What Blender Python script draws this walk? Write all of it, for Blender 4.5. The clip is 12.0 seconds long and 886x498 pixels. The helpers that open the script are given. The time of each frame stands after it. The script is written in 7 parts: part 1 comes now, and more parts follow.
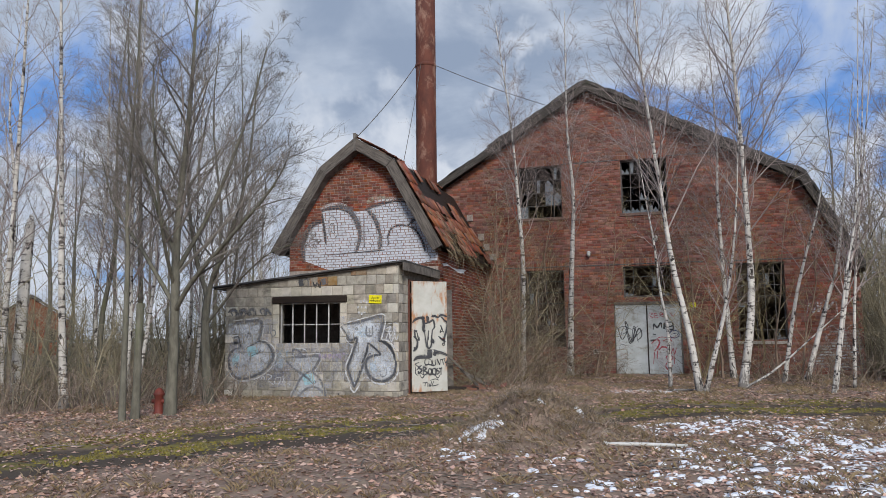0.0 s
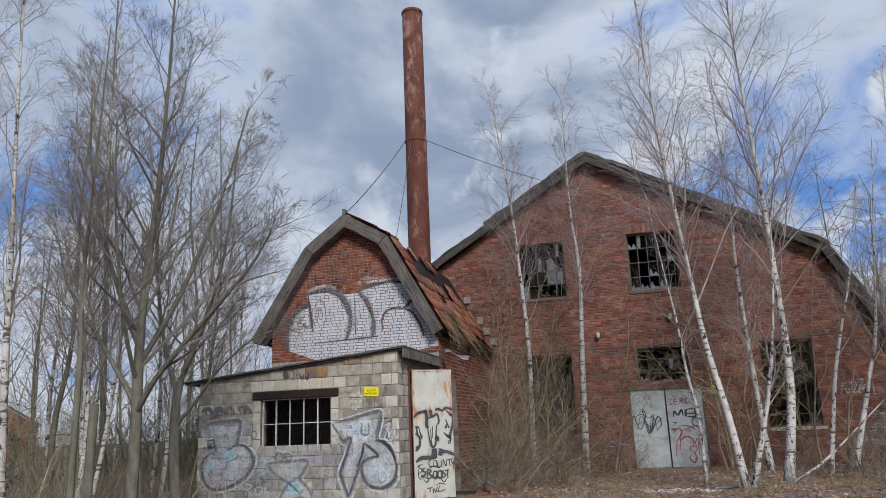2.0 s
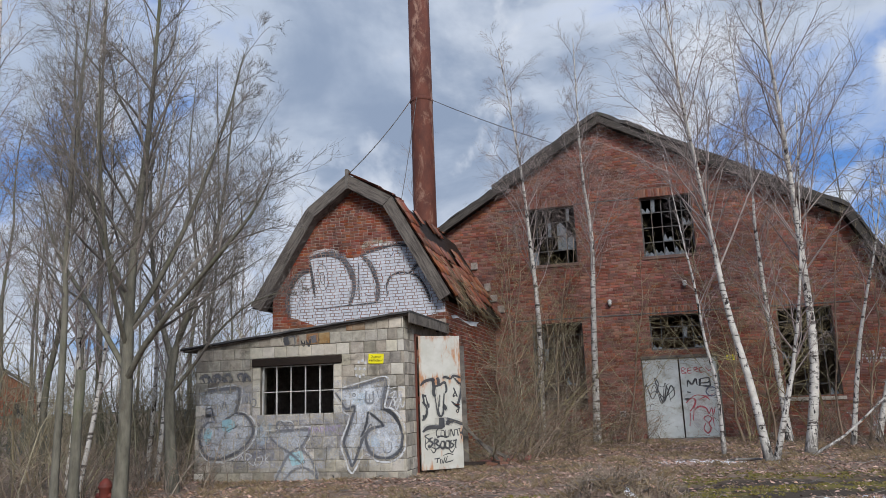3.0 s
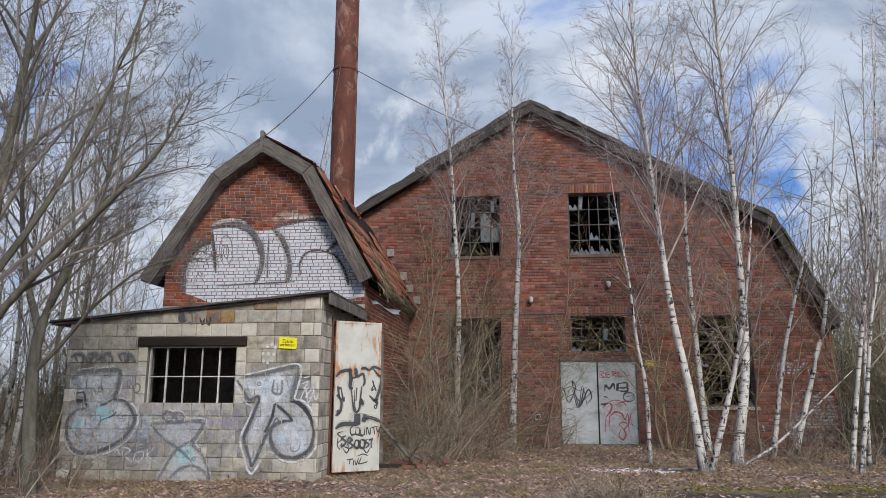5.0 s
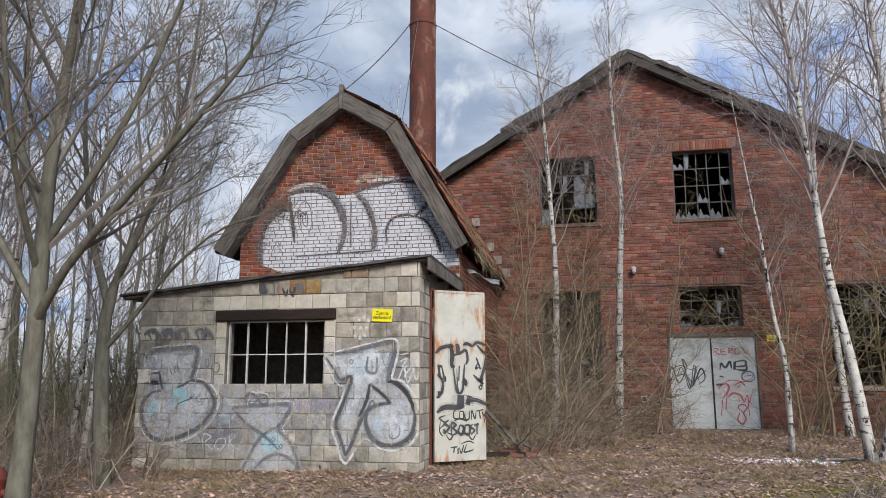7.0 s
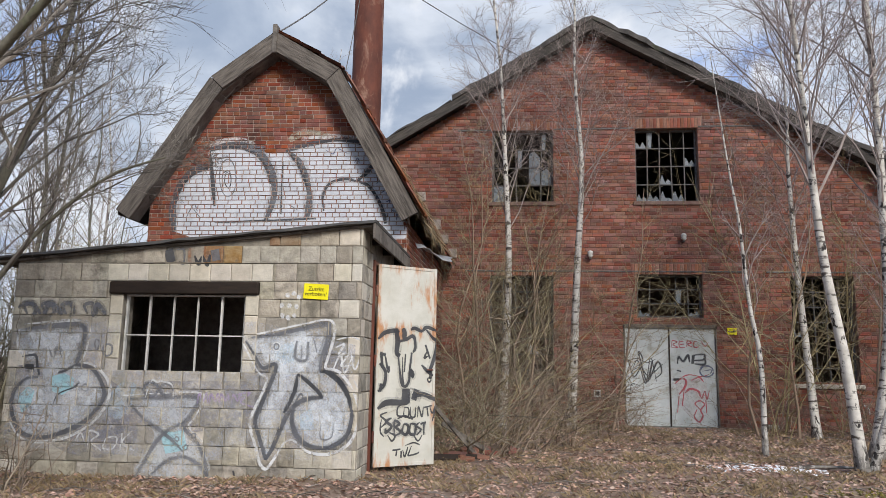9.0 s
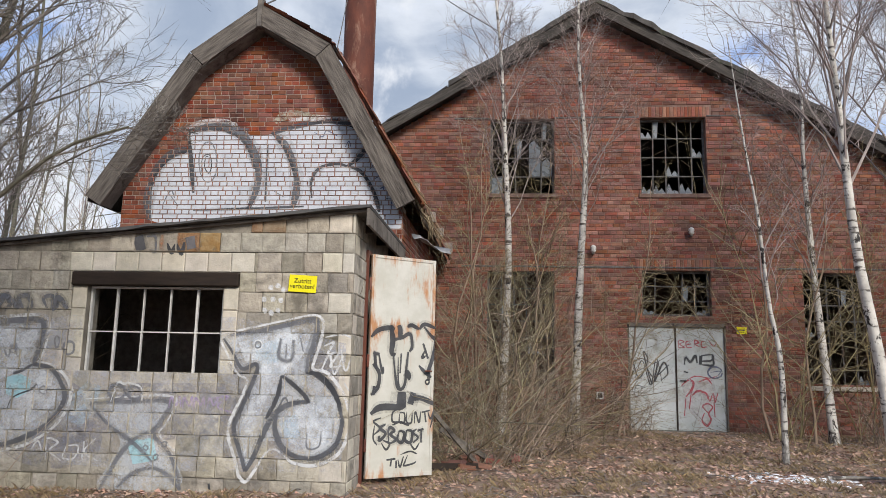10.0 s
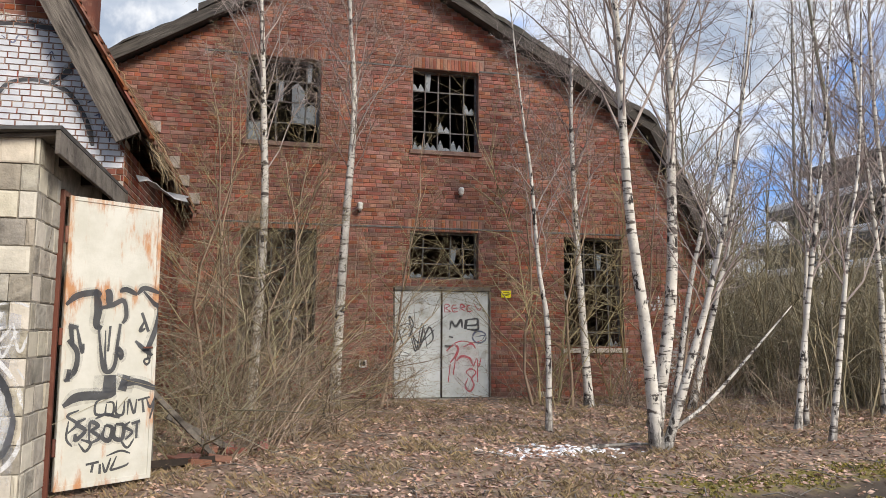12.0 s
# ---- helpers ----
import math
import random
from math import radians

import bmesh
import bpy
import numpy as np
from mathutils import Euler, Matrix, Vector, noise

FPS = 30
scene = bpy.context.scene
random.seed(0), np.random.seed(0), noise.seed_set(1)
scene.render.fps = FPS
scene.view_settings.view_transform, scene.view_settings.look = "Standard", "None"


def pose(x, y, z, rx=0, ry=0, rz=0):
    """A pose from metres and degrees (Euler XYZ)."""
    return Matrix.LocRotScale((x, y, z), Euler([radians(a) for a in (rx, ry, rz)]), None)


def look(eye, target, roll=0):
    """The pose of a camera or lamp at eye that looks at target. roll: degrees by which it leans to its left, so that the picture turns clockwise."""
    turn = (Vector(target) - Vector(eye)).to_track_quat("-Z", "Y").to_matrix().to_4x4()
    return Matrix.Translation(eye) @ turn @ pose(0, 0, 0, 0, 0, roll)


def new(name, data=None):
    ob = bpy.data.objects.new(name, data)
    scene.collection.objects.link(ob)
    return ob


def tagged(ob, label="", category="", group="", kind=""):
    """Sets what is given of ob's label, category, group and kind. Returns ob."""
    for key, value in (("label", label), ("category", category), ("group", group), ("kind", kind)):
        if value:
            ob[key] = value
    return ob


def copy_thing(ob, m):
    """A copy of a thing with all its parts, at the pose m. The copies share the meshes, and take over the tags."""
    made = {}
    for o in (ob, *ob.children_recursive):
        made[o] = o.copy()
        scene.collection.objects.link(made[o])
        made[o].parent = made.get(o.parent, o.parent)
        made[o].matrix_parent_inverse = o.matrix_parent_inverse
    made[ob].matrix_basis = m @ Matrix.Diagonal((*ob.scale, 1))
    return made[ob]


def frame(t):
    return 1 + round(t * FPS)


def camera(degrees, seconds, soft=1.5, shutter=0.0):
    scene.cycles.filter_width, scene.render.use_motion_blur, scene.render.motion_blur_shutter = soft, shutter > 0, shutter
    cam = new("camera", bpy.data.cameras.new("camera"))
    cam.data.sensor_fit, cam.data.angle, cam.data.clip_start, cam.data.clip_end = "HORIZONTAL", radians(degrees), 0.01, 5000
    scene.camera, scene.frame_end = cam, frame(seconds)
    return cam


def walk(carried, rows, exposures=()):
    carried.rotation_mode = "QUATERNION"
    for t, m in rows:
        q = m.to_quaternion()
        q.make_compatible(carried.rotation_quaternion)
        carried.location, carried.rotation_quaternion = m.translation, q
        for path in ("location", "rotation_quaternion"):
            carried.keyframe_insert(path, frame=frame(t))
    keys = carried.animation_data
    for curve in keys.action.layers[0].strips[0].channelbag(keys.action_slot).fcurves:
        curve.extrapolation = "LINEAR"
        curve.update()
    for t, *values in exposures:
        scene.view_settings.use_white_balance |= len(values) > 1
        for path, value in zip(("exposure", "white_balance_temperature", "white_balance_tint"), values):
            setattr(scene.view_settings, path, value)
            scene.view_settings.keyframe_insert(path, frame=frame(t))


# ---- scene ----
# ---- camera ----
cam = camera(62.0, 12.0, soft=0.7)
PATH = [
    (0, (1.368, -0.085, 1.255), (0.807, 1.82, 1.495), -0.6),
    (0.5, (1.113, 0.316, 1.283), (0.563, 2.219, 1.559), -0.5),
    (1, (0.927, 0.687, 1.3), (0.389, 2.583, 1.638), -0.6),
    (1.5, (0.682, 1.106, 1.331), (0.172, 2.989, 1.771), -1.3),
    (2, (0.457, 1.452, 1.337), (-0.035, 3.331, 1.815), -2.3),
    (2.5, (0.355, 1.823, 1.333), (-0.165, 3.71, 1.744), -2.4),
    (4.5, (-0.642, 3.082, 1.282), (-0.961, 5.016, 1.678), 0.0),
    (5, (-0.794, 3.461, 1.272), (-1.017, 5.409, 1.667), 0.2),
    (5.5, (-0.983, 3.814, 1.241), (-1.18, 5.768, 1.621), 0.4),
    (6, (-1.257, 4.134, 1.233), (-1.483, 6.088, 1.593), 0.3),
    (6.5, (-1.448, 4.564, 1.218), (-1.798, 6.501, 1.574), 0.2),
    (7, (-1.74, 4.959, 1.208), (-2.122, 6.89, 1.561), -0.1),
    (7.5, (-1.904, 5.381, 1.263), (-2.206, 7.328, 1.603), 0.1),
    (9.5, (-2.342, 6.948, 1.259), (-2.538, 8.913, 1.578), 1.1),
    (10, (-2.44, 7.369, 1.277), (-2.614, 9.336, 1.596), 1.2),
    (10.5, (-2.461, 7.703, 1.305), (-2.569, 9.673, 1.63), 1.2),
    (11, (-2.438, 8.085, 1.338), (-2.426, 10.059, 1.655), 1.0),
    (11.5, (-2.37, 8.425, 1.378), (-2.17, 10.394, 1.666), 0.7),
    (12, (-2.269, 8.75, 1.38), (-1.819, 10.686, 1.606), 0.2),
]
EXPOSURES = [(0.0, -0.1, 6150, 10), (1.0, -0.07, 6100, 10), (2.0, -0.17, 6050, 10), (2.7, -0.13, 6050, 10), (5.5, 0.0, 6150, 10), (7.5, 0.16, 6250, 10), (9.5, 0.22, 6400, 10), (11.0, 0.36, 6600, 10), (12.0, 0.5, 6800, 10)]
walk(cam, [(t, look(eye, target, roll)) for t, eye, target, roll in PATH], EXPOSURES)

# ---- light ----
SUN_EL, SUN_AZ = 31.0, 152.0   # degrees; azimuth clockwise from +y
world = bpy.data.worlds.new("sky")
scene.world = world
world.use_nodes = True


def math_node(nt, op, a, b=None):
    n = nt.nodes.new("ShaderNodeMath")
    n.operation = op
    for i, v in enumerate((a, b)):
        if v is None:
            continue
        if isinstance(v, (int, float)):
            n.inputs[i].default_value = v
        else:
            nt.links.new(v, n.inputs[i])
    return n.outputs[0]


def mix_rgb(nt, fac, a, b, blend="MIX"):
    n = nt.nodes.new("ShaderNodeMix")
    n.data_type, n.blend_type = "RGBA", blend
    for sock, v in ((n.inputs[0], fac), (n.inputs[6], a), (n.inputs[7], b)):
        if isinstance(v, (int, float)):
            sock.default_value = v
        elif isinstance(v, tuple):
            sock.default_value = (*v[:3], 1)
        else:
            nt.links.new(v, sock)
    return n.outputs[2]


def ramp(nt, fac, lo, hi, smooth=True):
    n = nt.nodes.new("ShaderNodeMapRange")
    n.interpolation_type = "SMOOTHSTEP" if smooth else "LINEAR"
    n.inputs[1].default_value, n.inputs[2].default_value = lo, hi
    nt.links.new(fac, n.inputs[0])
    return n.outputs[0]


def noise_fac(nt, vec, scale, detail=4, rough=0.6, distort=0.0):
    n = nt.nodes.new("ShaderNodeTexNoise")
    n.inputs["Scale"].default_value, n.inputs["Detail"].default_value = scale, detail
    n.inputs["Roughness"].default_value, n.inputs["Distortion"].default_value = rough, distort
    nt.links.new(vec, n.inputs["Vector"])
    return n.outputs["Fac"]


def build_sky():
    nt = world.node_tree
    bg = nt.nodes["Background"]
    sky = nt.nodes.new("ShaderNodeTexSky")
    sky.sky_type, sky.sun_disc = "NISHITA", False
    sky.sun_elevation, sky.sun_rotation = radians(SUN_EL), radians(SUN_AZ)
    tc = nt.nodes.new("ShaderNodeTexCoord")
    sep = nt.nodes.new("ShaderNodeSeparateXYZ")
    nt.links.new(tc.outputs["Generated"], sep.inputs[0])
    h = math_node(nt, "ADD", math_node(nt, "MAXIMUM", sep.outputs[2], 0.0), 0.22)
    comb = nt.nodes.new("ShaderNodeCombineXYZ")
    nt.links.new(math_node(nt, "DIVIDE", sep.outputs[0], h), comb.inputs[0])
    nt.links.new(math_node(nt, "DIVIDE", sep.outputs[1], h), comb.inputs[1])
    comb.inputs[2].default_value = 8.35
    v = comb.outputs[0]
    big = noise_fac(nt, v, 1.35, 8, 0.55, 0.4)
    cover = ramp(nt, big, 0.41, 0.56)
    shade = noise_fac(nt, v, 0.8, 5, 0.55, 0.3)
    # thick bases read grey, thin sunlit edges white
    thick = ramp(nt, big, 0.47, 0.66)
    bright = mix_rgb(nt, ramp(nt, shade, 0.35, 0.65), (8.6, 8.7, 8.9), (5.2, 5.8, 6.7))
    cloud = mix_rgb(nt, thick, bright, (2.9, 3.5, 4.55))
    blue = mix_rgb(nt, 0.6, sky.outputs[0], (0.85, 2.6, 7.1))
    col = mix_rgb(nt, cover, blue, cloud)
    # banks of white cumulus low over the horizon, broken by blue gaps
    heap = noise_fac(nt, tc.outputs["Generated"], 3.1, 7, 0.55, 0.3)
    low = math_node(nt, "SUBTRACT", math_node(nt, "MULTIPLY", heap, 1.7), math_node(nt, "MULTIPLY", sep.outputs[2], 0.75))
    puff = mix_rgb(nt, ramp(nt, noise_fac(nt, tc.outputs["Generated"], 7.0, 5, 0.6), 0.38, 0.66), (6.9, 7.1, 7.5), (4.1, 4.7, 5.7))
    col = mix_rgb(nt, ramp(nt, low, 0.645, 0.745), col, puff)
    nt.links.new(col, bg.inputs["Color"])
    bg.inputs["Strength"].default_value = 0.11


build_sky()
sun_data = bpy.data.lights.new("sun", "SUN")
sun_data.energy, sun_data.angle, sun_data.color = 3.3, radians(18), (1.0, 0.935, 0.845)
sun = new("sun", sun_data)
sun_dir = Vector((math.sin(radians(SUN_AZ)) * math.cos(radians(SUN_EL)), math.cos(radians(SUN_AZ)) * math.cos(radians(SUN_EL)), math.sin(radians(SUN_EL))))
sun.matrix_world = look(sun_dir * 60, (0, 0, 0))


# ---- materials ----
def surf(name, c1, c2, scale=6.0, rough=0.85, bump=0.3, fine=60.0, metal=0.0, var=0.0, rand="", c3=None, c3_at=(0.55, 0.7), c3_scale=1.5, stretch=(1, 1, 1), local=False):
    """Two colours mixed by noise, a third as stains, brightness varied per piece, fine relief."""
    m = bpy.data.materials.new(name)
    m.use_nodes = True
    nt = m.node_tree
    bsdf = nt.nodes["Principled BSDF"]
    if local:
        pos = nt.nodes.new("ShaderNodeTexCoord").outputs["Object"]
    else:
        pos = nt.nodes.new("ShaderNodeNewGeometry").outputs["Position"]
    mp = nt.nodes.new("ShaderNodeMapping")
    mp.inputs["Scale"].default_value = stretch
    nt.links.new(pos, mp.inputs["Vector"])
    vec = mp.outputs[0]
    n1 = noise_fac(nt, vec, scale, 5, 0.65)
    col = mix_rgb(nt, ramp(nt, n1, 0.3, 0.7), c1, c2)
    if c3:
        col = mix_rgb(nt, ramp(nt, noise_fac(nt, vec, c3_scale, 6, 0.7, 0.4), *c3_at), col, c3)
    if rand:
        if rand == "object":
            r = nt.nodes.new("ShaderNodeObjectInfo").outputs["Random"]
        else:
            r = nt.nodes.new("ShaderNodeNewGeometry").outputs["Random Per Island"]
        hsv = nt.nodes.new("ShaderNodeHueSaturation")
        nt.links.new(math_node(nt, "ADD", math_node(nt, "MULTIPLY", r, 2 * var), 1 - var), hsv.inputs["Value"])
        r2 = math_node(nt, "FRACT", math_node(nt, "MULTIPLY", r, 37.7))
        nt.links.new(math_node(nt, "ADD", math_node(nt, "MULTIPLY", r2, 0.36), 0.8), hsv.inputs["Saturation"])
        nt.links.new(math_node(nt, "ADD", math_node(nt, "MULTIPLY", math_node(nt, "FRACT", math_node(nt, "MULTIPLY", r, 91.3)), 0.024), 0.488), hsv.inputs["Hue"])
        nt.links.new(col, hsv.inputs["Color"])
        col = hsv.outputs[0]
    nt.links.new(col, bsdf.inputs["Base Color"])
    fine_n = noise_fac(nt, vec, fine, 3, 0.6)
    nt.links.new(math_node(nt, "ADD", math_node(nt, "MULTIPLY", fine_n, 0.25), rough - 0.12), bsdf.inputs["Roughness"])
    bsdf.inputs["Metallic"].default_value = metal
    bsdf.inputs["Specular IOR Level"].default_value = 0.3
    if bump:
        b = nt.nodes.new("ShaderNodeBump")
        b.inputs["Strength"].default_value, b.inputs["Distance"].default_value = bump, 0.01
        nt.links.new(math_node(nt, "ADD", fine_n, math_node(nt, "MULTIPLY", n1, 1.5)), b.inputs["Height"])
        nt.links.new(b.outputs[0], bsdf.inputs["Normal"])
    return m


def paint_mat(name, c1, c2, lo, hi, scale=9.0, rough=0.6, amount=1.0):
    """Sprayed paint, worn through to the wall in patches."""
    m = surf(name, c1, c2, 5.0, rough, 0.15, 80)
    nt = m.node_tree
    bsdf = nt.nodes["Principled BSDF"]
    pos = nt.nodes.new("ShaderNodeNewGeometry").outputs["Position"]
    a = noise_fac(nt, pos, scale, 6, 0.75)
    nt.links.new(math_node(nt, "MULTIPLY", ramp(nt, a, lo, hi), amount), bsdf.inputs["Alpha"])
    return m


M = {
    "mortar": surf("mortar", (0.17, 0.10, 0.08), (0.25, 0.17, 0.137), 5, 0.95, 0.5),
    "brick": surf("red_brick", (0.335, 0.134, 0.09), (0.172, 0.079, 0.061), 2.2, 0.9, 0.55, 70, stretch=(0.7, 1, 3.2), var=0.3, rand="island", c3=(0.12, 0.068, 0.055), c3_at=(0.5, 0.75), c3_scale=0.6),
    "brick_piece": surf("red_brick_piece", (0.335, 0.134, 0.09), (0.172, 0.079, 0.061), 2.2, 0.9, 0.55, 70, stretch=(0.7, 1, 3.2), var=0.3, rand="object", c3=(0.12, 0.068, 0.055), c3_at=(0.5, 0.75), c3_scale=0.6),
    "gable_brick": surf("orange_brick", (0.25, 0.083, 0.048), (0.155, 0.054, 0.036), 5, 0.88, 0.4, 80, var=0.3, rand="object", c3=(0.075, 0.04, 0.033), c3_at=(0.5, 0.72), c3_scale=0.9),
    "gable_brick_joined": surf("orange_brick_joined", (0.25, 0.083, 0.048), (0.155, 0.054, 0.036), 5, 0.88, 0.4, 80, var=0.3, rand="island", c3=(0.075, 0.04, 0.033), c3_at=(0.5, 0.72), c3_scale=0.9),
    "gable_mortar": surf("grey_mortar", (0.42, 0.36, 0.31), (0.25, 0.21, 0.18), 12, 0.95, 0.5),
    "block": surf("concrete_block", (0.40, 0.366, 0.30), (0.27, 0.246, 0.203), 8, 0.95, 1.0, 28, var=0.28, rand="object", c3=(0.14, 0.128, 0.106), c3_at=(0.5, 0.72), c3_scale=2.2),
    "block_rust": surf("rust_stained_block", (0.33, 0.25, 0.16), (0.26, 0.16, 0.085), 9, 0.95, 1.0, 28, var=0.15, rand="object", c3=(0.10, 0.085, 0.07), c3_scale=4.0),
    "block_mortar": surf("block_mortar", (0.31, 0.28, 0.232), (0.15, 0.137, 0.115), 5, 0.95, 0.6),
    "block_pale": surf("limestone_block", (0.58, 0.535, 0.45), (0.45, 0.415, 0.345), 8, 0.9, 0.4, var=0.1, rand="object"),
    "dark_wood": surf("dark_brown_wood", (0.030, 0.019, 0.013), (0.016, 0.011, 0.008), 4, 0.7, 0.3, stretch=(1, 6, 6)),
    "old_wood": surf("weathered_grey_wood", (0.20, 0.18, 0.155), (0.095, 0.083, 0.073), 5, 0.9, 0.7, 40, c3=(0.045, 0.038, 0.033), c3_scale=3, stretch=(1, 1, 1)),
    "board_wood": surf("grained_grey_boards", (0.19, 0.165, 0.14), (0.075, 0.064, 0.055), 7, 0.9, 0.9, 30, c3=(0.04, 0.034, 0.03), c3_at=(0.5, 0.66), c3_scale=4, stretch=(0.35, 3, 4.5), local=True),
    "verge_wood": surf("sooty_verge_boards", (0.10, 0.088, 0.076), (0.042, 0.037, 0.033), 7, 0.9, 0.9, 30, c3=(0.16, 0.145, 0.125), c3_at=(0.55, 0.7), c3_scale=4, stretch=(0.35, 3, 4.5), local=True),
    "bitumen": surf("roofing_felt", (0.05, 0.048, 0.046), (0.085, 0.08, 0.074), 4, 0.9, 0.6),
    "roof_dark": surf("old_roof_covering", (0.06, 0.055, 0.05), (0.11, 0.10, 0.09), 3, 0.9, 0.7, c3=(0.05, 0.055, 0.03)),
    "tile": surf("clay_roof_tile", (0.29, 0.105, 0.058), (0.16, 0.066, 0.044), 6, 0.85, 0.4, var=0.4, rand="object", c3=(0.09, 0.075, 0.055), c3_at=(0.5, 0.68), c3_scale=2.5),
    "rust_steel": surf("rusty_steel", (0.15, 0.05, 0.031), (0.085, 0.031, 0.022), 3, 0.75, 0.35, 50, c3=(0.27, 0.155, 0.11), c3_at=(0.52, 0.66), c3_scale=2.4, stretch=(1, 1, 0.45)),
    "white_metal": surf("white_painted_metal", (0.62, 0.62, 0.59), (0.48, 0.47, 0.44), 9, 0.6, 0.2),
    "grey_metal": surf("grey_corroded_metal", (0.16, 0.155, 0.15), (0.07, 0.065, 0.06), 12, 0.7, 0.3, c3=(0.12, 0.06, 0.035)),
    "hall_door": surf("pale_grey_painted_steel", (0.55, 0.58, 0.58), (0.43, 0.46, 0.45), 3, 0.7, 0.2, c3=(0.27, 0.25, 0.2), c3_at=(0.5, 0.72), c3_scale=2.6),
    # near-black colour standing in for the shade inside rooms and openings
    "black_void": surf("unlit_black", (0.02, 0.019, 0.018), (0.03, 0.028, 0.026), 2, 0.95, 0.2),
    "sign": surf("yellow_sign_enamel", (0.83, 0.74, 0.01), (0.75, 0.66, 0.01), 5, 0.5, 0.0),
    "ink": surf("black_print", (0.02, 0.02, 0.015), (0.03, 0.03, 0.02), 5, 0.6, 0.0),
    "bark_birch": None,
    "bark_dark": surf("grey_bark", (0.19, 0.178, 0.138), (0.105, 0.098, 0.075), 12, 0.95, 0.8, c3=(0.11, 0.12, 0.06), c3_at=(0.52, 0.7), c3_scale=1.3, stretch=(1, 1, 0.3)),
    "twig": surf("brown_twigs", (0.23, 0.205, 0.175), (0.125, 0.11, 0.095), 2, 0.9, 0.0, var=0.35, rand="island"),
    "twig_birch": surf("birch_twigs", (0.33, 0.275, 0.25), (0.2, 0.162, 0.148), 2, 0.9, 0.0, var=0.35, rand="island"),
    "twig_brush": surf("dry_brush", (0.31, 0.245, 0.182), (0.16, 0.125, 0.094), 2, 0.9, 0.0, var=0.6, rand="island"),
    "twig_willow": surf("olive_shoots", (0.32, 0.265, 0.15), (0.18, 0.147, 0.088), 2, 0.9, 0.0, var=0.35, rand="island"),
    "twig_olive": surf("olive_brown_thicket", (0.30, 0.262, 0.175), (0.165, 0.143, 0.095), 2, 0.9, 0.0, var=0.45, rand="island"),
    "leaf": surf("dead_leaves", (0.47, 0.315, 0.24), (0.28, 0.182, 0.138), 3, 0.85, 0.0, var=0.5, rand="island"),
    "straw": surf("dry_grass", (0.29, 0.22, 0.13), (0.18, 0.13, 0.075), 3, 0.85, 0.0, var=0.4, rand="island"),
    "moss": surf("moss", (0.205, 0.17, 0.045), (0.11, 0.094, 0.03), 10, 0.95, 0.6, var=0.3, rand="island"),
    "snow": surf("old_snow", (0.82, 0.83, 0.85), (0.68, 0.69, 0.71), 9, 0.7, 0.4),
    "red_paint": surf("faded_red_paint", (0.16, 0.035, 0.024), (0.10, 0.028, 0.02), 7, 0.6, 0.2),
    "far_concrete": surf("dark_old_concrete", (0.19, 0.18, 0.165), (0.12, 0.115, 0.105), 0.6, 0.95, 0.3, c3=(0.08, 0.075, 0.065), c3_scale=0.3),
    "lintel_brick": surf("pale_orange_brick", (0.33, 0.14, 0.09), (0.2, 0.085, 0.06), 5, 0.9, 0.4, var=0.3, rand="object"),
    "fence_paint": surf("green_grey_fence_paint", (0.11, 0.125, 0.11), (0.075, 0.085, 0.078), 5, 0.8, 0.2),
    "glass": None,
}


def birch_bark():
    m = surf("birch_bark", (0.66, 0.63, 0.57), (0.42, 0.395, 0.355), 4, 0.8, 0.3)
    nt = m.node_tree
    bsdf = nt.nodes["Principled BSDF"]
    base = bsdf.inputs["Base Color"].links[0].from_socket
    pos = nt.nodes.new("ShaderNodeNewGeometry").outputs["Position"]
    mp = nt.nodes.new("ShaderNodeMapping")
    mp.inputs["Scale"].default_value = (4, 4, 17)
    nt.links.new(pos, mp.inputs["Vector"])
    bands = ramp(nt, noise_fac(nt, mp.outputs[0], 1.0, 4, 0.6), 0.545, 0.63)
    mp2 = nt.nodes.new("ShaderNodeMapping")
    mp2.inputs["Scale"].default_value = (9, 9, 5)
    nt.links.new(pos, mp2.inputs["Vector"])
    knots = ramp(nt, noise_fac(nt, mp2.outputs[0], 1.0, 5, 0.7), 0.545, 0.61)
    col = mix_rgb(nt, bands, base, (0.10, 0.085, 0.075))
    col = mix_rgb(nt, knots, col, (0.035, 0.03, 0.028))
    # old birches carry black corky bark on the lowest metre
    sep = nt.nodes.new("ShaderNodeSeparateXYZ")
    nt.links.new(pos, sep.inputs[0])
    mp3 = nt.nodes.new("ShaderNodeMapping")
    mp3.inputs["Scale"].default_value = (14, 14, 3.5)
    nt.links.new(pos, mp3.inputs["Vector"])
    rise = math_node(nt, "SUBTRACT", math_node(nt, "ADD", math_node(nt, "MULTIPLY", noise_fac(nt, mp3.outputs[0], 1.0, 5, 0.7), 2.4), -0.95), sep.outputs[2])
    col = mix_rgb(nt, math_node(nt, "MULTIPLY", ramp(nt, rise, -0.2, 0.2), 0.75), col, (0.06, 0.052, 0.046))
    nt.links.new(col, bsdf.inputs["Base Color"])
    return m


def glass_mat():
    m = bpy.data.materials.new("dusty_window_glass")
    m.use_nodes = True
    b = m.node_tree.nodes["Principled BSDF"]
    b.inputs["Base Color"].default_value = (0.22, 0.25, 0.27, 1)
    b.inputs["Roughness"].default_value = 0.25
    b.inputs["Transmission Weight"].default_value = 0.25
    nt = m.node_tree
    pos = nt.nodes.new("ShaderNodeNewGeometry").outputs["Position"]
    nt.links.new(ramp(nt, noise_fac(nt, pos, 6, 4), 0.3, 0.8), b.inputs["Roughness"])
    return m


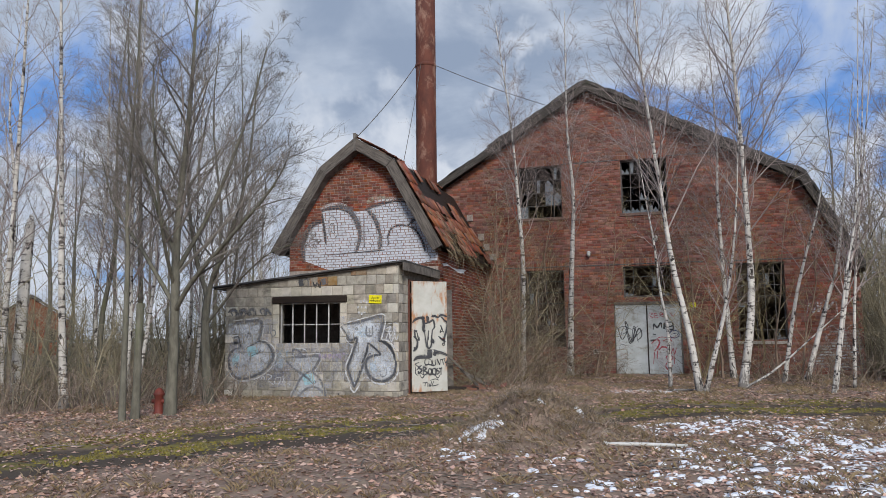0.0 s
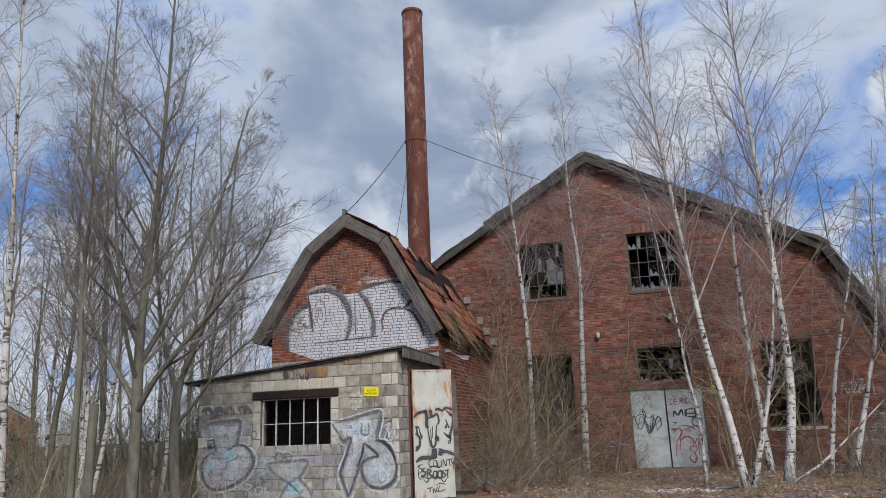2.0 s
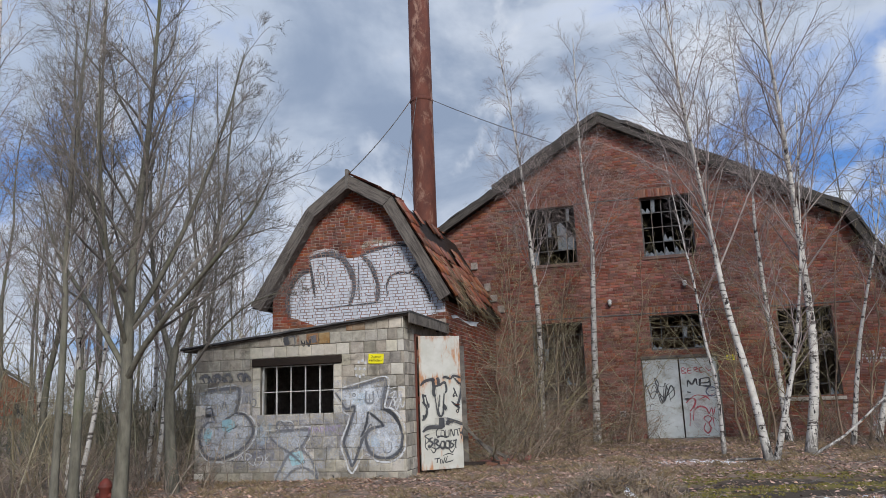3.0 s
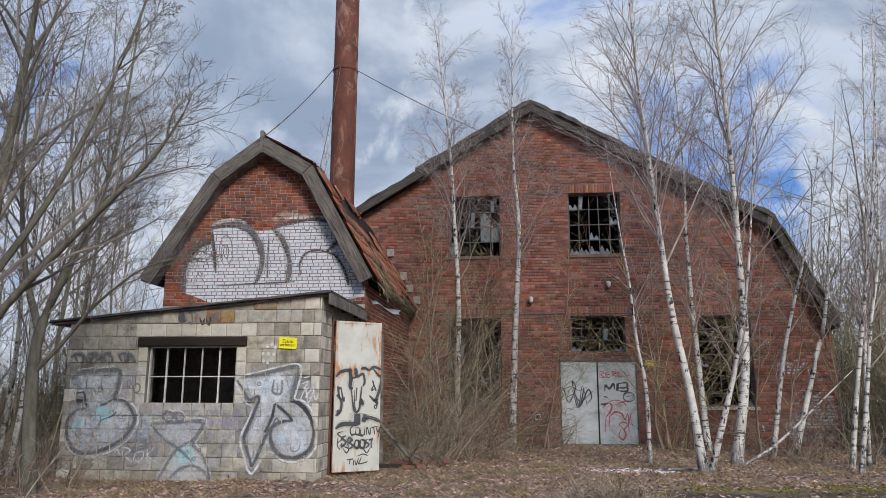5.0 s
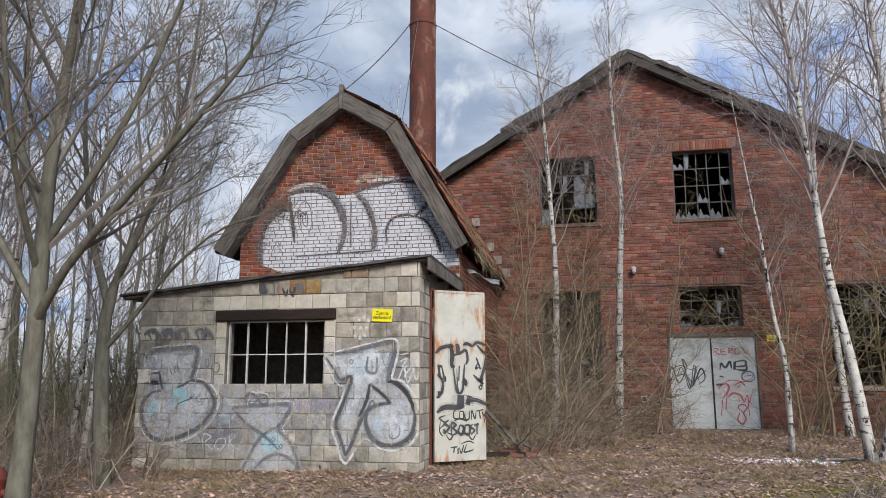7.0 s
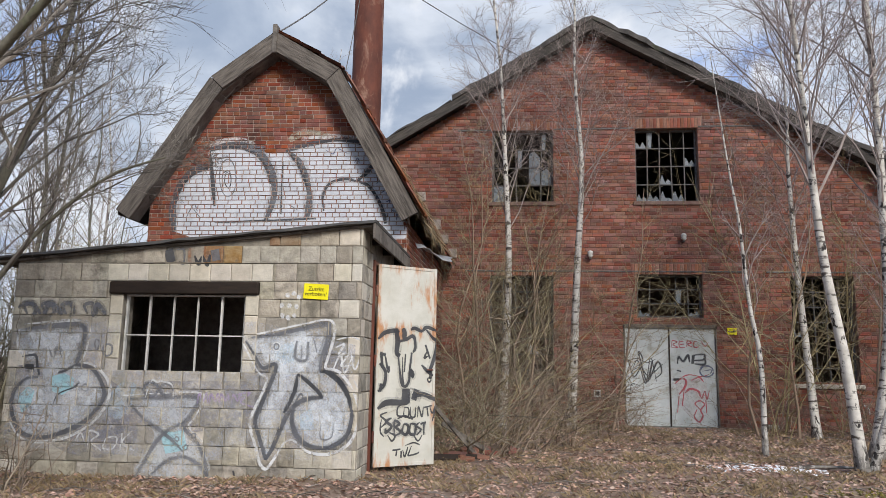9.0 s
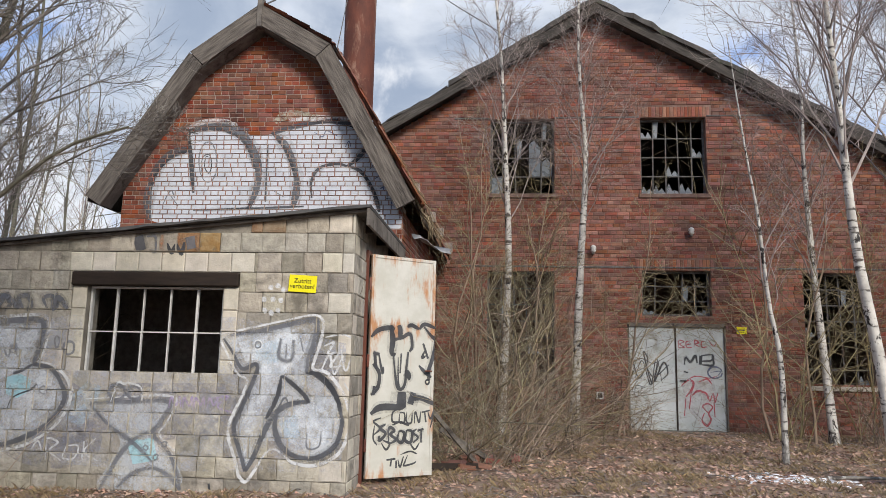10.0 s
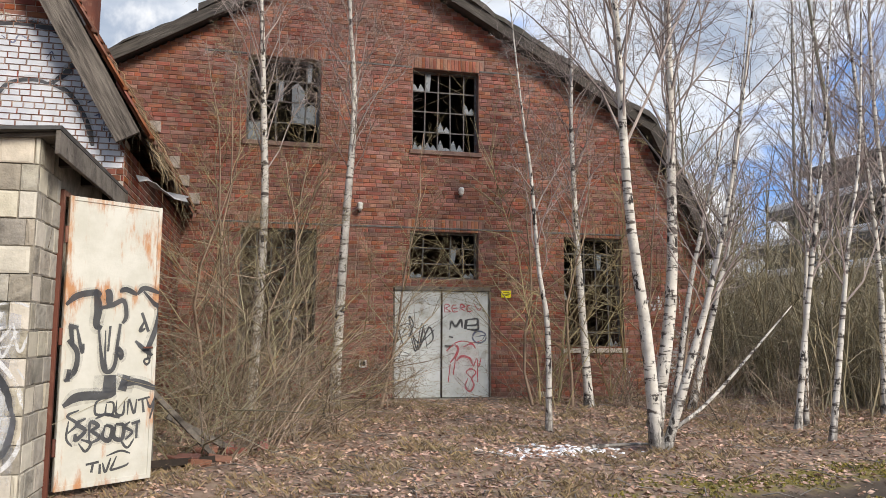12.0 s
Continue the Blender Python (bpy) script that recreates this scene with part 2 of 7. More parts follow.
M["bark_birch"] = birch_bark()
M["glass"] = glass_mat()
M["fill_silver"] = paint_mat("silver_spray_paint", (0.56, 0.59, 0.63), (0.43, 0.47, 0.52), 0.32, 0.64, amount=0.6)
M["fill_bright"] = paint_mat("bright_silver_spray_paint", (0.66, 0.69, 0.73), (0.54, 0.58, 0.63), 0.36, 0.66, 7.0, amount=0.62)
M["fill_mistblue"] = paint_mat("pale_blue_mist", (0.42, 0.52, 0.60), (0.36, 0.45, 0.54), 0.3, 0.64, 5.0, amount=0.6)
M["stroke_violet"] = paint_mat("violet_spray_paint", (0.30, 0.23, 0.40), (0.38, 0.30, 0.46), 0.3, 0.6, amount=0.6)
M["stroke_ink"] = paint_mat("dark_blue_spray_paint", (0.06, 0.075, 0.16), (0.10, 0.115, 0.20), 0.28, 0.52, amount=0.8)
M["stroke_rust"] = paint_mat("rust_run", (0.30, 0.14, 0.07), (0.22, 0.10, 0.06), 0.3, 0.6, amount=0.7)
M["fill_patch"] = paint_mat("flaking_whitewash", (0.55, 0.53, 0.50), (0.40, 0.385, 0.36), 0.40, 0.60, 5.0, amount=0.7)
M["haze_green"] = paint_mat("pale_green_overspray", (0.50, 0.53, 0.42), (0.42, 0.45, 0.36), 0.3, 0.6, 12.0, amount=0.55)
M["haze_pink"] = paint_mat("pink_overspray", (0.55, 0.33, 0.34), (0.50, 0.36, 0.37), 0.34, 0.66, 8.0, amount=0.35)
M["fill_white"] = paint_mat("white_spray_paint", (0.60, 0.625, 0.665), (0.48, 0.505, 0.55), 0.18, 0.38, amount=0.95)
M["fill_blue"] = paint_mat("light_blue_spray_paint", (0.26, 0.50, 0.57), (0.36, 0.54, 0.60), 0.30, 0.6, amount=0.85)
M["fill_violet"] = paint_mat("grey_violet_spray_paint", (0.13, 0.135, 0.165), (0.24, 0.24, 0.28), 0.36, 0.62, amount=0.62)
M["fill_mist"] = paint_mat("bluish_overspray", (0.42, 0.45, 0.52), (0.30, 0.32, 0.38), 0.38, 0.66, 3.0, amount=0.5)
M["stroke"] = paint_mat("black_spray_paint", (0.028, 0.03, 0.036), (0.06, 0.063, 0.072), 0.16, 0.36, amount=0.93)
M["stroke_grey"] = paint_mat("grey_spray_paint", (0.10, 0.105, 0.12), (0.16, 0.165, 0.185), 0.28, 0.54, amount=0.85)
M["stroke_dark"] = paint_mat("dark_spray_paint", (0.055, 0.058, 0.068), (0.10, 0.105, 0.12), 0.22, 0.46, amount=0.88)
M["stroke_red"] = paint_mat("red_spray_paint", (0.42, 0.06, 0.08), (0.34, 0.05, 0.07), 0.28, 0.52)
M["stroke_white"] = paint_mat("pale_spray_paint", (0.66, 0.67, 0.68), (0.54, 0.55, 0.56), 0.32, 0.58, amount=0.8)
M["haze_dark"] = paint_mat("black_overspray", (0.07, 0.075, 0.085), (0.11, 0.115, 0.13), 0.3, 0.6, 14.0, amount=0.28)
M["haze_pale"] = paint_mat("pale_overspray", (0.60, 0.61, 0.62), (0.52, 0.53, 0.55), 0.3, 0.6, 14.0, amount=0.35)


# ---- mesh helpers ----
def mesh_from(name, verts, faces, material, smooth=False):
    me = bpy.data.meshes.new(name)
    me.from_pydata(verts, [], faces)
    if smooth:
        me.polygons.foreach_set("use_smooth", [True] * len(me.polygons))
    if material:
        me.materials.append(material)
    me.update()
    return me


def part(name, bm, material=None, parent=None, label=""):
    """Links a bmesh or a mesh as one mesh object under its thing."""
    if isinstance(bm, bmesh.types.BMesh):
        me = bpy.data.meshes.new(name)
        bm.to_mesh(me)
        bm.free()
        me.materials.append(material)
    else:
        me = bm
    ob = new(name, me)
    ob.parent = parent
    if label:
        ob["label"] = label
    return ob


def empty(name, at, label, category, group="", kind=""):
    ob = new(name)
    ob.location = at
    ob.empty_display_size = 0.2
    tagged(ob, label, category, group, kind)
    return ob


def hang(child, parent):
    """Parents a piece built in world places to a thing that stands elsewhere."""
    bpy.context.view_layer.update()
    child.parent = parent
    child.matrix_parent_inverse = Matrix.Translation(-parent.location)
    return child


def box_bm(sx, sy, sz, at=(0, 0, 0), bevel=0.0, turn=None, bm=None):
    bm = bm or bmesh.new()
    m = Matrix.Translation(at) @ (turn.to_4x4() if turn else Matrix.Identity(4)) @ Matrix.Diagonal((sx, sy, sz, 1))
    res = bmesh.ops.create_cube(bm, size=1.0, matrix=m)
    if bevel:
        edges = list({e for v in res["verts"] for e in v.link_edges})
        bmesh.ops.bevel(bm, geom=edges, offset=bevel, segments=1, affect="EDGES")
    return bm


def slab(x0, x1, y0, y1, z0, z1, bevel=0.0, bm=None):
    return box_bm(x1 - x0, y1 - y0, z1 - z0, ((x0 + x1) / 2, (y0 + y1) / 2, (z0 + z1) / 2), bevel, None, bm)


def beam_bm(a, b, w, h, bevel=0.0, up=(0, 0, 1), bm=None):
    a, b = Vector(a), Vector(b)
    d = (b - a).normalized()
    side = d.cross(Vector(up)).normalized()
    top = side.cross(d)
    rot = Matrix((side, d, top)).transposed()
    return box_bm(w, (b - a).length, h, (a + b) / 2, bevel, rot, bm)


class Tubes:
    """Collects tapered tubes into one vertex and face list."""

    def __init__(self):
        self.v, self.f = [], []

    def add(self, pts, radii, sides=5, cap=True):
        n0 = len(self.v)
        k = len(pts)
        for i, p in enumerate(pts):
            d = (pts[min(i + 1, k - 1)] - pts[max(i - 1, 0)]).normalized()
            s = d.orthogonal().normalized() if abs(d.z) > 0.95 else d.cross(Vector((0, 0, 1))).normalized()
            u = s.cross(d)
            for j in range(sides):
                a = 2 * math.pi * j / sides
                q = p + (s * math.cos(a) + u * math.sin(a)) * radii[i]
                self.v.append(q[:])
        for i in range(k - 1):
            for j in range(sides):
                a, b = n0 + i * sides + j, n0 + i * sides + (j + 1) % sides
                self.f.append((a, b, b + sides, a + sides))
        if cap:
            self.f.append(tuple(n0 + (k - 1) * sides + j for j in range(sides)))

    def mesh(self, name, material, smooth=True):
        return mesh_from(name, self.v, self.f, material, smooth)


def clip_poly(poly, x0, x1, z0, z1):
    """Cuts a flat outline to a rectangle."""
    for axis, lim, sign in ((0, x0, 1), (0, x1, -1), (1, z0, 1), (1, z1, -1)):
        out = []
        for i, p in enumerate(poly):
            q = poly[i - 1]
            a, b = sign * (q[axis] - lim), sign * (p[axis] - lim)
            if (a >= 0) != (b >= 0):
                t = a / (a - b)
                out.append((q[0] + (p[0] - q[0]) * t, q[1] + (p[1] - q[1]) * t))
            if b >= 0:
                out.append(p)
        poly = out
        if len(poly) < 3:
            return []
    return poly


# ---- ground ----
TRACK = [(-30.0, -8.0), (-12.0, 1.5), (-5.3, 6.3), (-3.6, 9.1), (-0.95, 11.3), (1.6, 13.6), (4.9, 14.3), (10.0, 14.6), (40.0, 13.0)]


def track_offset(x, y):
    """Signed distance to the middle line of the dirt track, positive on the far side."""
    best, sign = 1e9, 1
    for (ax, ay), (bx, by) in zip(TRACK, TRACK[1:]):
        dx, dy = bx - ax, by - ay
        t = max(0.0, min(1.0, ((x - ax) * dx + (y - ay) * dy) / (dx * dx + dy * dy)))
        px, py = x - ax - t * dx, y - ay - t * dy
        d = math.hypot(px, py)
        if d < best:
            best, sign = d, (1 if dx * py - dy * px > 0 else -1)
    return best * sign


def ground_z(x, y):
    z = 0.13 * max(0.0, min(1.0, (y - 14.0) / 8.0))
    z += 0.05 * noise.noise((x * 0.35, y * 0.35, 0.0)) + 0.022 * noise.noise((x * 1.7, y * 1.7, 3.0))
    d = track_offset(x, y)
    if abs(d) < 1.8:
        fade = 1 - abs(d) / 1.8
        z += -0.05 * fade ** 0.5 - 0.035 * math.exp(-((abs(d) - 0.75) / 0.22) ** 2)
    z += 0.58 * math.exp(-(((x + 0.2) / 0.8) ** 2 + ((y - 9.2) / 0.6) ** 2)) * (1 + 0.5 * noise.noise((x * 2.5, y * 2.5, 7.0)))
    near = max(0.0, min(1.0, (25.0 - math.hypot(x + 2, y - 10)) / 8.0))
    return z * near


def ground_material():
    m = surf("leaf_strewn_soil", (0.29, 0.205, 0.152), (0.18, 0.128, 0.095), 3.0, 0.95, 0.9, 45, c3=(0.29, 0.225, 0.155), c3_at=(0.5, 0.66), c3_scale=7.0)
    nt = m.node_tree
    bsdf = nt.nodes["Principled BSDF"]
    base = bsdf.inputs["Base Color"].links[0].from_socket
    pos = nt.nodes.new("ShaderNodeNewGeometry").outputs["Position"]
    att = nt.nodes.new("ShaderNodeAttribute")
    att.attribute_name = "track"
    wob = math_node(nt, "SUBTRACT", noise_fac(nt, pos, 1.3, 5, 0.65), 0.5)
    d = math_node(nt, "ADD", att.outputs["Fac"], math_node(nt, "MULTIPLY", wob, 1.0))
    ad = math_node(nt, "ABSOLUTE", d)
    dirt = ramp(nt, ad, 1.25, 0.75)
    col = mix_rgb(nt, dirt, base, (0.07, 0.054, 0.04))
    # moss keeps to the middle strip and the far verge
    mid = ramp(nt, ad, 0.42, 0.18)
    verge = ramp(nt, math_node(nt, "ABSOLUTE", math_node(nt, "SUBTRACT", d, 1.25)), 0.4, 0.1)
    moss = math_node(nt, "MULTIPLY", math_node(nt, "MAXIMUM", mid, verge), ramp(nt, noise_fac(nt, pos, 3.5, 5, 0.7), 0.42, 0.56))
    col = mix_rgb(nt, moss, col, mix_rgb(nt, noise_fac(nt, pos, 18, 3), (0.12, 0.105, 0.026), (0.23, 0.19, 0.05)))
    nt.links.new(col, bsdf.inputs["Base Color"])
    return m


def build_ground():
    def axis(lo, hi, step, reach):
        inner = list(np.arange(lo, hi + 1e-6, step))
        outer, s, v = [], step, 0.0
        while v < reach:
            s *= 1.35
            v += s
            outer.append(v)
        return [lo - v for v in reversed(outer)] + inner + [hi + v for v in outer]

    xs, ys = axis(-12.0, 9.0, 0.14, 700), axis(-3.0, 23.0, 0.14, 700)
    verts = [(x, y, ground_z(x, y)) for y in ys for x in xs]
    w = len(xs)
    faces = [(j * w + i, j * w + i + 1, (j + 1) * w + i + 1, (j + 1) * w + i) for j in range(len(ys) - 1) for i in range(w - 1)]
    me = mesh_from("ground", verts, faces, ground_material(), True)
    att = me.attributes.new("track", "FLOAT", "POINT")
    att.data.foreach_set("value", [track_offset(v[0], v[1]) for v in verts])
    tagged(part("ground", me, None), "bare soil with leaf litter, dry grass and a mossy dirt track", "ground", kind="structure")


build_ground()


# ---- walls built of pieces ----
def free_runs(x0, x1, z0, z1, openings):
    """Stretches of a course that no opening cuts."""
    runs = [(x0, x1)]
    for ox0, ox1, oz0, oz1 in openings:
        if oz0 < (z0 + z1) / 2 < oz1:
            nxt = []
            for a, b in runs:
                if ox1 <= a or ox0 >= b:
                    nxt.append((a, b))
                    continue
                if ox0 > a:
                    nxt.append((a, ox0))
                if ox1 < b:
                    nxt.append((ox1, b))
            runs = nxt
    return [r for r in runs if r[1] - r[0] > 0.02]


def outline_span(outline, z):
    """The x-range of a convex outline at height z."""
    xs = []
    for i, (x1, z1) in enumerate(outline):
        x0, z0 = outline[i - 1]
        if (z0 - z) * (z1 - z) <= 0 and z0 != z1:
            xs.append(x0 + (x1 - x0) * (z - z0) / (z1 - z0))
    return (min(xs), max(xs)) if len(xs) > 1 else None


def wall_cells(outline, openings, y0, y1):
    """A wall with thickness, cut through by its openings, under a convex outline."""
    xs = sorted({p[0] for p in outline} | {o[i] for o in openings for i in (0, 1)})
    zs = sorted({p[1] for p in outline} | {o[i] for o in openings for i in (2, 3)})
    verts, faces = [], []
    for xa, xb in zip(xs, xs[1:]):
        for za, zb in zip(zs, zs[1:]):
            cx, cz = (xa + xb) / 2, (za + zb) / 2
            if any(o[0] < cx < o[1] and o[2] < cz < o[3] for o in openings):
                continue
            poly = clip_poly(list(outline), xa, xb, za, zb)
            if len(poly) < 3:
                continue
            n, k = len(verts), len(poly)
            verts += [(x, y0, z) for x, z in poly] + [(x, y1, z) for x, z in poly]
            faces += [tuple(range(n, n + k)), tuple(range(n + 2 * k - 1, n + k - 1, -1))]
            faces += [(n + i, n + k + i, n + k + (i + 1) % k, n + (i + 1) % k) for i in range(k)]
    return verts, faces


def lay_courses(outline, openings, z0, course, length, rng, joint=0.012, jitter=0.0, headers=False):
    """Rectangles of the pieces of a wall, course by course."""
    top = max(z for _, z in outline)
    out, row, z = [], 0, z0
    while z < top:
        zb = z + course - joint
        span = outline_span(outline, min(z + course / 2, top - 1e-3))
        if span:
            x = span[0] - (length / (4 if headers else 2) if row % 2 else 0) - rng.random() * 0.03
            edges = [x]
            step = length / 2 if headers and row % 2 else length
            while x < span[1]:
                x += step * (1 + rng.uniform(-jitter, jitter))
                edges.append(x)
            for a, b in free_runs(span[0], span[1], z, zb, openings):
                for ea, eb in zip(edges, edges[1:]):
                    p, q = max(ea, a), min(eb, b)
                    if q - p > 0.03:
                        out.append((p + joint / 2, q - joint / 2, z + joint / 2, zb + joint / 2))
        z += course
        row += 1
    return out


def piece_mesh(name, w, h, d, material, rng, chip=0.006):
    """One brick or block, its front edges worn; its front faces -y, its origin at the front's middle."""
    c = min(0.008, h * 0.1)
    j = lambda: rng.uniform(0, chip)
    o = [(-w / 2, -h / 2), (w / 2, -h / 2), (w / 2, h / 2), (-w / 2, h / 2)]
    sgn = [(1, 1), (-1, 1), (-1, -1), (1, -1)]
    verts = [(x, d, z) for x, z in o] + [(x, c * 0.7, z) for x, z in o] + [(x + sx * (c + j()), 0, z + sz * (c * 0.6 + j())) for (x, z), (sx, sz) in zip(o, sgn)]
    faces = [(8, 9, 10, 11)] + [(a + i, a + (i + 1) % 4, b + (i + 1) % 4, b + i) for a, b in ((4, 8), (0, 4)) for i in range(4)]
    return mesh_from(name, verts, faces, material)


def joined_pieces(name, rects, y, depth, material, rng, proud=0.006, fronts=None):
    """Many pieces as one mesh; their fronts are noted for the paint."""
    verts, faces = [], []
    for x0, x1, z0, z1 in rects:
        f = y - proud * rng.uniform(0.3, 1.6)
        if fronts is not None:
            fronts.append((x0 + 0.004, x1 - 0.004, z0 + 0.003, z1 - 0.003, f - 0.0015))
        n, c = len(verts), 0.006
        verts += [(x0, f + c, z0), (x1, f + c, z0), (x1, f + c, z1), (x0, f + c, z1)]
        verts += [(x0 + c, f, z0 + c), (x1 - c, f, z0 + c), (x1 - c, f, z1 - c), (x0 + c, f, z1 - c)]
        verts += [(x0, y + depth, z0), (x1, y + depth, z0), (x1, y + depth, z1), (x0, y + depth, z1)]
        faces.append((n + 4, n + 5, n + 6, n + 7))
        for a, b in ((0, 4), (8, 0)):
            faces += [(n + a + i, n + a + (i + 1) % 4, n + b + (i + 1) % 4, n + b + i) for i in range(4)]
    return mesh_from(name, verts, faces, material)


# ---- brick hall ----
HY = 22.66
HALL_OUT = [(-7.6, 0.0), (6.66, 0.0), (6.66, 3.1), (5.28, 5.6), (-0.59, 8.87), (-6.4, 5.42), (-7.6, 3.1)]
HALL_OPEN = [(-2.82, -1.46, 4.95, 6.60), (0.34, 1.69, 4.95, 6.61), (-2.85, -1.47, 0.92, 3.30), (0.31, 1.68, 2.42, 3.34), (0.0, 1.93, 0.0, 2.27), (3.48, 4.76, 1.08, 3.32)]
v, f = wall_cells(HALL_OUT, HALL_OPEN, HY + 0.006, HY + 0.36)
hall_wall = tagged(part("wall_south", mesh_from("wall_south", v, f, M["mortar"])), "weathered red brick gable wall of an abandoned hall", "wall", kind="structure")
for nm, bm in (("wall_west", slab(-7.6, -7.25, HY + 0.36, 40, 0, 3.1)), ("wall_east", slab(6.3, 6.66, HY + 0.36, 40, 0, 3.05)), ("wall_north", slab(-7.6, 6.66, 40, 40.3, 0, 8.8))):
    tagged(part(nm, bm, M["mortar"]), "dark brick wall of the abandoned hall", "wall", kind="structure")
# interior darkness is put into the floor's colour
tagged(part("floor", slab(-7.25, 6.3, HY + 0.36, 40, 0.0, 0.16), M["black_void"]), "concrete floor inside the hall, coloured near black as unlit interior", "floor", kind="structure")


def roof_profile(name, prof, y0, y1, thick, material, label):
    """A folded roof sheet with thickness along y."""
    verts, faces = [], []
    for y in (y0, y1):
        for x, z in prof:
            verts += [(x, y, z), (x, y, z - thick)]
    k = 2 * len(prof)
    for i in range(len(prof) - 1):
        a = 2 * i
        faces += [(a, a + 2, k + a + 2, k + a), (a + 1, k + a + 1, k + a + 3, a + 3), (a, a + 1, a + 3, a + 2), (k + a, k + a + 2, k + a + 3, k + a + 1)]
    faces += [(0, k, k + 1, 1), (k - 2, k - 1, 2 * k - 1, 2 * k - 2)]
    return tagged(part(name, mesh_from(name, verts, faces, material)), label, "roof", kind="structure")


HALL_ROOF = [(-7.8, 3.1), (-6.55, 5.53), (-0.59, 9.06), (5.44, 5.71), (6.76, 3.1)]
roof_hall = roof_profile("roof_hall", HALL_ROOF, HY - 0.32, 40.4, 0.14, M["roof_dark"], "dark weathered gambrel roof of the hall, sagging at the verge")


def bargeboards(parent, pts, y, w, depth, material, gap=0.006):
    """Boards along a folded verge, mitred at the folds."""
    p = [Vector((x, 0, z)) for x, z in pts]
    dirs = [(q - o).normalized() for o, q in zip(p, p[1:])]
    nrm = [Vector((d.z, 0, -d.x)) for d in dirs]
    inner = []
    for i in range(len(p)):
        if i == 0 or i == len(p) - 1:
            n = nrm[0] if i == 0 else nrm[-1]
            inner.append(p[i] + n * w)
        else:
            m = (nrm[i - 1] + nrm[i]).normalized()
            inner.append(p[i] + m * (w / m.dot(nrm[i])))
    for i, d in enumerate(dirs):
        s, e = d * gap * (i > 0), d * gap * (i < len(dirs) - 1)
        quad = [p[i] + s, p[i + 1] - e, inner[i + 1] - e, inner[i] + s]
        m = Matrix.Translation((p[i].x, y, p[i].z)) @ Matrix((d, Vector((0, 1, 0)), -nrm[i])).transposed().to_4x4()
        inv = m.inverted()
        flat = [inv @ Vector((q.x, y, q.z)) for q in quad]
        n = 14
        wob = lambda s, k: 0.006 * noise.noise((s * 5 + i * 9, k, y))
        top = [flat[0].lerp(flat[1], j / n) + Vector((0, 0, wob(j, 1))) for j in range(n + 1)]
        low = [flat[3].lerp(flat[2], j / n) + Vector((0, 0, wob(j, 2))) for j in range(n + 1)]
        verts = [(q.x, t_, q.z) for t_ in (0, depth) for row in (top, low) for q in row]
        k = n + 1
        faces = [f for j in range(n) for f in ((j, k + j, k + j + 1, j + 1), (2 * k + j, 2 * k + j + 1, 3 * k + j + 1, 3 * k + j), (j, j + 1, 2 * k + j + 1, 2 * k + j), (k + j, 3 * k + j, 3 * k + j + 1, k + j + 1))]
        faces += [(0, 2 * k, 3 * k, k), (n, k + n, 3 * k + n, 2 * k + n)]
        ob = hang(part("bargeboard", mesh_from("bargeboard", verts, faces, material)), parent)
        ob.matrix_basis = m


bargeboards(roof_hall, HALL_ROOF, HY - 0.36, 0.2, 0.06, M["verge_wood"])


def roof_felt(parent, pts, y0, y1, thick, material, seed):
    """A thick ragged layer of old felt and battens along one slope, its front edge uneven."""
    rng = random.Random(seed)
    a, b = Vector((pts[0][0], 0, pts[0][1])), Vector((pts[1][0], 0, pts[1][1]))
    n = max(6, int((b - a).length / 0.22))
    verts, faces = [], []
    for i in range(n + 1):
        p = a.lerp(b, i / n)
        h = thick * rng.uniform(0.72, 1.12)
        y = y0 + rng.uniform(-0.05, 0.05)
        verts += [(p.x, y, p.z + 0.004), (p.x, y + rng.uniform(0, 0.02), p.z + h), (p.x, y1, p.z + thick), (p.x, y1, p.z + 0.004)]
    for i in range(n):
        k = 4 * i
        faces += [(k + j, k + (j + 1) % 4, k + 4 + (j + 1) % 4, k + 4 + j) for j in range(4)]
    faces += [(3, 2, 1, 0), tuple(4 * n + j for j in range(4))]
    hang(part("roofing_felt", mesh_from("roofing_felt", verts, faces, material)), parent)


for k, (p, q) in enumerate((((-3.72, 7.207), (-0.59, 9.06)), ((-0.59, 9.06), (5.44, 5.71)), ((5.44, 5.71), (6.76, 3.1)))):
    roof_felt(roof_hall, (p, q), HY - 0.4, 40.4, 0.13, M["roof_dark"], k)
roof_felt(roof_hall, ((-6.55, 5.53), (-3.74, 7.195)), HY - 0.36, 40.4, 0.045, M["bitumen"], 5)


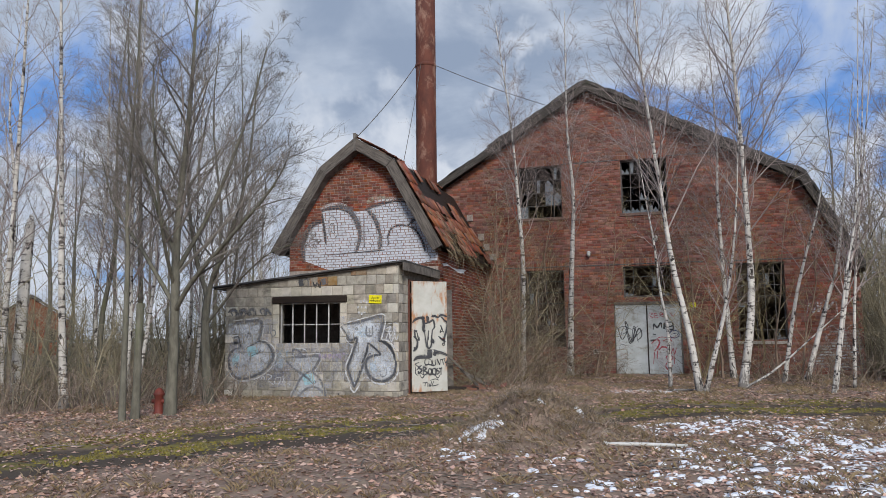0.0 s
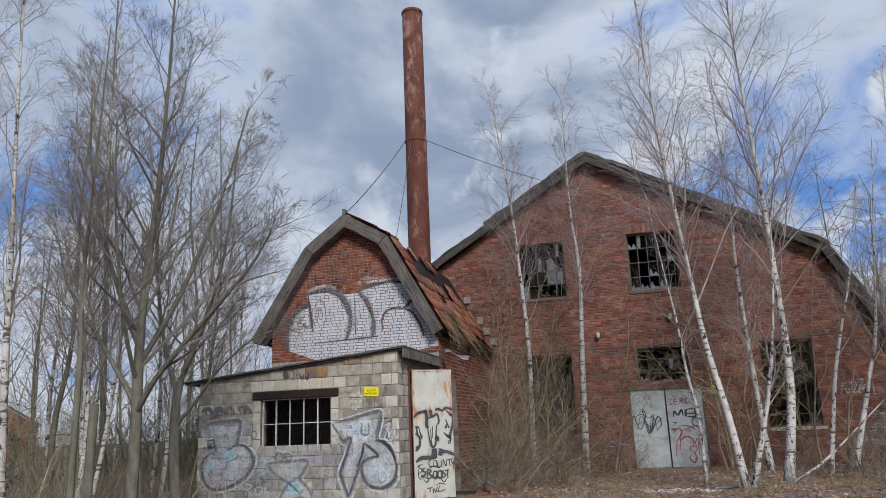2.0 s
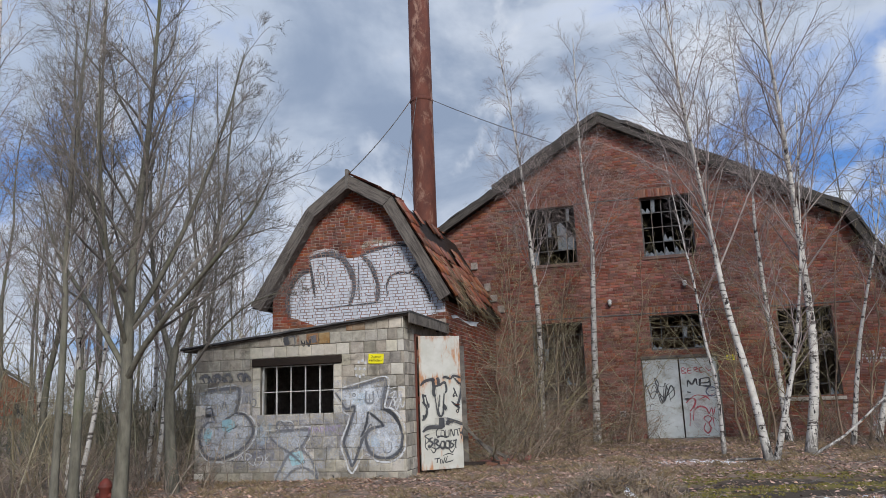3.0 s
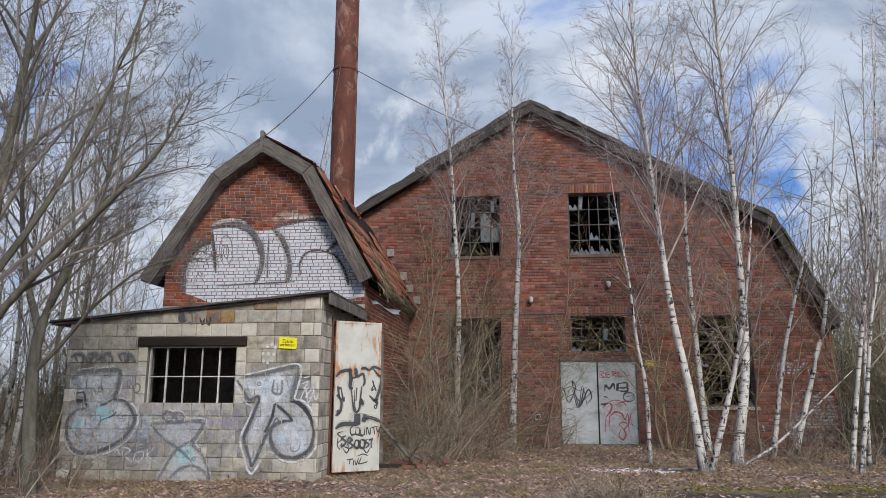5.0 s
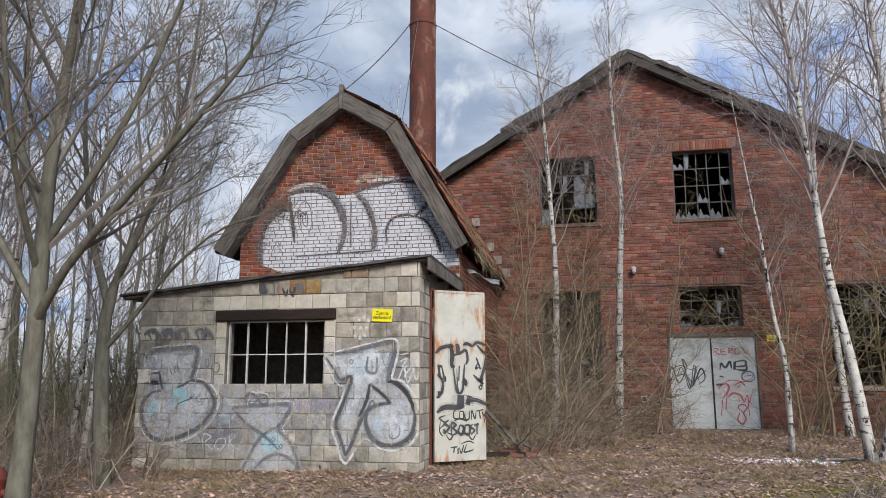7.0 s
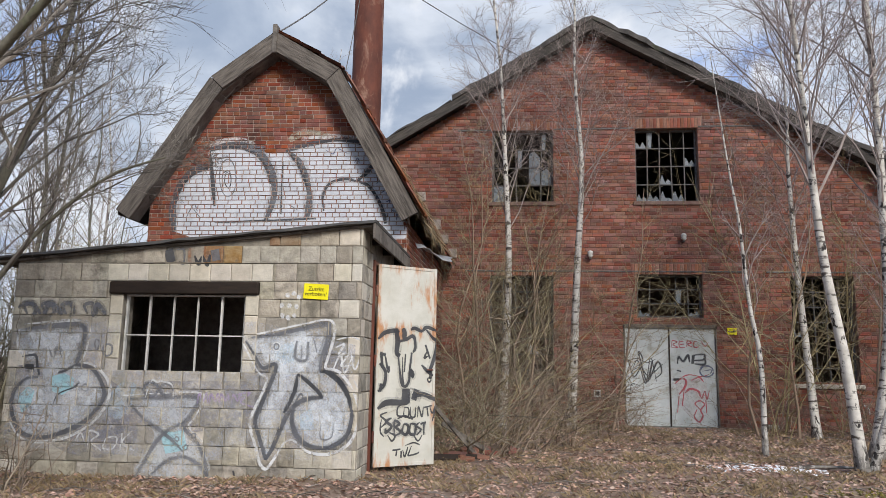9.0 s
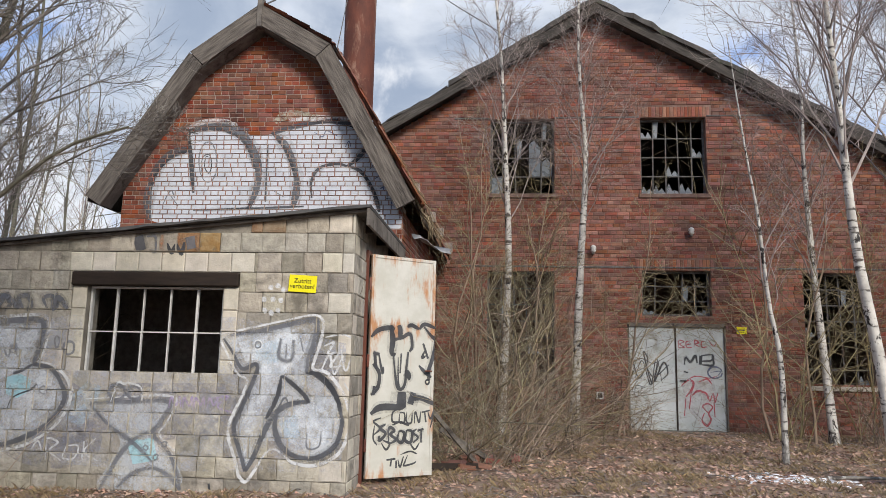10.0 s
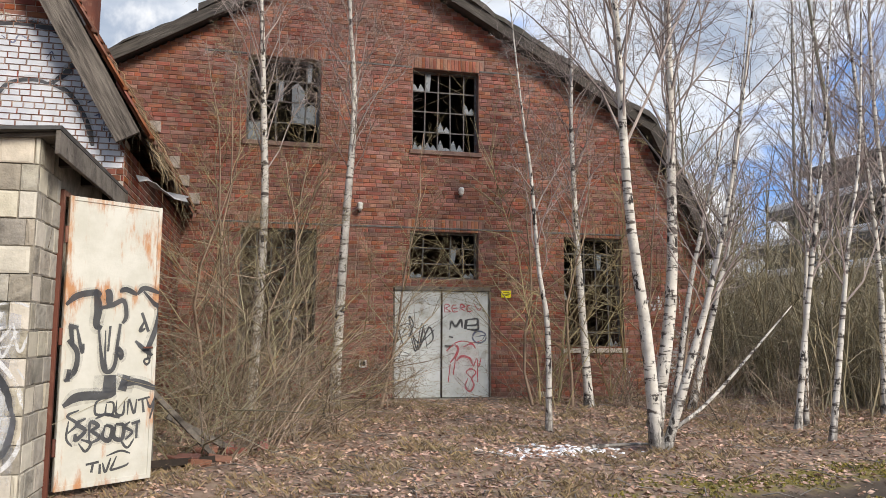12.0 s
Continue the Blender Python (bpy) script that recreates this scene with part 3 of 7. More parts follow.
def window_grid(name, x0, x1, z0, z1, y, cols, rows, material, rng, label, bar=0.022, frame=0.035, panes=(), pane_mat=None, bend=0.0, stout=()):
    """A metal window with glazing bars; what is left of its panes are parts of it."""
    win = empty(name, ((x0 + x1) / 2, y, z0), label, "window", kind="structure")
    fr = bmesh.new()
    for a in ((x0, x0 + frame, z0, z1), (x1 - frame, x1, z0, z1), (x0 + frame, x1 - frame, z0, z0 + frame), (x0 + frame, x1 - frame, z1 - frame, z1)):
        slab(a[0], a[1], y, y + 0.05, a[2], a[3], 0.003, fr)
    hang(part("window_frame", fr, material), win)
    for i in range(1, cols):
        x = x0 + (x1 - x0) * i / cols
        if rng.random() < bend:
            continue
        dx = rng.uniform(-0.03, 0.03) * (bend > 0)
        hang(part("glazing_bar", beam_bm((x, y + 0.022, z0 + frame), (x + dx, y + 0.022, z1 - frame), bar * (1.7 if i in stout else 1.0), 0.03, up=(0, 1, 0)), material), win)
    for i in range(1, rows):
        z = z0 + (z1 - z0) * i / rows
        if rng.random() < bend * 0.7:
            continue
        hang(part("glazing_bar", slab(x0 + frame, x1 - frame, y + 0.012, y + 0.036, z - bar / 2, z + bar / 2), material), win)
    for i, k, shape in panes:
        xa, xb = x0 + (x1 - x0) * i / cols + 0.014, x0 + (x1 - x0) * (i + 1) / cols - 0.014
        za, zb = z0 + (z1 - z0) * k / rows + 0.014, z0 + (z1 - z0) * (k + 1) / rows - 0.014
        xa, xb, za, zb = max(xa, x0 + frame), min(xb, x1 - frame), max(za, z0 + frame), min(zb, z1 - frame)
        w, h = xb - xa, zb - za
        if shape == "whole":
            flat = [(0, 0), (1, 0), (1, 1), (0, 1)]
        elif shape == "shard":
            flat = [(0, 0), (1, 0), (1, rng.uniform(0.05, 0.2)), (0.7, rng.uniform(0.2, 0.45)), (0.45, rng.uniform(0.05, 0.2)), (0.2, rng.uniform(0.3, 0.7)), (0, rng.uniform(0.1, 0.5))]
        elif shape == "strip":
            flat = [(0.05, 0), (0.4, 0), (0.5, 1), (0.05, 1)]
        else:
            flat = [(0, 0), (1, 0), (1, rng.uniform(0.5, 0.9)), (rng.uniform(0.4, 0.7), 1), (0, 0.8)]
        corners = [(xa + w * u, za + h * v) for u, v in flat]
        c = len(corners)
        verts = [(x, y + 0.018, z) for x, z in corners] + [(x, y + 0.022, z) for x, z in corners]
        faces = [tuple(range(c)), tuple(range(2 * c - 1, c - 1, -1))] + [(j, c + j, c + (j + 1) % c, (j + 1) % c) for j in range(c)]
        pane = hang(part("pane", mesh_from("pane", verts, faces, pane_mat), None), win)
        pane.visible_shadow = False
    return win


rng = random.Random(4)
HALL_WIN = "rusted steel hall window with broken panes in red brick"
PANES = (((0, 0, "whole"), (3, 1, "whole"), (4, 1, "broken"), (3, 2, "broken"), (4, 3, "strip"), (2, 2, "strip")),
         ((1, 0, "shard"), (2, 0, "shard"), (3, 0, "shard"), (0, 0, "shard"), (1, 3, "strip"), (0, 3, "shard"), (4, 2, "shard"), (2, 1, "shard")),
         ((1, 4, "strip"), (3, 2, "shard")), ((0, 0, "shard"), (3, 1, "strip"), (4, 0, "shard")), ((0, 3, "shard"), (3, 5, "strip"), (4, 0, "shard")))
for n, (o, cols, rows) in enumerate(((HALL_OPEN[0], 5, 4), (HALL_OPEN[1], 5, 4), (HALL_OPEN[2], 5, 7), (HALL_OPEN[3], 5, 3), (HALL_OPEN[5], 5, 7))):
    window_grid(f"window_{n + 1}", o[0], o[1], o[2], o[3], HY + 0.16, cols, rows, M["grey_metal"], rng, HALL_WIN, 0.024, 0.04, PANES[n], M["glass"], 0.2)
for o in (HALL_OPEN[0], HALL_OPEN[1], HALL_OPEN[5]):
    tagged(part("window_sill", slab(o[0] - 0.06, o[1] + 0.06, HY - 0.05, HY + 0.16, o[2] - 0.09, o[2] - 0.002, 0.008), M["block_pale"] if o is HALL_OPEN[5] else M["mortar"]), "worn window sill on the brick hall wall", "sill", kind="structure")

for x0, x1, z in ((-1.44, 0.32, 6.60), (1.71, 3.1, 6.62), (-3.6, -2.84, 6.60), (-3.4, 2.6, 3.385), (3.0, 5.2, 3.38)):
    tagged(part("trim_band", slab(x0, x1, HY - 0.016, HY + 0.004, z, z + 0.035, 0.004), M["grey_metal"]), "thin rusted iron flat let into the brickwork", "band", kind="structure")

# double steel door
hall_door = empty("door_1", (0.96, HY + 0.05, 0.15), "closed pale grey steel double door covered in tags, overgrown", "door", kind="structure")
for x0, x1 in ((0.03, 0.945), (0.96, 1.90)):
    leaf = hang(part("door_leaf", slab(x0, x1, HY + 0.03, HY + 0.08, 0.15, 2.19, 0.008), M["hall_door"]), hall_door)
for a in ((0.0, 0.03, 0.12, 2.24), (1.90, 1.93, 0.12, 2.24), (0.0, 1.93, 2.19, 2.27)):
    hang(part("door_frame", slab(a[0], a[1], HY - 0.012, HY + 0.1, a[2], a[3], 0.004), M["old_wood"]), hall_door)
hang(part("astragal", slab(0.93, 0.965, HY + 0.018, HY + 0.03, 0.16, 2.17, 0.003), M["dark_wood"]), hall_door)
hang(part("door_handle", slab(1.02, 1.14, HY - 0.02, HY + 0.03, 1.12, 1.15, 0.006), M["grey_metal"]), hall_door)
tagged(part("door_step", slab(-0.1, 2.25, HY - 0.3, HY, 0.05, 0.15, 0.02), M["block_mortar"]), "cracked concrete step under the double door", "step", kind="structure")

# ---- annex with the gambrel gable ----
GY = 17.36
AN_OUT = [(-8.0, 0.0), (-3.9, 0.0), (-3.9, 3.5), (-5.05, 5.56), (-6.01, 6.1), (-6.9, 5.5), (-8.0, 3.85)]
PEAK_Z = 4.27
v, f = wall_cells(clip_poly(list(AN_OUT), -9, 0, 0, PEAK_Z), [], GY + 0.006, GY + 0.3)
gable_wall = tagged(part("wall_gable", mesh_from("wall_gable", v, f, M["gable_mortar"])), "orange-red brick gable wall with a large white graffiti piece", "wall", kind="structure")
v, f = wall_cells(clip_poly(list(AN_OUT), -9, 0, PEAK_Z, 9), [], GY + 0.006, GY + 0.3)
gable_peak = tagged(part("wall_gable_peak", mesh_from("wall_gable_peak", v, f, M["gable_mortar"])), "bare orange-red brick peak of the annex gable", "wall", kind="structure")
annex_side = tagged(part("wall_annex_east", slab(-4.2, -3.9, GY + 0.3, HY, 0, 3.4), M["gable_mortar"]), "brick side wall of the small annex", "wall", kind="structure")
tagged(part("wall_annex_west", slab(-8.0, -7.7, GY + 0.3, HY, 0, 3.4), M["gable_mortar"]), "brick side wall of the small annex", "wall", kind="structure")
AN_ROOF = [(-8.37, 3.58), (-7.01, 5.69), (-6.01, 6.41), (-4.96, 5.78), (-3.70, 3.52)]
roof_annex = roof_profile("roof_annex", AN_ROOF, GY - 0.26, HY, 0.07, M["dark_wood"], "decayed gambrel roof with loose orange clay tiles and holes")
bargeboards(roof_annex, AN_ROOF, GY - 0.33, 0.27, 0.06, M["board_wood"])
roof_profile("soffit_annex", [(-8.16, 3.48), (-6.88, 5.46), (-6.01, 6.12), (-5.07, 5.54), (-3.9, 3.42)], GY - 0.268, GY + 0.004, 0.03, M["old_wood"], "weathered boarded soffit under the annex verge")
hang(part("finial", slab(-6.045, -5.975, GY - 0.36, GY - 0.2, 6.05, 6.52, 0.008), M["old_wood"]), roof_annex)


def tile_mesh():
    """A pantile: a shallow S across, its top edge at the origin, lying along -z in its own frame."""
    w, l, t = 0.25, 0.40, 0.014
    verts, faces = [], []
    for zz in (0.0, -l):
        for i in range(7):
            x = -w / 2 + w * i / 6
            h = 0.024 * math.sin(i / 6 * 2 * math.pi)
            verts += [(x, h - 0.002 * (zz < 0), zz), (x, h + t, zz)]
    for i in range(6):
        a, b = 2 * i, 14 + 2 * i
        faces += [(a, a + 2, b + 2, b), (a + 1, b + 1, b + 3, a + 3), (b, b + 2, b + 3, b + 1), (a, a + 1, a + 3, a + 2)]
    return mesh_from("tile", verts, faces, M["tile"], True)


def lay_tiles():
    rng = random.Random(11)
    tile = tile_mesh()
    for (xa, za), (xb, zb), rows in ((AN_ROOF[3], AN_ROOF[4], 8), (AN_ROOF[2], AN_ROOF[3], 3), (AN_ROOF[0], AN_ROOF[1], 0)):
        run = Vector((xb - xa, 0, zb - za))
        down = run.normalized()
        nrm = Vector((-down.z, 0, down.x))
        if nrm.z < 0:
            nrm = -nrm
        step = run.length / max(rows, 1)
        for r in range(rows):
            for c in range(22):
                hole = noise.noise((c * 0.22, r * 0.35, 2.0)) > (0.12 if r > 2 else -0.08) and c > 2
                if hole or rng.random() < 0.06:
                    continue
                y = GY - 0.2 + c * 0.243 + rng.uniform(-0.012, 0.012)
                p = Vector((xa, y, za)) + down * (r * step + rng.uniform(-0.02, 0.05)) + nrm * (0.035 + 0.012 * (r % 2))
                z_ax = -(down + nrm * 0.05).normalized()
                x_ax = Vector((0, 1, 0))
                y_ax = z_ax.cross(x_ax).normalized()
                if y_ax.dot(nrm) < 0:
                    x_ax, y_ax = -x_ax, -y_ax
                tw = rng.gauss(0, 3)
                m = Matrix((x_ax, y_ax, z_ax)).transposed().to_4x4()
                ob = part("tile", tile, None, roof_annex)
                ob.matrix_basis = Matrix.Translation(p) @ m @ pose(0, 0, 0, 0, tw, 0)


def flashing_steps():
    """Grey mortar steps where the annex roof runs into the hall wall."""
    rng = random.Random(18)
    (xa, za), (xb, zb) = AN_ROOF[3], AN_ROOF[4]
    for k in (2, 4, 5, 6):
        u = (k + 0.5) / 7
        x, z = xa + (xb - xa) * u + 0.1, za + (zb - za) * u + 0.12
        tagged(part("flashing", slab(x - rng.uniform(0.08, 0.14), x + rng.uniform(0.06, 0.12), HY - 0.06, HY - 0.012, z - 0.12, z + rng.uniform(0.06, 0.14), 0.012), M["gable_mortar"]), "broken grey mortar step above the annex roof", "flashing", kind="structure")


flashing_steps()

# ---- rusty chimney and its stays ----
CX, CY = -5.53, 21.6
chimney = empty("chimney", (CX, CY, 0), "tall rusty steel chimney pipe stayed with wires", "chimney")
t = Tubes()
t.add([Vector((0, 0, z)) for z in (0, 3.6, 7.1, 10.6, 14.3)], [0.33, 0.325, 0.325, 0.32, 0.315], 28, True)
part("pipe", t.mesh("pipe", M["rust_steel"]), None, chimney)
for z in (3.6, 9.9, 14.25):
    t = Tubes()
    t.add([Vector((0, 0, z - 0.05)), Vector((0, 0, z - 0.04)), Vector((0, 0, z + 0.04)), Vector((0, 0, z + 0.05))], [0.33, 0.338, 0.338, 0.33], 28)
    part("flange", t.mesh("flange", M["rust_steel"]), None, chimney)


def wire(name, a, b, sag, r=0.012):
    a, b = Vector(a), Vector(b)
    pts = [a.lerp(b, i / 10) - Vector((0, 0, sag * 4 * (i / 10) * (1 - i / 10))) for i in range(11)]
    t = Tubes()
    t.add(pts, [r] * 11, 5)
    tagged(part(name, t.mesh(name, M["grey_metal"]), None), "thin rusty stay wire of the chimney", "wire", "chimney stays")


wire("stay_wire", (CX - 0.3, CY - 0.15, 9.9), (-6.01, GY - 0.2, 6.45), 0.1, 0.013)
wire("stay_wire", (CX - 0.05, CY - 0.33, 9.9), (-5.6, GY + 2.2, 6.2), 0.1, 0.009)
wire("stay_wire", (CX + 0.32, CY, 9.9), (0.4, 27.0, 8.95), 0.2, 0.011)

# ---- block shed ----
SY, SX0, SX1 = 14.75, -8.2, -4.0
SHED_OUT = [(SX0, -0.06), (SX1, -0.06), (SX1, 2.84), (SX0, 2.44)]
SHED_OPEN = [(-6.84, -5.36, 1.10, 2.06)]
v, f = wall_cells(SHED_OUT, SHED_OPEN, SY + 0.01, SY + 0.24)
shed_wall = tagged(part("wall_shed_front", mesh_from("wall_shed_front", v, f, M["block_mortar"])), "grey concrete block shed wall sprayed with graffiti", "wall", kind="structure")
DOOR_Y0, DOOR_Y1 = 15.42, 16.28
side = bmesh.new()
slab(SX1 - 0.24, SX1 - 0.01, SY + 0.24, DOOR_Y0, -0.06, 2.84, 0, side)
slab(SX1 - 0.24, SX1 - 0.01, DOOR_Y1, GY, -0.06, 2.84, 0, side)
slab(SX1 - 0.24, SX1 - 0.01, DOOR_Y0, DOOR_Y1, 2.53, 2.84, 0, side)
shed_side = tagged(part("wall_shed_east", side, M["block_mortar"]), "grey concrete block side wall of the shed", "wall", kind="structure")
tagged(part("wall_shed_west", slab(SX0, SX0 + 0.24, SY + 0.24, GY, -0.06, 2.44), M["block_mortar"]), "grey concrete block side wall of the shed", "wall", kind="structure")
# floor coloured near black, as the unlit room behind the bars
tagged(part("floor_shed", slab(SX0 + 0.2, SX1 - 0.2, SY + 0.2, GY, -0.05, 0.05), M["black_void"]), "concrete floor inside the shed, coloured near black as unlit interior", "floor", kind="structure")


def shed_roof():
    x0, x1, y0, y1 = SX0 - 0.32, SX1 + 0.16, SY - 0.12, GY - 0.02
    za, zb = 2.44 - 0.02, 2.84 + 0.02
    roof = empty("roof_shed", ((x0 + x1) / 2, SY, 2.6), "flat shed roof of black roofing felt on old boards", "roof", kind="structure")
    bm = bmesh.new()
    rng = random.Random(5)
    n = 26
    rows = []
    for i in range(n + 1):
        k = i / n
        x, z = x0 + (x1 - x0) * k, za + (zb - za) * k + 0.055
        e = rng.uniform(-0.02, 0.02)
        rows.append([bm.verts.new(p) for p in ((x, y0 + e, z - 0.025 + rng.uniform(-0.012, 0.006)), (x, y0 + 0.03 + e, z + 0.008), (x, y1, z), (x, y1, z - 0.03), (x, y0 + 0.02 + e, z - 0.03))])
    for a, b in zip(rows, rows[1:]):
        for i in range(5):
            bm.faces.new((a[i], a[(i + 1) % 5], b[(i + 1) % 5], b[i]))
    bm.faces.new(rows[0][::-1]), bm.faces.new(rows[-1])
    hang(part("roofing_felt", bm, M["bitumen"]), roof)
    up = Vector((-(zb - za), 0, x1 - x0)).normalized()
    for j in range(9):
        y = y0 + 0.05 + (y1 - y0 - 0.05) * (j + 0.5) / 9
        hang(part("board", beam_bm((x0 + 0.02, y, za + 0.005), (x1 - 0.02, y, zb + 0.005), 0.25, 0.03, 0.003, up=up), M["old_wood"]), roof)
    hang(part("fascia", slab(x1 - 0.035, x1, y0 + 0.02, y1, zb - 0.16, zb + 0.02, 0.005), M["old_wood"]), roof)
    for y in (SY + 0.5, SY + 1.3, SY + 2.2):
        hang(part("rafter", beam_bm((SX1 - 0.3, y, zb - 0.09), (x1 - 0.04, y, zb - 0.075), 0.07, 0.12, 0.004), M["dark_wood"]), roof)


shed_roof()
lintel = tagged(part("window_lintel", slab(-7.0, -5.2, SY - 0.05, SY + 0.2, 2.06, 2.205, 0.012), M["dark_wood"]), "dark brown timber lintel over the barred window", "lintel", kind="structure")
shed_win = window_grid("window_6", -6.83, -5.37, 1.11, 2.06, SY + 0.06, 5, 2, M["white_metal"], random.Random(1), "white steel barred window without glass in the block shed", 0.013, 0.022, stout=(1, 4))

# open steel door of the shed
hx, hy = SX1 + 0.05, DOOR_Y0 + 0.02
ang = math.degrees(math.atan2(0.50, 0.66))
shed_door = empty("door_2", (hx, hy, 0.09), "open white steel door, rusty at the edges, tagged in black", "door", kind="structure")
shed_door.rotation_euler = (0, 0, radians(ang))
DW, DH = 0.83, 2.43


def rusty_white():
    m = surf("rust_stained_white_paint", (0.57, 0.56, 0.505), (0.48, 0.47, 0.41), 4, 0.5, 0.2, local=True)
    nt = m.node_tree
    bsdf = nt.nodes["Principled BSDF"]
    base = bsdf.inputs["Base Color"].links[0].from_socket
    tc = nt.nodes.new("ShaderNodeTexCoord").outputs["Object"]
    sep = nt.nodes.new("ShaderNodeSeparateXYZ")
    nt.links.new(tc, sep.inputs[0])
    x, z = sep.outputs[0], sep.outputs[2]
    mp = nt.nodes.new("ShaderNodeMapping")
    mp.inputs["Scale"].default_value = (5, 5, 1.1)
    nt.links.new(tc, mp.inputs["Vector"])
    streak = noise_fac(nt, mp.outputs[0], 1.6, 6, 0.7)
    edge = math_node(nt, "MINIMUM", math_node(nt, "MINIMUM", x, math_node(nt, "SUBTRACT", DW, x)), math_node(nt, "MINIMUM", z, math_node(nt, "SUBTRACT", DH, z)))
    near = ramp(nt, edge, 0.16, 0.0)
    band = ramp(nt, math_node(nt, "ABSOLUTE", math_node(nt, "SUBTRACT", z, 1.62)), 0.22, 0.02)
    upper = math_node(nt, "MULTIPLY", ramp(nt, z, 1.55, 2.3), 0.45)
    amount = math_node(nt, "ADD", math_node(nt, "ADD", math_node(nt, "MULTIPLY", near, 0.12), math_node(nt, "MULTIPLY", band, 0.13)), math_node(nt, "ADD", streak, math_node(nt, "MULTIPLY", upper, 0.14)))
    rust = mix_rgb(nt, noise_fac(nt, tc, 11, 4), (0.36, 0.13, 0.06), (0.50, 0.30, 0.15))
    col = mix_rgb(nt, ramp(nt, amount, 0.60, 0.78), base, rust)
    nt.links.new(col, bsdf.inputs["Base Color"])
    return m


M["door_paint"] = rusty_white()
leaf = part("door_leaf", slab(0, DW, -0.02, 0.02, 0, DH, 0.006), M["door_paint"], shed_door)
for a in ((0.0, 0.035, 0, DH), (DW - 0.035, DW, 0, DH), (0.035, DW - 0.035, 0, 0.04), (0.035, DW - 0.035, DH - 0.035, DH)):
    part("edge_angle", slab(a[0], a[1], -0.028, -0.0205, a[2], a[3], 0.002), M["door_paint"], shed_door)
for z in (0.35, 1.25, 2.1):
    t = Tubes()
    t.add([Vector((-0.012, -0.012, z - 0.07)), Vector((-0.012, -0.012, z + 0.07))], [0.014, 0.014], 8)
    part("hinge", t.mesh("hinge", M["rust_steel"]), None, leaf, "rusty hinge")
part("lock_plate", slab(DW - 0.085, DW - 0.045, -0.03, -0.02, 1.05, 1.2, 0.003), M["grey_metal"], leaf, "grey lock plate")
t = Tubes()
t.add([Vector((DW - 0.065, -0.03, 1.15)), Vector((DW - 0.065, -0.075, 1.15)), Vector((DW - 0.15, -0.08, 1.15))], [0.009, 0.009, 0.008], 7)
part("door_handle", t.mesh("door_handle", M["rust_steel"]), None, leaf, "rusty bent handle")
jamb = bmesh.new()
slab(SX1 - 0.02, SX1 + 0.03, DOOR_Y0 - 0.05, DOOR_Y0 - 0.002, 0.02, 2.56, 0.004, jamb)
slab(SX1 - 0.02, SX1 + 0.03, DOOR_Y1, DOOR_Y1 + 0.05, 0.02, 2.56, 0.004, jamb)
slab(SX1 - 0.02, SX1 + 0.03, DOOR_Y0 - 0.002, DOOR_Y1, 2.51, 2.56, 0.004, jamb)
tagged(part("door_frame", jamb, M["rust_steel"]), "rusty angle-iron frame of the shed doorway", "door frame", kind="structure")


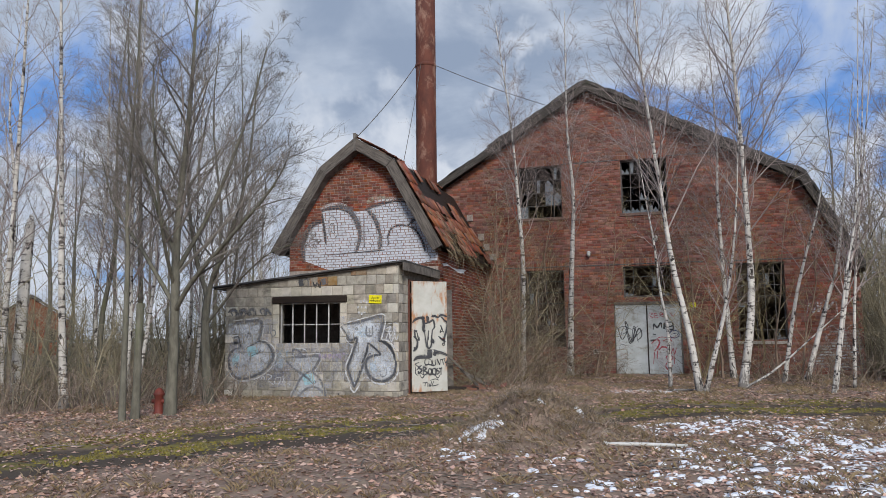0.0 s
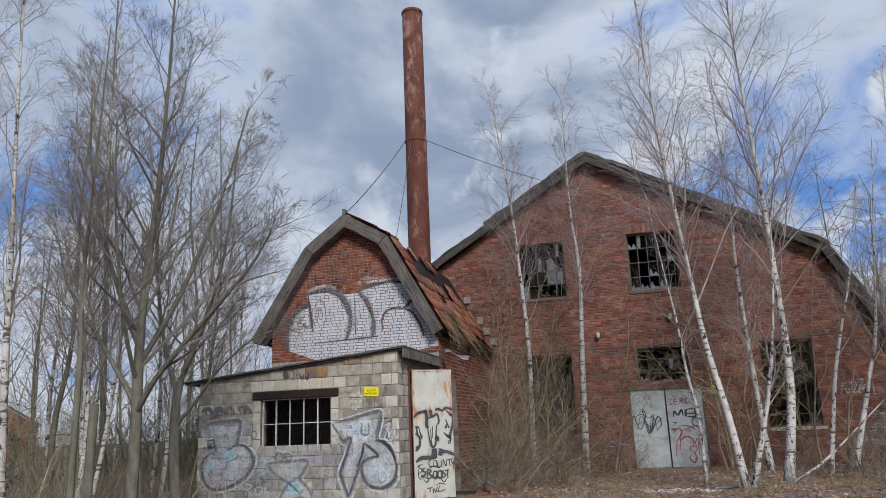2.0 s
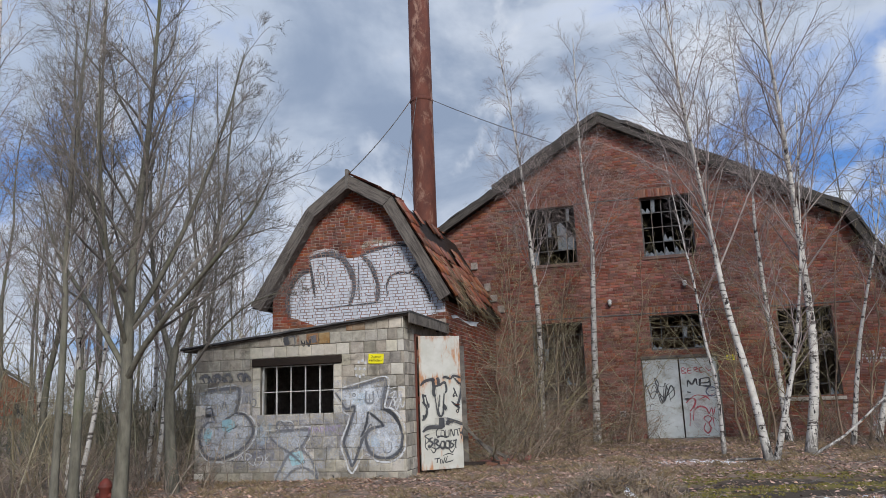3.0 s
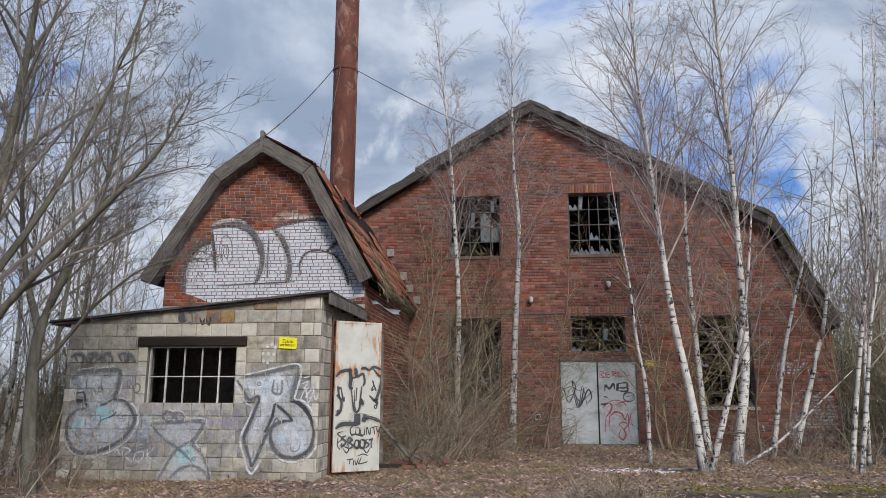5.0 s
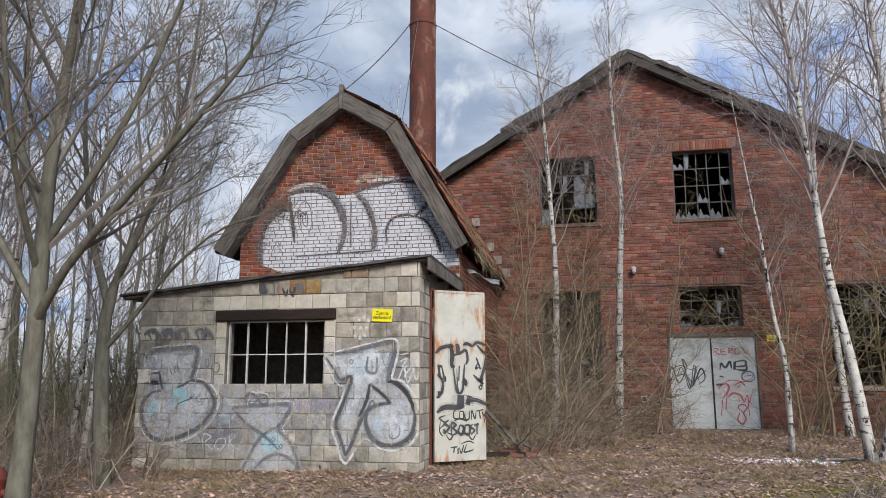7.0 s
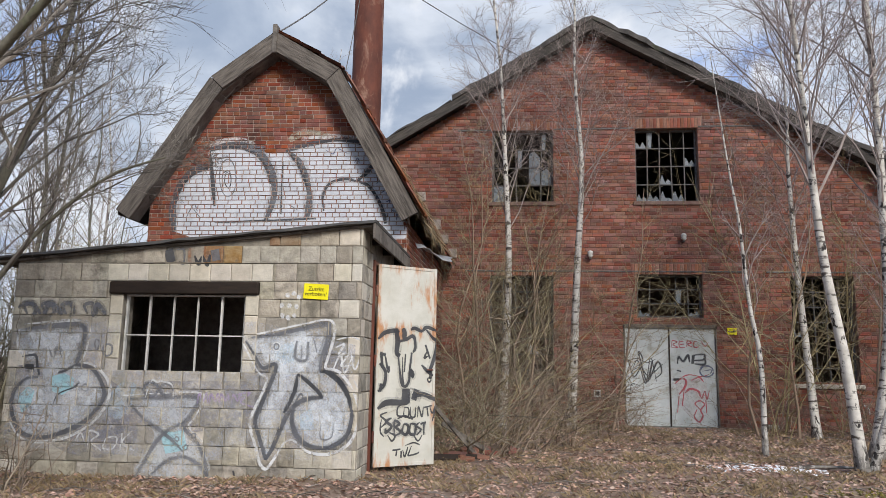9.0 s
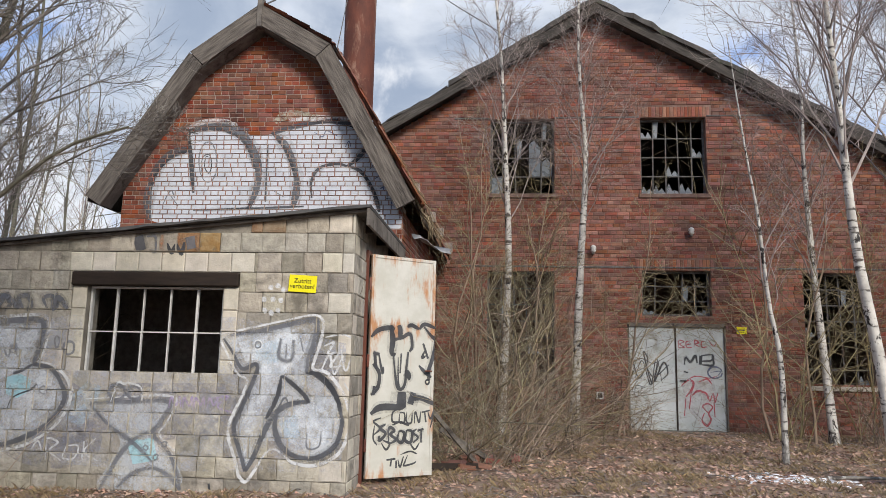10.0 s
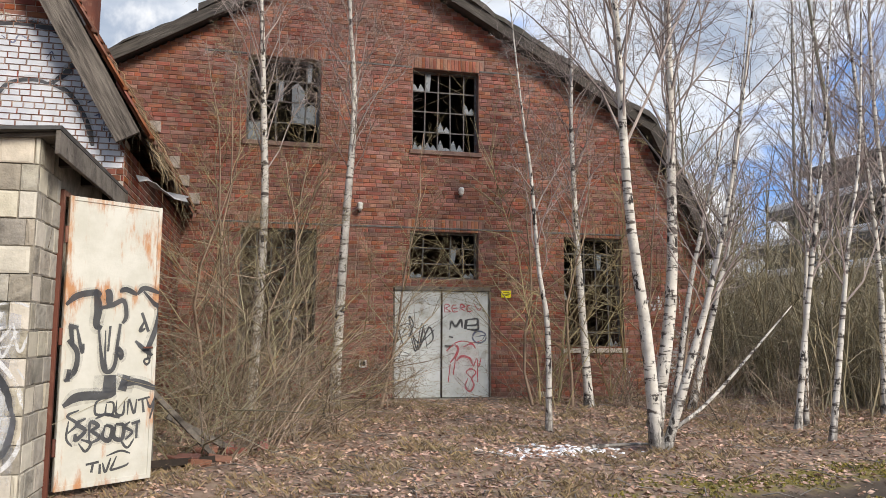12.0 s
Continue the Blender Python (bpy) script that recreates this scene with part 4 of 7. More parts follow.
# ---- trees ----
def grow(rng, trunk_pts, r0, limbs, limb_len, limb_up, twigs, twig_len, start=0.3, droop=0.0, levels=3, sub=5, sides=7, thick=1.0, lift=0.05, arms=(), arm_sub=9):
    """Trunk and branches of a bare tree as two tube sets; all in the tree's own frame."""
    trunk, crown = Tubes(), Tubes()
    k = len(trunk_pts)
    radii = [r0 * (1.25 if i == 0 else 1.0) * (1 - 0.93 * (i / (k - 1)) ** 0.9) + 0.004 for i in range(k)]
    trunk.add(trunk_pts, radii, sides)

    def at(u):
        s = u * (k - 1)
        i = min(int(s), k - 2)
        return trunk_pts[i].lerp(trunk_pts[i + 1], s - i), (trunk_pts[i + 1] - trunk_pts[i]).normalized(), radii[i] + (radii[i + 1] - radii[i]) * (s - i)

    def shoot(p, d, length, r, level):
        n = 4 if level == 1 else 3 if level == 2 else 2
        pts, q, dd = [p.copy()], p.copy(), d.copy()
        for i in range(n):
            bend = Vector((rng.gauss(0, 0.16), rng.gauss(0, 0.16), rng.gauss(lift, 0.1) - droop * level * 0.35))
            dd = (dd + bend).normalized()
            q = q + dd * (length / n)
            pts.append(q.copy())
        crown.add(pts, [r * (1 - 0.8 * i / n) for i in range(n + 1)], 5 if level == 1 else 3, False)
        if level >= levels:
            return
        count = sub if level == 1 else twigs
        for c in range(count):
            u = 0.25 + 0.75 * (c + rng.random()) / count
            s = u * n
            i = min(int(s), n - 1)
            b = pts[i].lerp(pts[i + 1], min(1, s - i))
            base = (pts[i + 1] - pts[i]).normalized()
            side = base.cross(Vector((rng.gauss(0, 1), rng.gauss(0, 1), rng.gauss(0, 1)))).normalized()
            nd = (base * 0.75 + side * rng.uniform(0.45, 0.85) + Vector((0, 0, 0.12 - droop * 0.4))).normalized()
            shoot(b, nd, length * (0.55 if level == 1 else twig_len) * rng.uniform(0.6, 1.1) * (1.1 - 0.5 * u), max(0.0026, r * 0.45 * (1.1 - 0.5 * u)), level + 1)

    for i in range(limbs):
        u = start + (0.97 - start) * (i + rng.random()) / limbs
        p, d, r = at(u)
        a = i * 2.4 + rng.uniform(-0.5, 0.5)
        up = limb_up * rng.uniform(0.7, 1.25)
        out = Vector((math.cos(a), math.sin(a), 0))
        nd = (out + Vector((0, 0, up)) + d * 0.25).normalized()
        L = limb_len * (1.0 - 0.62 * ((u - start) / (1 - start))) * rng.uniform(0.65, 1.15)
        shoot(p, nd, L, min(r * 0.5, thick * (0.005 + 0.006 * L)), 1)
    for ctrl, r in arms:
        line = spline(ctrl, 10)
        trunk.add(line, [r * (1 - 0.8 * i / 10) for i in range(11)], 6, False)
        for i in range(arm_sub):
            u = 2 + 8 * (i + rng.random()) / arm_sub
            j = min(int(u), 9)
            b, base = line[j].lerp(line[j + 1], u - j), (line[j + 1] - line[j]).normalized()
            side = base.cross(Vector((rng.gauss(0, 1), rng.gauss(0, 1), rng.gauss(0, 1)))).normalized()
            nd = (base * 0.8 + side * rng.uniform(0.4, 0.8) + Vector((0, 0, 0.25))).normalized()
            shoot(b, nd, (1.5 - 0.09 * u) * rng.uniform(0.6, 1.2), r * 0.5 * (1.1 - 0.08 * u), 1 if levels > 3 else 2)
    return trunk, crown


def stem(rng, h, lean, wob=0.12, n=12, curve=(0, 0)):
    pts = []
    for i in range(n + 1):
        u = i / n
        pts.append(Vector((lean[0] * u + curve[0] * u * u + wob * noise.noise((u * 3, h, lean[0] * 9)), lean[1] * u + curve[1] * u * u + wob * noise.noise((u * 3, h + 5, lean[0] * 7)), -0.12 + (h + 0.12) * u)))
    return pts


def tree(name, at, label, rng, pts, r0, bark, twig, group="", **kw):
    t = empty(name, (at[0], at[1], ground_z(*at)), label, "tree", group)
    tr, cr = grow(rng, pts, r0, **kw)
    part("trunk", tr.mesh("trunk", M[bark]), None, t)
    part("crown", cr.mesh("crown", M[twig], False), None, t)
    return t


def spline(ctrl, n):
    """A smooth line through control points."""
    p = [Vector(c) for c in ctrl]
    p = [p[0] * 2 - p[1], *p, p[-1] * 2 - p[-2]]
    out = []
    for i in range(n + 1):
        s = i / n * (len(p) - 3)
        k = min(int(s), len(p) - 4)
        u = s - k
        a, b, c, d = p[k : k + 4]
        out.append(0.5 * (2 * b + (c - a) * u + (2 * a - 5 * b + 4 * c - d) * u * u + (3 * b - a - 3 * c + d) * u ** 3))
    return out


BIRCH = dict(limbs=38, limb_len=2.3, limb_up=1.7, twigs=8, twig_len=0.75, start=0.34, droop=0.12, sub=9, thick=0.8)
THIN = dict(limbs=20, limb_len=1.5, limb_up=1.5, twigs=6, twig_len=0.65, start=0.34, droop=0.06, sub=6)
W = "leafless white-barked birch in front of the brick hall"
rng = random.Random(21)
# depth, trunk line (x, z) from the root up, root radius, habit, bark
NEAR_BIRCHES = [
    (21.3, -0.10, ((-2.55, 0.0), (-2.42, 3.0), (-2.49, 5.1), (-2.61, 7.3), (-2.95, 10.4)), 0.085, BIRCH),
    (21.4, -0.02, ((-1.21, 0.0), (-1.07, 3.0), (-0.95, 5.2), (-1.07, 7.2), (-1.03, 10.8)), 0.095, BIRCH),
    (16.6, -0.12, ((2.09, 0.0), (1.9, 1.3), (1.64, 2.68), (1.49, 4.0), (1.34, 5.42), (1.15, 7.27), (0.95, 11.2)), 0.08, dict(BIRCH, limbs=44, limb_len=3.0, start=0.42)),
    (20.7, 0.06, ((3.1, 0.0), (3.05, 1.2), (2.99, 2.95), (2.97, 5.07), (3.03, 6.46), (2.95, 11.0)), 0.085, BIRCH),
    (18.5, -0.05, ((3.08, 0.0), (3.37, 1.84), (3.38, 3.88), (3.33, 6.12), (3.2, 9.06), (3.1, 12.3)), 0.105, dict(BIRCH, limbs=50, limb_len=3.4, limb_up=1.5, start=0.36)),
    (16.6, -0.15, ((2.15, 0.0), (2.48, 1.12), (2.67, 1.92), (2.9, 3.4), (3.1, 6.2)), 0.06, THIN),
]
CORNER_BIRCHES = [
    (18.5, -0.02, ((1.5, 0.0), (1.49, 1.41), (1.36, 2.27), (1.25, 3.6), (1.12, 4.5), (0.9, 6.4)), 0.045, dict(THIN, limbs=12)),
    (19.8, 0.02, ((4.15, 0.0), (4.53, 1.9), (4.84, 3.07), (5.2, 4.27), (5.7, 6.5)), 0.055, dict(THIN, limbs=12)),
    (20.2, 0.02, ((4.7, 0.0), (5.28, 1.8), (5.61, 2.87), (5.86, 4.46), (6.35, 7.8)), 0.07, THIN),
    (17.8, 0.03, ((4.88, 0.0), (5.14, 1.42), (5.46, 3.04), (5.79, 4.83), (6.3, 8.5)), 0.05, THIN),
    (16.9, 0.0, ((4.66, 0.0), (4.88, 1.23), (5.09, 2.54), (5.38, 4.1), (5.7, 8.4)), 0.045, THIN),
    (18.2, 0.02, ((5.35, 0.0), (5.5, 2.0), (5.8, 4.5), (6.2, 8.8)), 0.04, THIN),
    (17.9, 0.02, ((6.6, 0.0), (6.75, 2.5), (6.7, 5.5), (7.0, 9.8)), 0.06, BIRCH),
    (18.9, 0.02, ((7.4, 0.0), (7.5, 2.5), (7.3, 6.0), (7.1, 10.5)), 0.06, BIRCH),
]
for y, slope, line, r0, habit in NEAR_BIRCHES + CORNER_BIRCHES:
    x0 = line[0][0]
    pts = spline([(x - x0, slope * z, z - 0.12 * (z == 0)) for x, z in line], 16)
    tree("birch_tree", (x0, y), W, rng, pts, r0, "bark_birch", "twig_birch", "birches by the hall", **habit)
fallen = empty("fallen_log", (3.15, 18.0, ground_z(3.15, 18.0)), "thin bare birch log leaning up from the ground", "log")
t = Tubes()
t.add(spline(((-0.1, 0, 0.0), (0.6, 0.1, 0.42), (1.6, 0.2, 1.3), (2.1, 0.25, 1.75)), 10), [0.032 - 0.0025 * i for i in range(11)], 7)
part("log", t.mesh("log", M["bark_birch"]), None, fallen)

stick = empty("pale_branch", (1.85, 16.85, ground_z(1.85, 16.85) + 0.03), "bare pale branch lying in the litter", "branch")
t = Tubes()
t.add(spline(((-0.45, 0.02, 0.01), (-0.1, -0.03, 0.03), (0.25, 0.02, 0.02), (0.5, 0.0, 0.0)), 8), [0.022 - 0.0012 * i for i in range(9)], 7)
part("branch", t.mesh("branch", M["bark_birch"]), None, stick)

# the broad tree and birches beside the track
def rooted(line, slope=0.0, n=14):
    """A trunk's own line from places (x, z) up from its root."""
    x0 = line[0][0]
    return spline([(x - x0, slope * z, z - 0.12 * (z == 0)) for x, z in line], n)


broad = tree("bare_tree", (-6.73, 10.85), "leafless broad-crowned tree with mossy grey bark beside the track", random.Random(8),
             rooted(((-6.73, 0), (-6.69, 1.29), (-6.71, 2.91), (-6.65, 3.86), (-6.53, 5.28), (-6.46, 6.74), (-6.4, 9.4))), 0.10, "bark_dark", "twig",
             limbs=30, limb_len=2.9, limb_up=1.2, twigs=5, twig_len=0.85, start=0.27, droop=0.0, sub=7, levels=4, thick=1.5, lift=0.03, arm_sub=11, arms=(
                 (((0.03, 0, 1.75), (0.5, -0.25, 2.2), (1.13, -0.5, 2.65), (1.94, -0.81, 3.2), (2.43, -0.95, 3.6), (2.68, -1.0, 3.95)), 0.05),
                 (((0.0, 0, 1.9), (-0.77, 0.1, 2.89), (-1.5, 0.2, 3.78), (-1.85, 0.2, 4.8)), 0.042),
                 (((0.0, 0, 2.4), (0.6, 0.2, 3.6), (1.2, 0.3, 5.2), (1.5, 0.4, 6.5)), 0.045),
                 (((0.0, 0, 2.8), (-0.5, -0.1, 4.0), (-0.9, -0.2, 5.6), (-1.0, -0.2, 7.0)), 0.042),
                 (((0.0, 0, 2.2), (0.25, -0.7, 3.1), (0.5, -1.3, 4.5), (0.6, -1.5, 5.6)), 0.036)))
tree("bare_tree", (-7.41, 13.0), "leafless forked tree with mossy bark at the shed's corner", random.Random(12),
     rooted(((-7.41, 0), (-7.54, 1.42), (-7.5, 2.2), (-7.26, 2.84), (-6.88, 3.76), (-6.6, 5.0), (-6.45, 6.8))), 0.10, "bark_dark", "twig",
     limbs=20, limb_len=2.4, limb_up=1.1, twigs=5, twig_len=0.85, start=0.36, sub=6, levels=4, thick=1.3, arm_sub=9, arms=(
         (((-0.1, 0, 1.6), (0.35, -0.05, 2.05), (0.74, -0.1, 2.49), (1.4, -0.2, 2.95), (2.0, -0.3, 3.1)), 0.034),
         (((-0.12, 0, 2.2), (-0.5, 0.1, 3.1), (-0.8, 0.2, 4.6), (-0.9, 0.3, 6.4)), 0.055)))
LW = "slender leafless birch at the edge of the thicket"
GW = "slender leafless grey-barked tree at the edge of the thicket"
rng = random.Random(33)
SLIM = dict(THIN, limbs=26, limb_len=2.0, twigs=7, sub=6, start=0.26)
# root, trunk line (x, z), root radius, white bark or grey
LEFT_TREES = [
    (9.95, ((-6.95, 0), (-6.97, 2.4), (-7.03, 3.5), (-6.98, 5.1), (-6.9, 7.6)), 0.05, False),
    (11.4, ((-9.46, 0), (-9.62, 2.4), (-9.72, 4.6), (-9.89, 8.1), (-9.95, 10.6)), 0.08, True),
    (11.7, ((-11.3, 0), (-11.25, 1.8), (-11.1, 4.0), (-10.95, 7.2), (-10.8, 11.0)), 0.085, True),
    (13.6, ((-10.6, 0), (-10.65, 1.7), (-10.4, 3.4), (-10.5, 6.5), (-10.3, 9.5)), 0.075, False),
    (12.6, ((-9.15, 0), (-9.0, 1.6), (-9.05, 3.6), (-8.9, 6.5), (-8.8, 9.6)), 0.05, True),
    (12.2, ((-8.6, 0), (-8.3, 1.5), (-8.15, 3.2), (-8.3, 6.0), (-8.2, 8.2)), 0.042, True),
]
BACK_TREES = [
    (13.4, ((-9.6, 0), (-9.85, 1.8), (-9.7, 4.2), (-9.9, 9.0)), 0.045, True),
    (14.6, ((-8.9, 0), (-8.75, 2.0), (-8.9, 4.4), (-8.7, 9.4)), 0.05, True),
    (15.4, ((-9.7, 0), (-9.6, 2.4), (-9.8, 5.0), (-9.6, 9.8)), 0.055, True),
    (14.3, ((-11.2, 0), (-11.4, 2.2), (-11.2, 5.0), (-11.3, 10.2)), 0.06, True),
    (16.4, ((-9.0, 0), (-9.1, 2.4), (-8.9, 5.0), (-9.1, 9.5)), 0.055, False),
]
for y, line, r0, white in LEFT_TREES + BACK_TREES:
    tree("birch_tree" if white else "bare_tree", (line[0][0], y), LW if white else GW, rng, rooted(line, rng.uniform(-0.04, 0.04)), r0, "bark_birch" if white else "bark_dark", "twig_birch" if white else "twig", "trees at the thicket's edge", **(dict(BIRCH, limbs=26, limb_len=2.2, start=0.3) if r0 > 0.07 else SLIM))
snag = empty("broken_trunk", (-11.55, 12.3, ground_z(-11.55, 12.3)), "tall broken-off pale birch trunk in the thicket", "trunk")
t = Tubes()
t.add([Vector((0, 0, -0.1)), Vector((0.02, 0, 1.2)), Vector((0.06, 0, 2.6)), Vector((0.1, 0.02, 3.7)), Vector((0.13, 0.02, 3.95))], [0.14, 0.12, 0.11, 0.10, 0.03], 10)
part("trunk", t.mesh("trunk", M["bark_birch"]), None, snag)


def far_trees():
    rng = random.Random(77)
    kinds = []
    for i in range(6):
        white = i % 2 == 0
        h = (12.0, 13.5, 10.0, 14.5, 12.5, 11.0)[i]
        pts = stem(rng, h, (rng.uniform(-.8, .8), rng.uniform(-.5, .5)), 0.4, 9)
        kinds.append((pts, white, h))
    spots = []
    for _ in range(17):
        spots.append((rng.uniform(-30, -9.5), rng.uniform(15.5, 40)))
    for _ in range(8):
        spots.append((rng.uniform(-45, -12), rng.uniform(8, 30)))
    for _ in range(22):
        spots.append((rng.uniform(-16, 3), rng.uniform(42, 60)))
    for _ in range(24):
        spots.append((rng.uniform(7.8, 22), rng.uniform(21, 44)))
    for _ in range(9):
        spots.append((rng.uniform(-24, -9.2), rng.uniform(16.5, 30)))
    made = {}
    for n, (x, y) in enumerate(spots):
        i = n % 6
        if i not in made:
            pts, white, h = kinds[i]
            made[i] = tree("birch_tree" if white else "bare_tree", (x, y), "leafless birch in the wood behind" if white else "leafless grey tree in the wood behind", rng, pts, 0.085, "bark_birch" if white else "bark_dark", "twig_birch" if white else "twig", "trees of the wood", limbs=26, limb_len=2.7, limb_up=1.3, twigs=4, twig_len=0.8, start=0.25, droop=0.04, sub=5, sides=6)
        else:
            s = rng.uniform(0.75, 1.15)
            c = copy_thing(made[i], pose(x, y, ground_z(x, y), 0, 0, rng.uniform(0, 360)))
            c.scale = (s, s, s)


far_trees()


# ---- brush ----
def bush(rng, stems, h, spread, twigs, r=0.008, up=1.0, fan=0.6, bend=0.13, reach=1.0):
    t = Tubes()
    s_ = Tubes()
    for _ in range(stems):
        a, d0 = rng.uniform(0, 6.283), spread * math.sqrt(rng.random())
        p = Vector((d0 * math.cos(a), d0 * math.sin(a), -0.08))
        d = Vector((rng.gauss(0, fan * 0.5), rng.gauss(0, fan * 0.5), up)).normalized()
        L, n = h * rng.uniform(0.45, 1.1), 5
        pts, q = [p.copy()], p.copy()
        for i in range(n):
            d = (d + Vector((rng.gauss(0, bend), rng.gauss(0, bend), rng.gauss(-0.02, bend * 0.6)))).normalized()
            q = q + d * (L / n)
            pts.append(q.copy())
        rr = r * (0.5 + 1.6 * rng.random() ** 2)
        s_.add(pts, [rr * (1 - 0.75 * i / n) for i in range(n + 1)], 4, False)
        for _ in range(twigs):
            s = rng.uniform(0.8, n)
            i = min(int(s), n - 1)
            b = pts[i].lerp(pts[i + 1], s - i)
            dd = ((pts[i + 1] - pts[i]).normalized() * 0.7 + Vector((rng.gauss(0, 0.75), rng.gauss(0, 0.75), rng.gauss(0.0, 0.4)))).normalized()
            l2 = L * rng.uniform(0.12, 0.36) * reach
            mid = b + dd * l2 * 0.5
            end = mid + (dd + Vector((rng.gauss(0, 0.3), rng.gauss(0, 0.3), rng.gauss(0, 0.2)))).normalized() * l2 * 0.5
            t.add([b, mid, end], [rr * 0.4, rr * 0.3, rr * 0.15], 3, False)
    return s_, t


def plant_bush(at, rng, label, group, mat, **kw):
    b = empty("bush", (at[0], at[1], ground_z(*at)), label, "bush", group)
    s, t = bush(rng, **kw)
    part("stem_clump", s.mesh("stem_clump", M[mat], False), None, b)
    tagged(part("twig_mass", t.mesh("twig_mass", M[mat], False), None, b), kind="stuff")
    return b


rng = random.Random(51)
B = "tangled leafless brown brush against the brick walls"
BRUSH = [(-3.35, 17.4, 2.9), (-3.3, 18.2, 3.4), (-2.9, 19.0, 3.4), (-2.5, 20.0, 3.6), (-3.3, 20.3, 3.8), (-1.9, 19.4, 2.6), (-1.9, 20.8, 3.0), (-2.6, 18.2, 2.4), (-3.5, 21.6, 4.2), (-1.2, 20.6, 2.0), (-2.1, 18.9, 1.9), (-1.7, 21.6, 3.2), (-3.0, 21.7, 4.2), (-0.9, 19.9, 1.3), (-0.4, 21.6, 2.2), (2.7, 21.8, 2.0), (3.9, 21.9, 2.4)]
for i, (x, y, h) in enumerate(BRUSH):
    plant_bush((x, y), rng, B, "brush between the buildings", "twig_olive" if x < -2.95 else "twig_willow" if i % 3 == 1 else "twig_brush", stems=22 if x < -2.95 else 12, h=h * 1.05, spread=0.5, twigs=11, r=0.0068, fan=1.1, bend=0.32, reach=1.6)
# the near fan of arching shoots in front of them
for x, y, h in ((-2.35, 17.35, 2.3), (-1.95, 17.9, 1.7), (-2.75, 17.0, 1.5), (-1.45, 18.6, 1.5)):
    plant_bush((x, y), rng, "arching clump of bare tan shoots near the shed", "arching shoots", "twig_brush", stems=20, h=h, spread=0.16, twigs=7, r=0.0065, fan=1.25, bend=0.2, reach=1.2)
LOW = [(-0.5, 21.2, 1.3), (0.0, 22.1, 1.0), (2.3, 22.0, 1.3), (3.2, 22.1, 1.2), (4.3, 21.6, 1.7), (5.6, 21.2, 1.6), (6.3, 20.0, 1.5), (-1.4, 21.9, 1.6), (3.9, 20.6, 1.1), (5.5, 18.4, 1.2), (4.4, 18.6, 0.9), (5.0, 20.0, 1.6)]
for x, y, h in LOW:
    plant_bush((x, y), rng, "low leafless brown brush at the foot of the hall", "low brush", "twig_brush", stems=24, h=h, spread=0.45, twigs=8, r=0.006, fan=0.9, bend=0.2)
for x, y, h in ((2.35, 20.9, 5.6), (2.75, 21.3, 5.2), (-0.35, 22.1, 3.0), (2.2, 20.0, 6.4), (3.8, 21.2, 5.6)):
    plant_bush((x, y), rng, "leafless shrub with olive-yellow shoots before the hall wall", "olive shrubs", "twig_willow", stems=4, h=h, spread=0.15, twigs=30, r=0.012, fan=0.4, bend=0.18, reach=0.9)
# spindly saplings whose limbs cross before the wall
SPINDLY = dict(limbs=17, limb_len=1.9, limb_up=0.75, twigs=5, twig_len=0.6, start=0.18, droop=0.0, sub=6, levels=3, sides=5, thick=0.9, lift=0.03)
for x, y, h, dx in ((-3.25, 19.6, 5.2, 0.4), (-2.75, 20.6, 5.8, -0.5), (-2.0, 20.3, 5.0, 0.6), (-1.55, 21.3, 5.4, -0.3), (-0.55, 21.0, 4.7, 0.7), (-3.4, 21.0, 5.6, 0.5), (2.25, 21.1, 6.0, -0.4), (2.8, 20.7, 5.4, 0.4), (4.1, 20.9, 5.2, 0.8), (4.6, 20.4, 4.6, 0.9), (-2.4, 18.9, 3.6, 0.5)):
    tree("sapling", (x, y), "spindly bare sapling with crossing olive-brown limbs", rng, stem(rng, h, (dx, rng.uniform(-0.3, 0.2)), 0.35, 9), 0.026, "twig_brush", "twig_willow", "saplings before the hall", **SPINDLY)
thicket = [plant_bush((-9.4, 12.2), rng, "leafless grey-brown thicket at the wood's edge", "thicket", "twig_olive", stems=40, h=2.4, spread=1.0, twigs=10, r=0.009, fan=0.5),
           plant_bush((9.0, 21.5), rng, "leafless grey-brown thicket at the wood's edge", "thicket", "twig_olive", stems=44, h=3.4, spread=1.1, twigs=10, r=0.010, fan=0.5)]
low_thicket = [plant_bush((-8.6, 11.4), rng, "low leafless brush under the trees", "undergrowth", "twig_brush", stems=34, h=1.1, spread=0.7, twigs=10, r=0.006, fan=0.8)]
for x, y in ((-9.3, 10.6), (-7.6, 12.2), (-10.0, 12.6), (-8.4, 12.6), (-9.2, 13.6), (-8.55, 14.2), (-10.8, 11.4), (-11.6, 13.4), (-7.4, 13.3), (-9.9, 9.9)):
    copy_thing(low_thicket[0], pose(x, y, ground_z(x, y), 0, 0, rng.uniform(0, 360)))
for n in range(78):
    if n < 24:
        x, y = rng.uniform(-22, -8.7), rng.uniform(12.5, 24)
    elif n < 34:
        x, y = rng.uniform(-20, -9.5), rng.uniform(10, 14)
    else:
        x, y = rng.uniform(7.6, 15), rng.uniform(19.0, 29)
    c = copy_thing(thicket[n % 2], pose(x, y, ground_z(x, y), 0, 0, rng.uniform(0, 360)))
    s = rng.uniform(0.7, 1.25)
    c.scale = (s, s, s)
